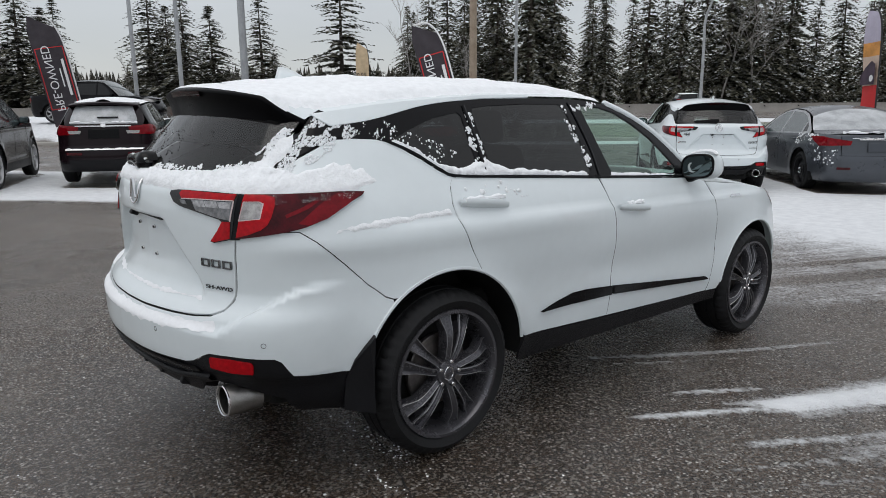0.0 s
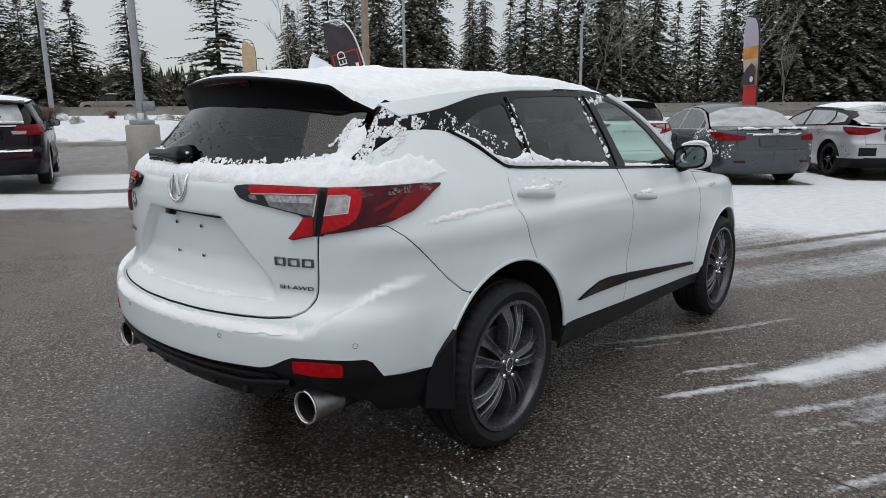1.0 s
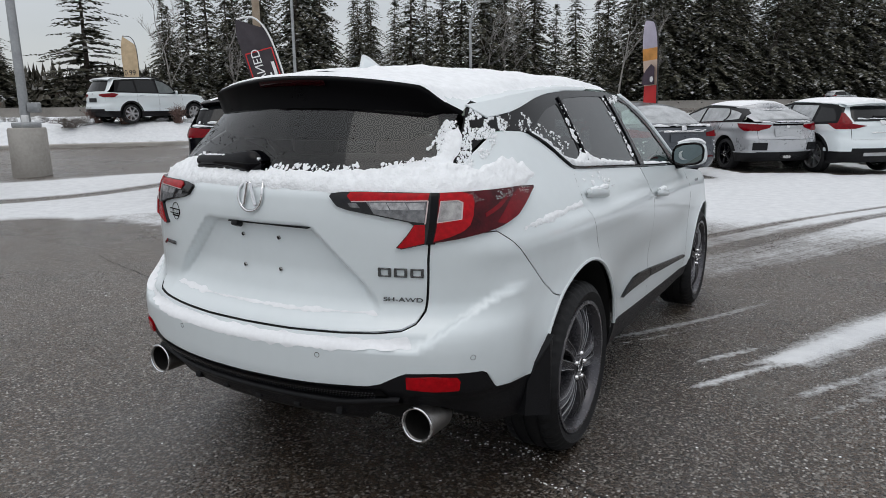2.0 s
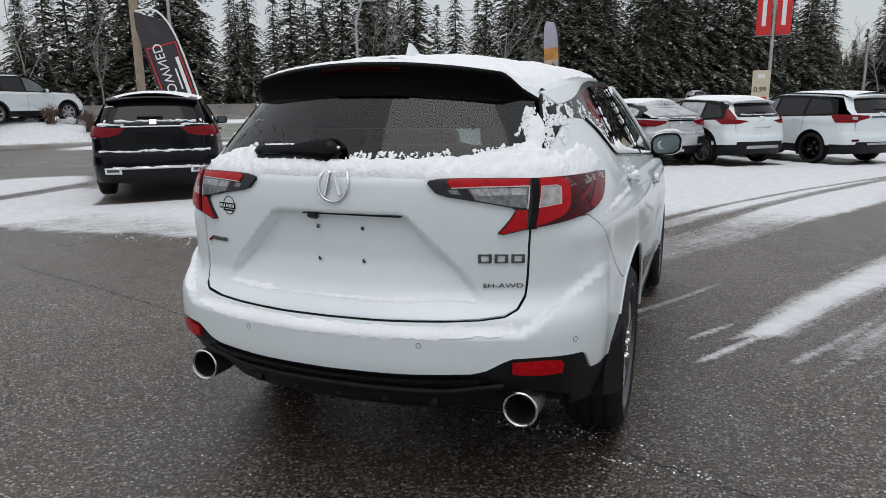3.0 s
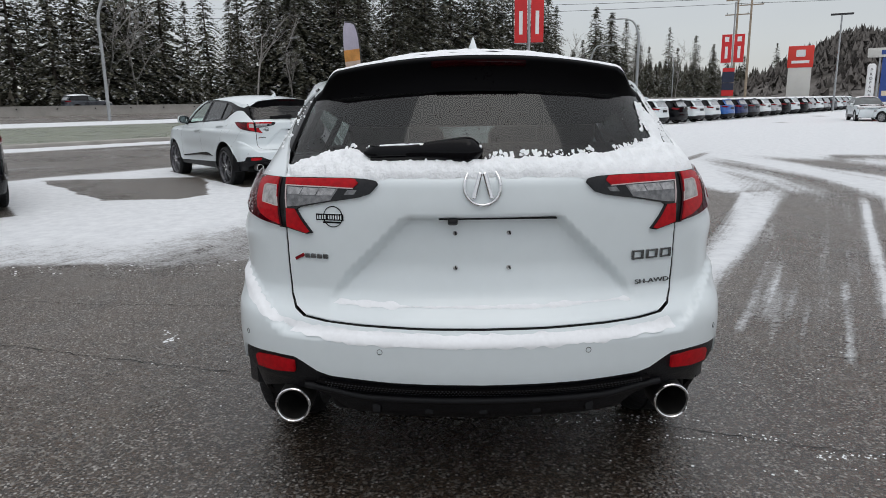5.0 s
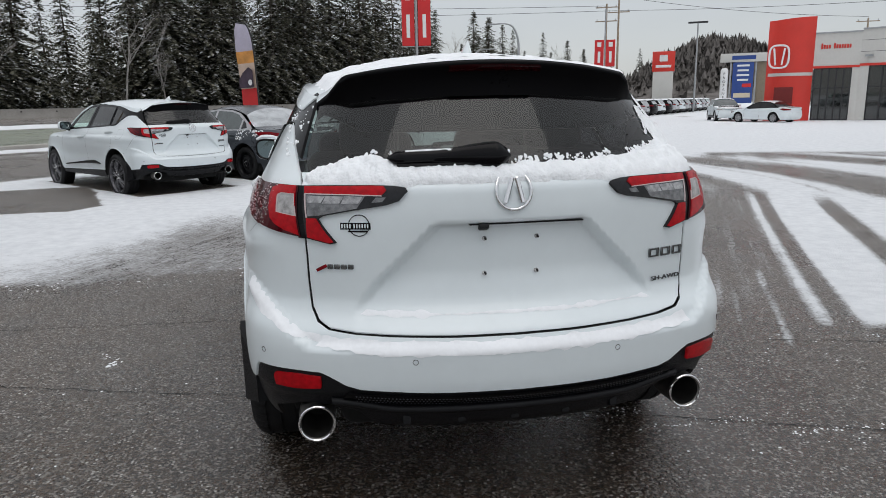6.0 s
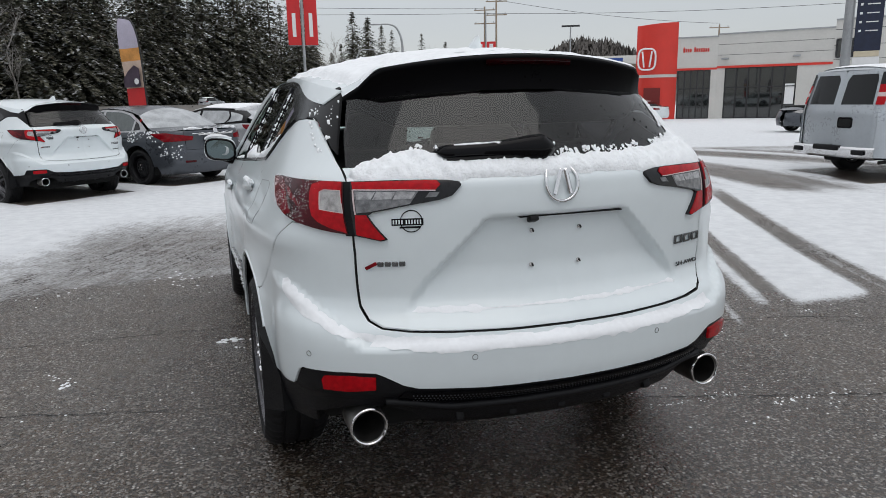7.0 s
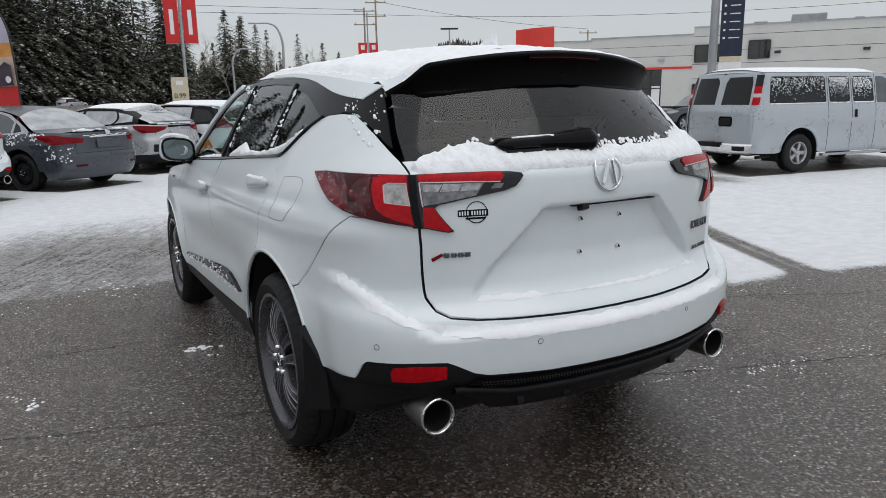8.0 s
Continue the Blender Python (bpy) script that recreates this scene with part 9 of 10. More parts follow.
preowned(-16.47, 3.14, 72, (0, -9), 3.9)
preowned(-7.35, 8.10, 35, (0, -15), 3.35)
disc_pts = lambda cx, cz, r, y: [(cx + r * math.cos(t), y, cz + r * math.sin(t)) for t in np.linspace(0, 2 * math.pi, 17)[:-1]]
sf = sail_flag(-2.12, 14.49, -42, (0, -2), 3.42, 0.60, "feather flag printed with a dusk sky over red", [(0.75, 1.86, M["sign_red"]), (1.86, 2.46, M["fabric_peach"]), (2.46, 2.74, M["fabric_orange"]), (2.74, 3.42, M["fabric_dusk"])],
               marks=[(nm, pts, mt) for sy in (-0.05, 0.05) for nm, pts, mt in (("car_print", [(-0.56, sy, 1.88), (-0.06, sy, 1.88), (-0.06, sy, 2.28), (-0.20, sy, 2.36), (-0.40, sy, 2.24), (-0.56, sy, 2.08)], M["fabric_car"]), ("wheel_print", disc_pts(-0.17, 2.00, 0.07, sy * 1.1), M["sign_white"]))])
fx, fy = from_na(34.5, -4.1)
tf = sail_flag(fx, fy, 20, (0, 0), 3.9, 0.85, "tan feather flag printed with a price", [(0.6, 3.9, M["flag_tan"])])
for sy in (-0.06, 0.06):
    m = pose(-0.45, sy, 2.15, 90, 0, 0) if sy < 0 else pose(-0.45, sy, 2.15, 90, 0, 180)
    words("lettering", "0.99", 0.36, 0.002, m, M["black_print"], tf)
    part("car_print", box_mesh("car_print", (0.55, 0.004, 0.30), pose(-0.45, sy, 1.05)), M["sign_red"], tf)

# timber and steel poles behind the row
post("utility_pole", *from_na(31, 1.4), 12.0, 0.19, 0.15, M["wood_pole"], "tall weathered timber utility pole", "pole")
for n1, a, h, r in ((31.5, -15.4, 9, 0.11), (33, -13.7, 9, 0.124), (45, 4.6, 13, 0.11), (88, 128, 8, 0.12)):
    x, y = from_na(n1, a)
    post("utility_pole", x, y, h, r, r * 0.75, M["galv"] if r < 0.125 else M["wood_pole"], "slim grey pole beside the highway", "pole")


def street_lamp(x, y, h, reach, turn):
    t = thing("street_lamp", pose(x, y, float(lift(x, y)), 0, 0, turn), "curved grey steel street lamp along the highway", "street lamp", "street lamps")
    pts = spline([(0, 0, 0), (0, 0, h * 0.55), (0.02, 0, h * 0.80), (-0.35, 0, h * 0.95), (-reach * 0.5, 0, h), (-reach, 0, h)], 6)
    part("pole", tube_mesh("pole", pts, np.linspace(0.13, 0.05, len(pts)), 8), M["galv"], t)
    part("lamp_head", box_mesh("lamp_head", (0.7, 0.22, 0.12), pose(-reach - 0.25, 0, h), 0.04, 2), M["galv"], t)


street_lamp(15.6, 55.0, 7.7, 2.0, -15)
street_lamp(15.0, 70.5, 6.6, 1.6, 165)
street_lamp(*from_na(48.5, 18.4), 8.6, 0.9, 200)
street_lamp(*from_na(62, 140), 9.5, 2.6, 20)


def banner_pole(x, y, h, turn, banner_w, z0, z1, label, board=True):
    t = post("banner_pole", x, y, h, 0.075, 0.06, M["galv"], label, "sign")
    for sg in (-1, 1):
        bn = part("banner", box_mesh("banner", (banner_w, 0.02, z1 - z0), pose(0, 0, 0, 0, 0, turn) @ pose(sg * (banner_w / 2 + 0.09), 0, (z0 + z1) / 2), 0.004, 1), M["sign_red"], t)
        for sy in (-0.014, 0.014):
            part("banner_mark", box_mesh("banner_mark", (banner_w * 0.42, 0.004, banner_w * 0.5), pose(0, 0, 0, 0, 0, turn) @ pose(sg * (banner_w / 2 + 0.09), sy, z1 - banner_w * 0.5), 0.001, 1), M["sign_white"], bn)
            part("banner_mark", box_mesh("banner_mark", (banner_w * 0.28, 0.004, (z1 - z0) * 0.42), pose(0, 0, 0, 0, 0, turn) @ pose(sg * (banner_w / 2 + 0.09), sy, z0 + (z1 - z0) * 0.36), 0.001, 1), M["sign_white"], bn)
        part("banner_arm", tube_mesh("banner_arm", [(0, 0, z0 - 0.03), tuple(pose(0, 0, 0, 0, 0, turn) @ Vector((sg * (banner_w + 0.12), 0, z0 - 0.03)))], 0.015, 5), M["galv"], t)
    if board:
        bd = part("price_board", box_mesh("price_board", (0.72, 0.05, 1.5), pose(0, 0, 0, 0, 0, turn) @ pose(-0.30, -0.10, 2.10), 0.01, 1), M["sign_tan"], t, "yellow price board")
        words("lettering", "0.99", 0.30, 0.003, pose(0, 0, 0, 0, 0, turn) @ pose(-0.32, -0.135, 2.02, 90), M["black_print"], bd)
        part("board_print", box_mesh("board_print", (0.52, 0.006, 0.22), pose(0, 0, 0, 0, 0, turn) @ pose(-0.30, -0.128, 1.60)), M["sign_red"], bd)
        part("board_print", box_mesh("board_print", (0.30, 0.006, 0.20), pose(0, 0, 0, 0, 0, turn) @ pose(-0.30, -0.128, 2.60)), M["sign_white"], bd)
    return t


banner_pole(3.95, 31.4, 8.2, -8, 0.60, 4.35, 6.9, "steel pole with two red banners and a price board")
bp2 = banner_pole(24.2, 57.3, 9.5, -22, 0.80, 4.6, 6.9, "tall steel pole with two red banners over the far row", board=False)
for z, h, mt in ((3.4, 0.9, "sign_navy"), (2.6, 0.6, "sign_navy"), (2.1, 0.5, "sign_red"), (4.0, 0.3, "sign_red")):
    part("board", box_mesh("board", (0.95, 0.05, h), pose(0, 0, 0, 0, 0, -22) @ pose(-0.2, -0.15, z), 0.01, 1), M[mt], bp2)

# pale monument sign with a red head
ms = thing("monument_sign", pose(42.3, 82.0, 0, 0, 0, -27), "pale monument sign with a red head and plain white mark", "sign")
part("body", box_mesh("body", (2.5, 0.5, 4.8), pose(0, 0, 2.4), 0.04), M["cream_panel"], ms)
hd = part("head", box_mesh("head", (2.75, 0.6, 2.5), pose(0, 0, 5.95), 0.06), M["red_panel"], ms)
part("head_mark", box_mesh("head_mark", (1.0, 0.05, 0.8), pose(0, -0.32, 6.35), 0.1, 2), M["sign_white"], hd)
part("head_mark", box_mesh("head_mark", (1.9, 0.05, 0.32), pose(0, -0.32, 5.35), 0.02, 1), M["sign_white"], hd)

# fuel station price sign and its upright neighbour
gs = thing("fuel_sign", pose(63.7, 98.1, 0, 0, 0, -32), "blue fuel station price sign under a white header", "sign")
part("header", box_mesh("header", (7.4, 0.6, 1.3), pose(0.3, 0, 7.3), 0.05), M["cream_panel"], gs)
part("header_mark", box_mesh("header_mark", (3.4, 0.05, 0.6), pose(0.0, -0.32, 7.3), 0.02, 1), M["sign_blue"], gs)
bd = part("board", box_mesh("board", (3.0, 0.4, 6.2), pose(0.0, 0, 3.5), 0.03), M["sign_blue"], gs)
for i in range(4):
    part("board_line", box_mesh("board_line", (1.8 - 0.2 * (i % 2), 0.03, 0.28), pose(0.0, -0.22, 6.1 - 0.72 * i)), M["sign_white"], bd)
part("price", box_mesh("price", (1.3, 0.03, 0.55), pose(0.6, -0.22, 3.1)), M["sign_red"], bd)
part("board_line", box_mesh("board_line", (2.4, 0.03, 0.7), pose(0.0, -0.22, 1.6)), M["sign_tan"], bd)
for sx in (-1.8, 1.8, 4.0):
    part("leg", box_mesh("leg", (0.25, 0.3, 7.0), pose(sx, 0.1, 3.5), 0.02), M["galv"], gs)
part("side_board", box_mesh("side_board", (2.0, 0.1, 6.2), pose(2.9, 0.2, 3.5), 0.02), mat("brown_board", (0.22, 0.18, 0.13), 0.8, vary=0.2), gs)
pt = thing("upright_sign", pose(61.4, 99.5, 0, 0, 0, -32), "white upright sign lettered PROPANE", "sign")
part("column", box_mesh("column", (1.1, 0.9, 5.8), pose(0, 0, 2.9), 0.4, 4), M["sign_white"], pt)
for i, ch in enumerate("PROPANE"):
    words("lettering", ch, 0.55, 0.01, pose(0, -0.47, 4.9 - 0.60 * i, 90), M["black_print"], pt)

# dealer board on a pole beside the van
db = post("dealer_pole", 16.75, 12.75, 9.0, 0.14, 0.12, M["galv"], "grey steel pole carrying a navy list board", "sign")
brd = part("board", box_mesh("board", (0.66, 0.06, 3.4), pose(0, 0, 0, 0, 0, -45) @ pose(0.50, -0.1, 4.35), 0.01, 1), M["sign_navy"], db)
for i in range(11):
    part("board_line", box_mesh("board_line", (0.30, 0.006, 0.028), pose(0, 0, 0, 0, 0, -45) @ pose(0.57, -0.135, 5.6 - 0.24 * i)), M["sign_white"], brd)
    part("board_dot", box_mesh("board_dot", (0.065, 0.006, 0.065), pose(0, 0, 0, 0, 0, -45) @ pose(0.28, -0.135, 5.6 - 0.24 * i), 0.002, 1), M["sign_white"], brd)
part("board_foot", box_mesh("board_foot", (0.66, 0.05, 0.36), pose(0, 0, 0, 0, 0, -45) @ pose(0.50, -0.1, 2.30), 0.01, 1), M["sign_white"], brd)
part("board_foot", box_mesh("board_foot", (0.62, 0.06, 0.16), pose(0, 0, 0, 0, 0, -45) @ pose(0.50, -0.1, 2.57), 0.01, 1), M["sign_tan"], brd)

# overhead line on its poles beyond the dealership

def line_pole(x, y, h):
    t = post("power_pole", x, y, h, 0.16, 0.10, M["wood_pole"], "timber power pole with two cross arms", "pole")
    for z in (h - 0.4, h - 2.0):
        part("cross_arm", box_mesh("cross_arm", (2.6, 0.10, 0.12), pose(0, 0, z, 0, 0, -25), 0.01, 1), M["wood_pole"], t)
        for sx in (-1.1, 0, 1.1):
            part("insulator", tube_mesh("insulator", [tuple(pose(0, 0, z, 0, 0, -25) @ Vector((sx, 0, 0.05))), tuple(pose(0, 0, z, 0, 0, -25) @ Vector((sx, 0, 0.25)))], 0.05, 6), M["galv"], t)
    return t


PP = [(33.6, 80.0, 12.6), (34.9, 79.4, 13.6), (66.0, 76.0, 11.0), (78.0, 40.0, 11.0)]
for x, y, h in PP:
    line_pole(x, y, h)


def wire(p, q, sag, label="thin black overhead cable between poles"):
    pts = [Vector(p).lerp(Vector(q), t) - Vector((0, 0, sag * 4 * t * (1 - t))) for t in np.linspace(0, 1, 14)]
    o = part("cable", tube_mesh("cable", pts, 0.022, 4), M["dark"])
    return tagged(o, label, "cable", "overhead cables")


wire((-60, 100, 15.5), (33.6, 80, 12.4), 0.8)
wire((-60, 96, 13.5), (34.9, 79.4, 11.8), 0.8)
wire((34.9, 79.4, 13.4), (66, 76, 10.8), 0.5)
wire((34.9, 79.4, 11.8), (78, 40, 10.8), 0.8)
# light mast in the far lot
lm = post("light_mast", 43.2, 75.6, 10.4, 0.12, 0.08, M["galv"], "tall light mast with a flat twin head", "lamp post")
part("head", box_mesh("head", (2.2, 0.3, 0.2), pose(0, 0, 10.4, 0, 0, -28), 0.03), M["dark_frame"], lm)


# ---- snow lying on the white car ----
CAR_M = pose(0, 0, 0, CAR_PITCH)


def ragged(poly, step, amount, seed):
    """The polygon with a crumbly outline."""
    p = np.array(densify(poly, step))
    e = np.roll(p, -1, 0) - np.roll(p, 1, 0)
    n = np.stack([e[:, 1], -e[:, 0]], 1) / np.maximum(np.hypot(*e.T), 1e-9)[:, None]
    k = np.arange(len(p))
    j = fbm(p[:, 0] * 26 + seed * 3.7, p[:, 1] * 26 + seed) - 0.5
    return p + n * (j * 2 * amount)[:, None]


def snow_on(poly, thick, seed, label, step=0.0095, amount=0.018, mirror=False, material=None):
    q = ragged(poly, step, amount, seed)
    if mirror:
        q = q * np.array([-1, 1])

    def puff(v, d):
        return thick * smooth(0, 0.014, d) * (0.15 + 1.5 * fbm(v[:, 0] * 60 + seed, v[:, 1] * 60) ** 1.4 + 0.5 * vnoise(v[:, 0] * 130, v[:, 1] * 130)) + 0.0006
    me = patch("snow_cover", estate_skin, [tuple(v) for v in q], step=step, off=0.0005, puff=puff)
    o = part("snow_cover", me, material or M["snow"])
    o.matrix_world = CAR_M
    return tagged(o, label, "snow", kind="stuff")


def flecks(polys, count, size, seed, label, mirror=False, off=0.003, material=None):
    """Small stuck clumps of snow, joined."""
    rd = np.random.RandomState(seed)
    cs, cz = [], []
    for poly, c in zip(polys, count):
        p = np.array(poly)
        q = p.min(0) + rd.rand(c, 2) * (p.max(0) - p.min(0))
        q = q[inside(poly, q) & (vnoise(q[:, 0] * 30 + seed, q[:, 1] * 30) > 0.42)]
        cs.append(q[:, 0])
        cz.append(q[:, 1])
    cs, cz = np.concatenate(cs), np.concatenate(cz)
    m, sgn = len(cs), -1 if mirror else 1
    r = size * rd.choice([0.35, 0.5, 0.7, 1.0, 1.5], m)
    a = np.linspace(0, 2 * math.pi, 8)[:-1]
    rr = r[:, None] * rd.uniform(0.6, 1.3, (m, 7))
    base, _ = estate_skin.at(sgn * (cs[:, None] + rr * np.cos(a)), cz[:, None] + 0.9 * rr * np.sin(a), off - 0.002)
    top, _ = estate_skin.at(sgn * cs, cz, off + r * rd.uniform(0.5, 0.9, m))
    vs = np.concatenate([base, top[:, None]], 1).reshape(-1, 3)
    fs = [(8 * k + i, 8 * k + (i + 1) % 7, 8 * k + 7) for k in range(m) for i in range(7)]
    o = part("snow_flecks", mesh_of("snow_flecks", vs, fs), material or M["snow"])
    o.matrix_world = CAR_M
    return tagged(o, label, "snow", kind="stuff")


sd_, tl_ = estate_skin.sides, estate_skin.tails
# a grainy bank along the foot of the rear window, thinning out above the lamps
def snow_bank(poly, seed, label, thick=0.014, z0=1.160, z1=1.215):
    q = ragged(poly, 0.008, 0.013, seed)

    def puff(v, d):
        lump = 0.30 + 0.9 * fbm(v[:, 0] * 34 + seed, v[:, 1] * 34) ** 1.3 + 0.55 * vnoise(v[:, 0] * 95, v[:, 1] * 95) + 0.4 * vnoise(v[:, 0] * 170 + 9, v[:, 1] * 170)
        return thick * (1 - 0.75 * smooth(0.78, 1.10, np.abs(v[:, 0]))) * smooth(0, 0.010, d) * (0.16 + 0.84 * smooth(z0, z1, v[:, 1])) * lump + 0.0012 * smooth(0, 0.02, d)
    o = part("snow_cover", patch("snow_cover", estate_skin, [tuple(v) for v in q], step=0.0072, off=0.0004, puff=puff), M["snow"])
    o.matrix_world = CAR_M
    return tagged(o, label, "snow", kind="stuff")


right = tl_([(0.0, 1.180), (0.30, 1.178), (0.34, 1.165), (0.50, 1.168), (0.66, 1.164)]) + sd_([(-0.70, 1.168), (-0.60, 1.164), (-0.50, 1.172), (-0.40, 1.185), (-0.30, 1.215), (-0.34, 1.255), (-0.45, 1.290), (-0.60, 1.248)]) + tl_([(0.66, 1.275), (0.60, 1.262), (0.45, 1.250), (0.25, 1.240), (0.0, 1.238)])
left = tl_([(0.0, 1.180), (0.30, 1.178), (0.34, 1.165), (0.50, 1.168), (0.64, 1.166), (0.655, 1.200), (0.60, 1.232), (0.52, 1.256), (0.44, 1.266), (0.34, 1.256), (0.20, 1.240), (0.0, 1.238)])
snow_bank(right + [(-a_, b_) for a_, b_ in left[::-1]][1:-1], 1, "grainy bank of snow below the rear window")
crumb_line = tl_([(-0.56, 1.225), (-0.45, 1.262), (0.0, 1.234), (0.45, 1.245), (0.64, 1.27), (0.66, 1.30), (0.45, 1.268), (0.0, 1.256), (-0.45, 1.285), (-0.58, 1.245)])
flecks([crumb_line], (900,), 0.0062, 3, "crumbs of snow along the bank's edge")
# the right rear pillar is crusted, the left one only dusted
pil_poly = tl_([(0.672, 1.235), (0.660, 1.30), (0.635, 1.38), (0.605, 1.465)]) + sd_([(-0.40, 1.47), (-0.30, 1.40), (-0.36, 1.372), (-0.47, 1.32), (-0.58, 1.262)])
glass_edge = tl_([(0.655, 1.24), (0.63, 1.33), (0.605, 1.41), (0.575, 1.415), (0.575, 1.33), (0.52, 1.27), (0.45, 1.25)])
flecks([pil_poly, glass_edge], (4200, 3600), 0.0040, 4, "crust of snow on the rear pillar")
snow_on(tl_([(0.668, 1.25), (0.655, 1.31), (0.64, 1.36), (0.615, 1.40), (0.600, 1.36), (0.610, 1.31), (0.585, 1.275), (0.50, 1.25)])[::-1], 0.006, 5, "crust of snow on the rear window's edge", amount=0.016)
flecks([pil_poly], (150,), 0.006, 6, "dusting of snow on the rear pillar", mirror=True)
dlo_back = sd_([(0.02, 1.25), (-0.12, 1.345), (-0.30, 1.385), (-0.38, 1.43), (-0.25, 1.47), (-0.10, 1.42), (0.10, 1.35), (0.25, 1.25)])
flecks([dlo_back], (900,), 0.0052, 7, "clumps of snow on the quarter window")
# sills below the side windows
snow_on(sd_([(1.02, 1.172), (0.80, 1.183), (0.50, 1.197), (0.30, 1.206), (0.14, 1.213), (0.07, 1.222), (0.02, 1.25), (-0.08, 1.315), (-0.18, 1.362), (-0.155, 1.372), (-0.06, 1.335), (0.04, 1.272), (0.14, 1.245), (0.22, 1.262), (0.30, 1.285), (0.36, 1.262), (0.45, 1.235), (0.62, 1.222), (0.80, 1.208), (0.98, 1.200)])[::-1], 0.014, 8, "line of snow on the window sill", amount=0.010)
snow_on(sd_([(1.80, 1.135), (1.50, 1.150), (1.18, 1.165), (1.20, 1.190), (1.50, 1.172), (1.80, 1.152)])[::-1], 0.010, 9, "line of snow on the window sill", amount=0.008)
snow_on(sd_([(0.95, 1.176), (0.50, 1.197), (0.14, 1.213), (0.02, 1.25), (-0.06, 1.305), (-0.05, 1.325), (0.05, 1.275), (0.16, 1.25), (0.40, 1.222), (0.62, 1.232), (0.72, 1.262), (0.82, 1.225), (0.95, 1.195)])[::-1], 0.014, 10, "line of snow on the window sill", amount=0.008, mirror=True)
snow_on(sd_([(1.78, 1.135), (1.45, 1.151), (1.12, 1.167), (1.16, 1.188), (1.35, 1.182), (1.78, 1.15)])[::-1], 0.010, 11, "line of snow on the window sill", amount=0.006, mirror=True)
strip = sd_([(1.02, 1.22), (0.95, 1.50), (0.985, 1.53), (1.045, 1.50), (1.06, 1.22)])
flecks([strip, sd_([(0.25, 1.24), (0.25, 1.49), (0.32, 1.49), (0.32, 1.24)]), sd_([(1.0, 1.50), (1.1, 1.56), (1.3, 1.55), (1.2, 1.51)])], (160, 200, 180), 0.007, 12, "snow caught along the window pillars")
flecks([strip, sd_([(0.25, 1.24), (0.25, 1.49), (0.32, 1.49), (0.32, 1.24)]), sd_([(1.0, 1.50), (1.1, 1.56), (1.3, 1.55), (1.2, 1.51)])], (110, 130, 160), 0.006, 13, "snow caught along the window pillars", mirror=True)
# on the shoulder behind the door, on the bumper ledge, above the gate's lower edge
snow_on(sd_([(-0.52, 1.035), (-0.30, 1.045), (-0.10, 1.058), (0.02, 1.066), (0.01, 1.080), (-0.15, 1.078), (-0.35, 1.068), (-0.50, 1.048)])[::-1], 0.006, 14, "thin drift of snow on the flank", amount=0.012)
flecks([sd_([(0.15, 1.10), (0.5, 1.09), (0.55, 1.17), (0.1, 1.19)])], (60,), 0.008, 15, "snow stuck on the flank")
snow_on(tl_([(0.62, 0.678), (0.70, 0.694)]) + sd_([(-0.74, 0.740), (-0.66, 0.792), (-0.60, 0.845), (-0.63, 0.858), (-0.70, 0.815)]) + tl_([(0.745, 0.745), (0.69, 0.716), (0.62, 0.704)]), 0.0018, 17, "thin snow on the bumper ledge", amount=0.008, step=0.012, mirror=True, material=M["car_snow"])
for mir in (False, True):
    snow_on((tl_([(0.36, 1.170), (0.50, 1.171), (0.66, 1.169), (0.66, 1.186), (0.36, 1.186)])), 0.007, 20 + mir, "snow over the tail lamp", amount=0.008, mirror=mir)
flecks([sd_([(-0.72, 1.04), (-0.40, 1.12), (-0.38, 1.18), (-0.72, 1.185)])], (1100,), 0.0009, 22, "frost flecks on the tail lamp", mirror=True, off=0.018)
flecks([sd_([(-0.72, 1.14), (-0.45, 1.15), (-0.38, 1.18), (-0.72, 1.185)])], (500,), 0.0010, 23, "frost flecks on the tail lamp", off=0.018)
flecks([sd_([(0.60, 0.53), (0.95, 0.60), (1.4, 0.57), (2.1, 0.50), (2.1, 0.48), (1.2, 0.515)])], (420,), 0.006, 24, "snow on the door moulding", mirror=True, off=0.018)
# on the ledge of the bumper, and a thin line above the gate's lower edge
ledge = tl_([(-0.64, 0.672), (-0.40, 0.652), (0.0, 0.648), (0.40, 0.652), (0.64, 0.672), (0.62, 0.702), (0.40, 0.692), (0.0, 0.688), (-0.40, 0.692), (-0.62, 0.702)])
snow_on(ledge, 0.0013, 26, "thin snow along the bumper ledge", amount=0.011, step=0.011, material=M["car_snow"])
snow_on(tl_([(-0.50, 0.764), (-0.2, 0.758), (0.15, 0.758), (0.50, 0.764), (0.48, 0.776), (0.15, 0.768), (-0.2, 0.769), (-0.48, 0.777)]), 0.0008, 27, "dusting of snow above the gate's lower edge", amount=0.012, step=0.011, material=M["car_snow"])
# beads of water on the rear glass
flecks([tl_([(-0.58, 1.26), (0.55, 1.26), (0.55, 1.40), (-0.56, 1.40)])], (460,), 0.0023, 25, "dark drops of water on the rear window", off=0.0, material=M["dark"])


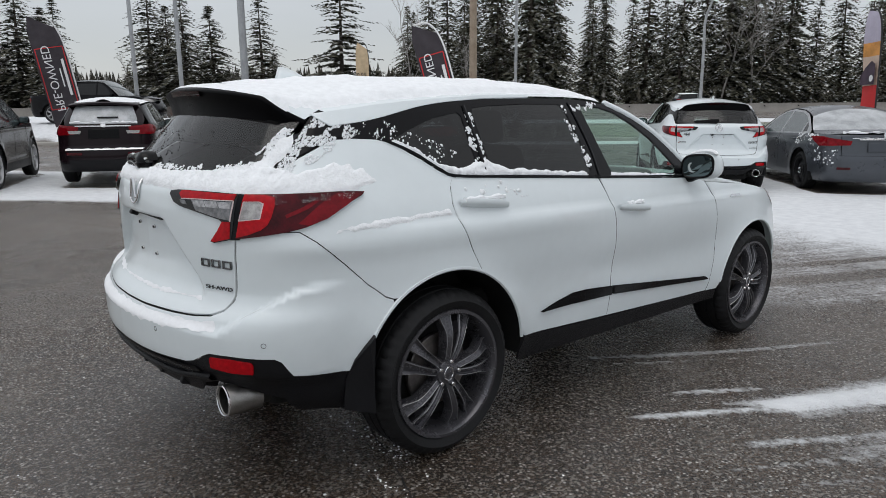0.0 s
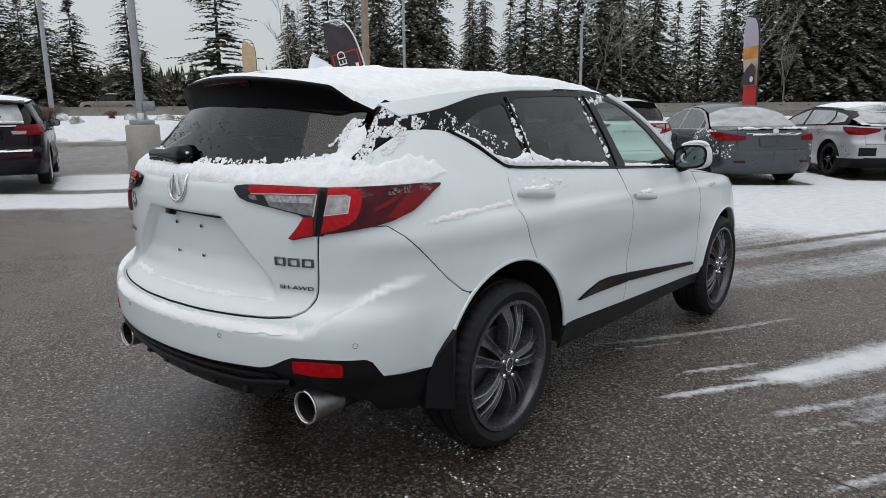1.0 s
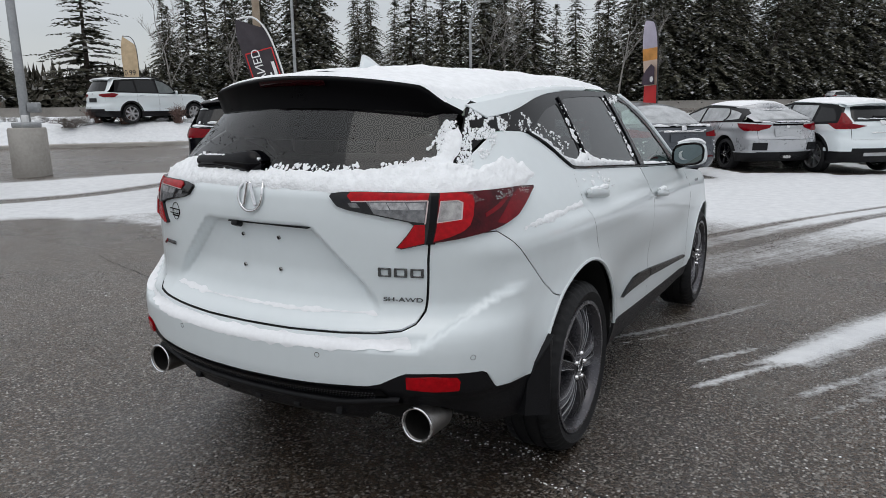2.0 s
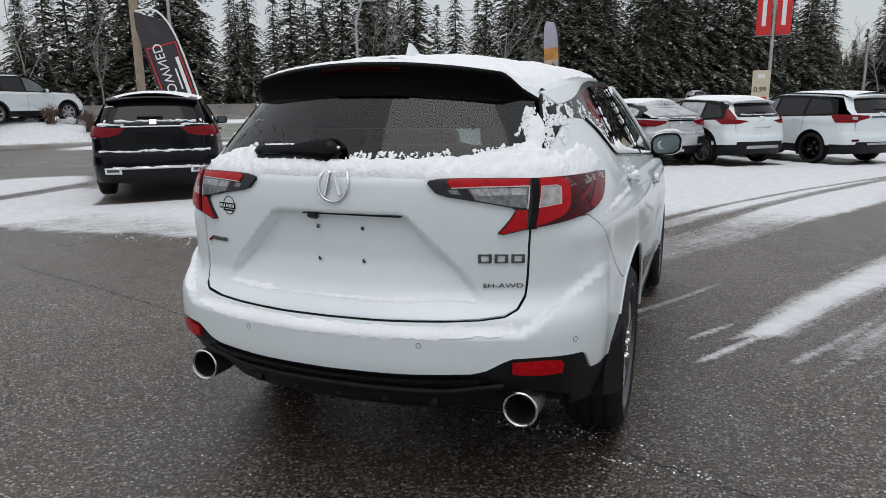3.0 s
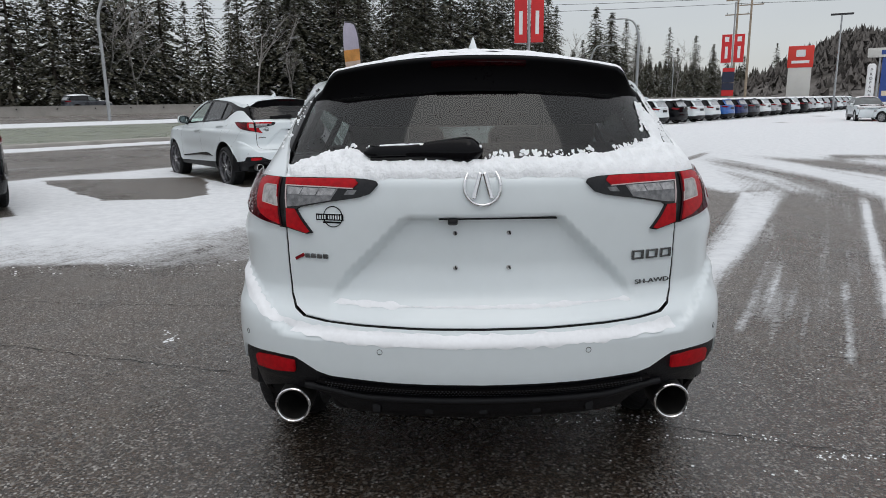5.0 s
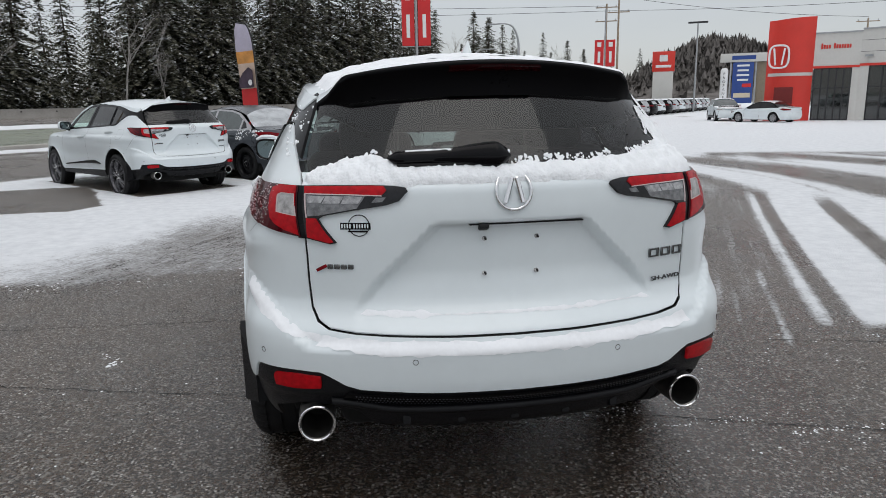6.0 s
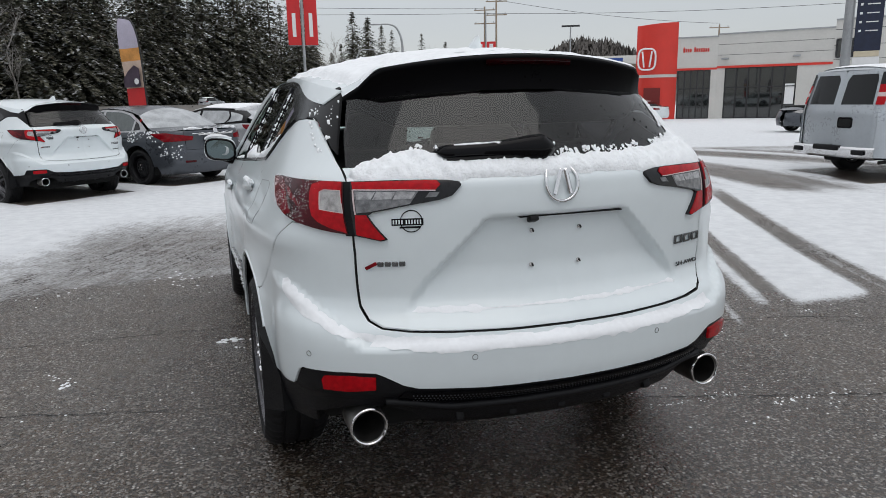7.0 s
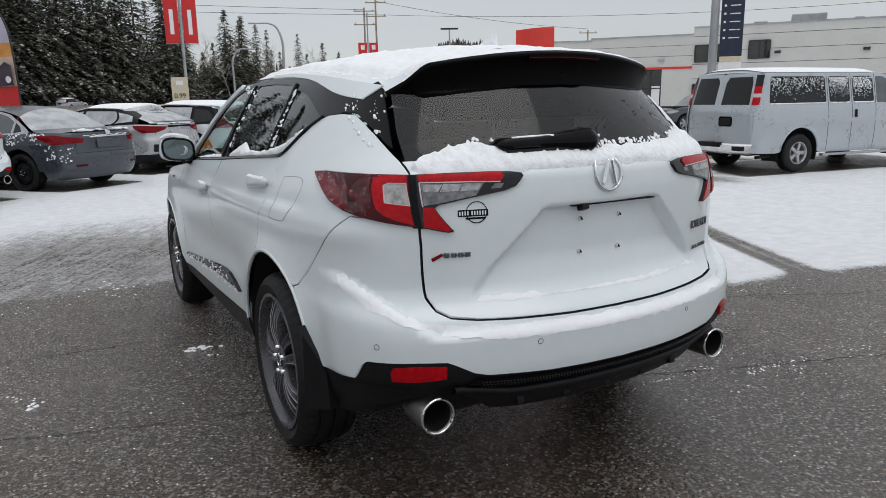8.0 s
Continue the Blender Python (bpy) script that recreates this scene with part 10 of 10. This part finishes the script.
# roof and spoiler
def roof_snow():
    rail = spline([(-0.50, 1.462), (-0.21, 1.502), (0.06, 1.530), (0.42, 1.560), (0.75, 1.572), (1.06, 1.576), (1.25, 1.568), (1.40, 1.546)], 8)
    mid = spline([(-0.60, 1.580), (-0.21, 1.622), (0.06, 1.640), (0.42, 1.652), (0.75, 1.655), (1.06, 1.648), (1.2, 1.638), (1.30, 1.622)], 8)
    rows = []
    for (ye, ze), (yc, zc) in zip(rail, mid):
        xe = estate_skin.raw(np.array([estate_skin.side(ye, ze)]), np.array([ze]))[0][0]
        u = np.linspace(-0.97, 0.97, 75)
        x, y, z = xe * u, ye + (yc - ye) * (1 - u * u), ze + (zc - ze) * (1 - np.abs(u) ** 2.3)
        edge = smooth(0.0, 0.07, 0.97 - np.abs(u) - 0.07 * fbm(y * 9 + 40 * (u > 0), u * 2))
        t = (0.008 + 0.024 * fbm(x * 9, y * 9 + 5) ** 1.3 + 0.005 * vnoise(x * 50, y * 50)) * edge - 0.003 * (1 - edge)
        rows.append(list(np.stack([x, y, z + t], 1)))
    o = part("snow_cover", loft("snow_cover", rows), M["snow"])
    o.matrix_world = CAR_M
    tagged(o, "soft layer of snow over the roof", "snow", kind="stuff")
    rows = []
    for u in np.linspace(-0.93, 0.93, 70):
        x, a = 0.605 * u, abs(u)
        yt = -0.745 + 0.17 * a ** 2.2 + 0.07 * smooth(0.85, 1, a)
        zt = 1.571 - (0.055 * a ** 2 + 0.075 * smooth(0.82, 1.0, a))
        zf, yf = 1.600 - 0.125 * a ** 2.4, -0.45 + 0.02 * a
        t = np.linspace(-0.15, 0.94, 16)
        y, z = yf + (yt - yf) * t, zf + (zt - zf) * t
        th = (0.004 + 0.011 * fbm(x * 16 + 0 * y, y * 16 + 9)) * smooth(0.955, 0.88, t) * smooth(0.93, 0.85, a)
        rows.append(list(np.stack([x + 0 * y, y, z + th + 0.004 * ((t > 0) & (t < 0.95))], 1)))
    o = part("snow_cover", loft("snow_cover", rows), M["snow"])
    o.matrix_world = CAR_M
    tagged(o, "layer of snow over the spoiler", "snow", kind="stuff")
    # a cap on the wiper
    vs = [(x, -0.918 + 0.33 * x * x + (0.012 if x < -0.2 else 0), 1.283 - 0.012 * ((x + 0.15) / 0.3) ** 2 - (0.004 if x > -0.05 else 0)) for x in np.linspace(-0.33, 0.0, 30)]
    o = part("snow_cover", tube_mesh("snow_cover", vs, [0.004 + 0.005 * float(vnoise(np.array([i * 0.9]), np.array([0.5]))[0]) for i in range(30)], 6), M["snow"])
    o.matrix_world = CAR_M
    tagged(o, "thin ridge of snow on the wiper", "snow", kind="stuff")


roof_snow()
for sg in (1, -1):
    for y, z, w in ((0.215, 1.112, 0.12), (1.300, 1.016, 0.07)):
        s0 = estate_skin.side(y, z)
        p, n = estate_skin.at(np.array([s0 - w, s0 - w * 0.4, s0 + w * 0.4, s0 + w]) * sg, np.full(4, z), 0.018)
        o = part("snow_cover", tube_mesh("snow_cover", spline(p, 6), [0.006 + 0.010 * float(vnoise(np.array([i * 0.7 + y]), np.array([sg * 1.0]))[0]) for i in range(19)], 6), M["snow"])
        o.matrix_world = CAR_M
        tagged(o, "small heap of snow on the door handle", "snow", kind="stuff")
    o = part("snow_cover", tube_mesh("snow_cover", spline([(sg * 0.89, 1.93, 1.268), (sg * 0.95, 1.935, 1.281), (sg * 1.02, 1.93, 1.284), (sg * 1.06, 1.92, 1.27)], 6), [0.008 + 0.010 * math.sin(math.pi * i / 18) for i in range(19)], 6), M["snow"])
    o.matrix_world = CAR_M
    tagged(o, "ridge of snow on the door mirror", "snow", kind="stuff")
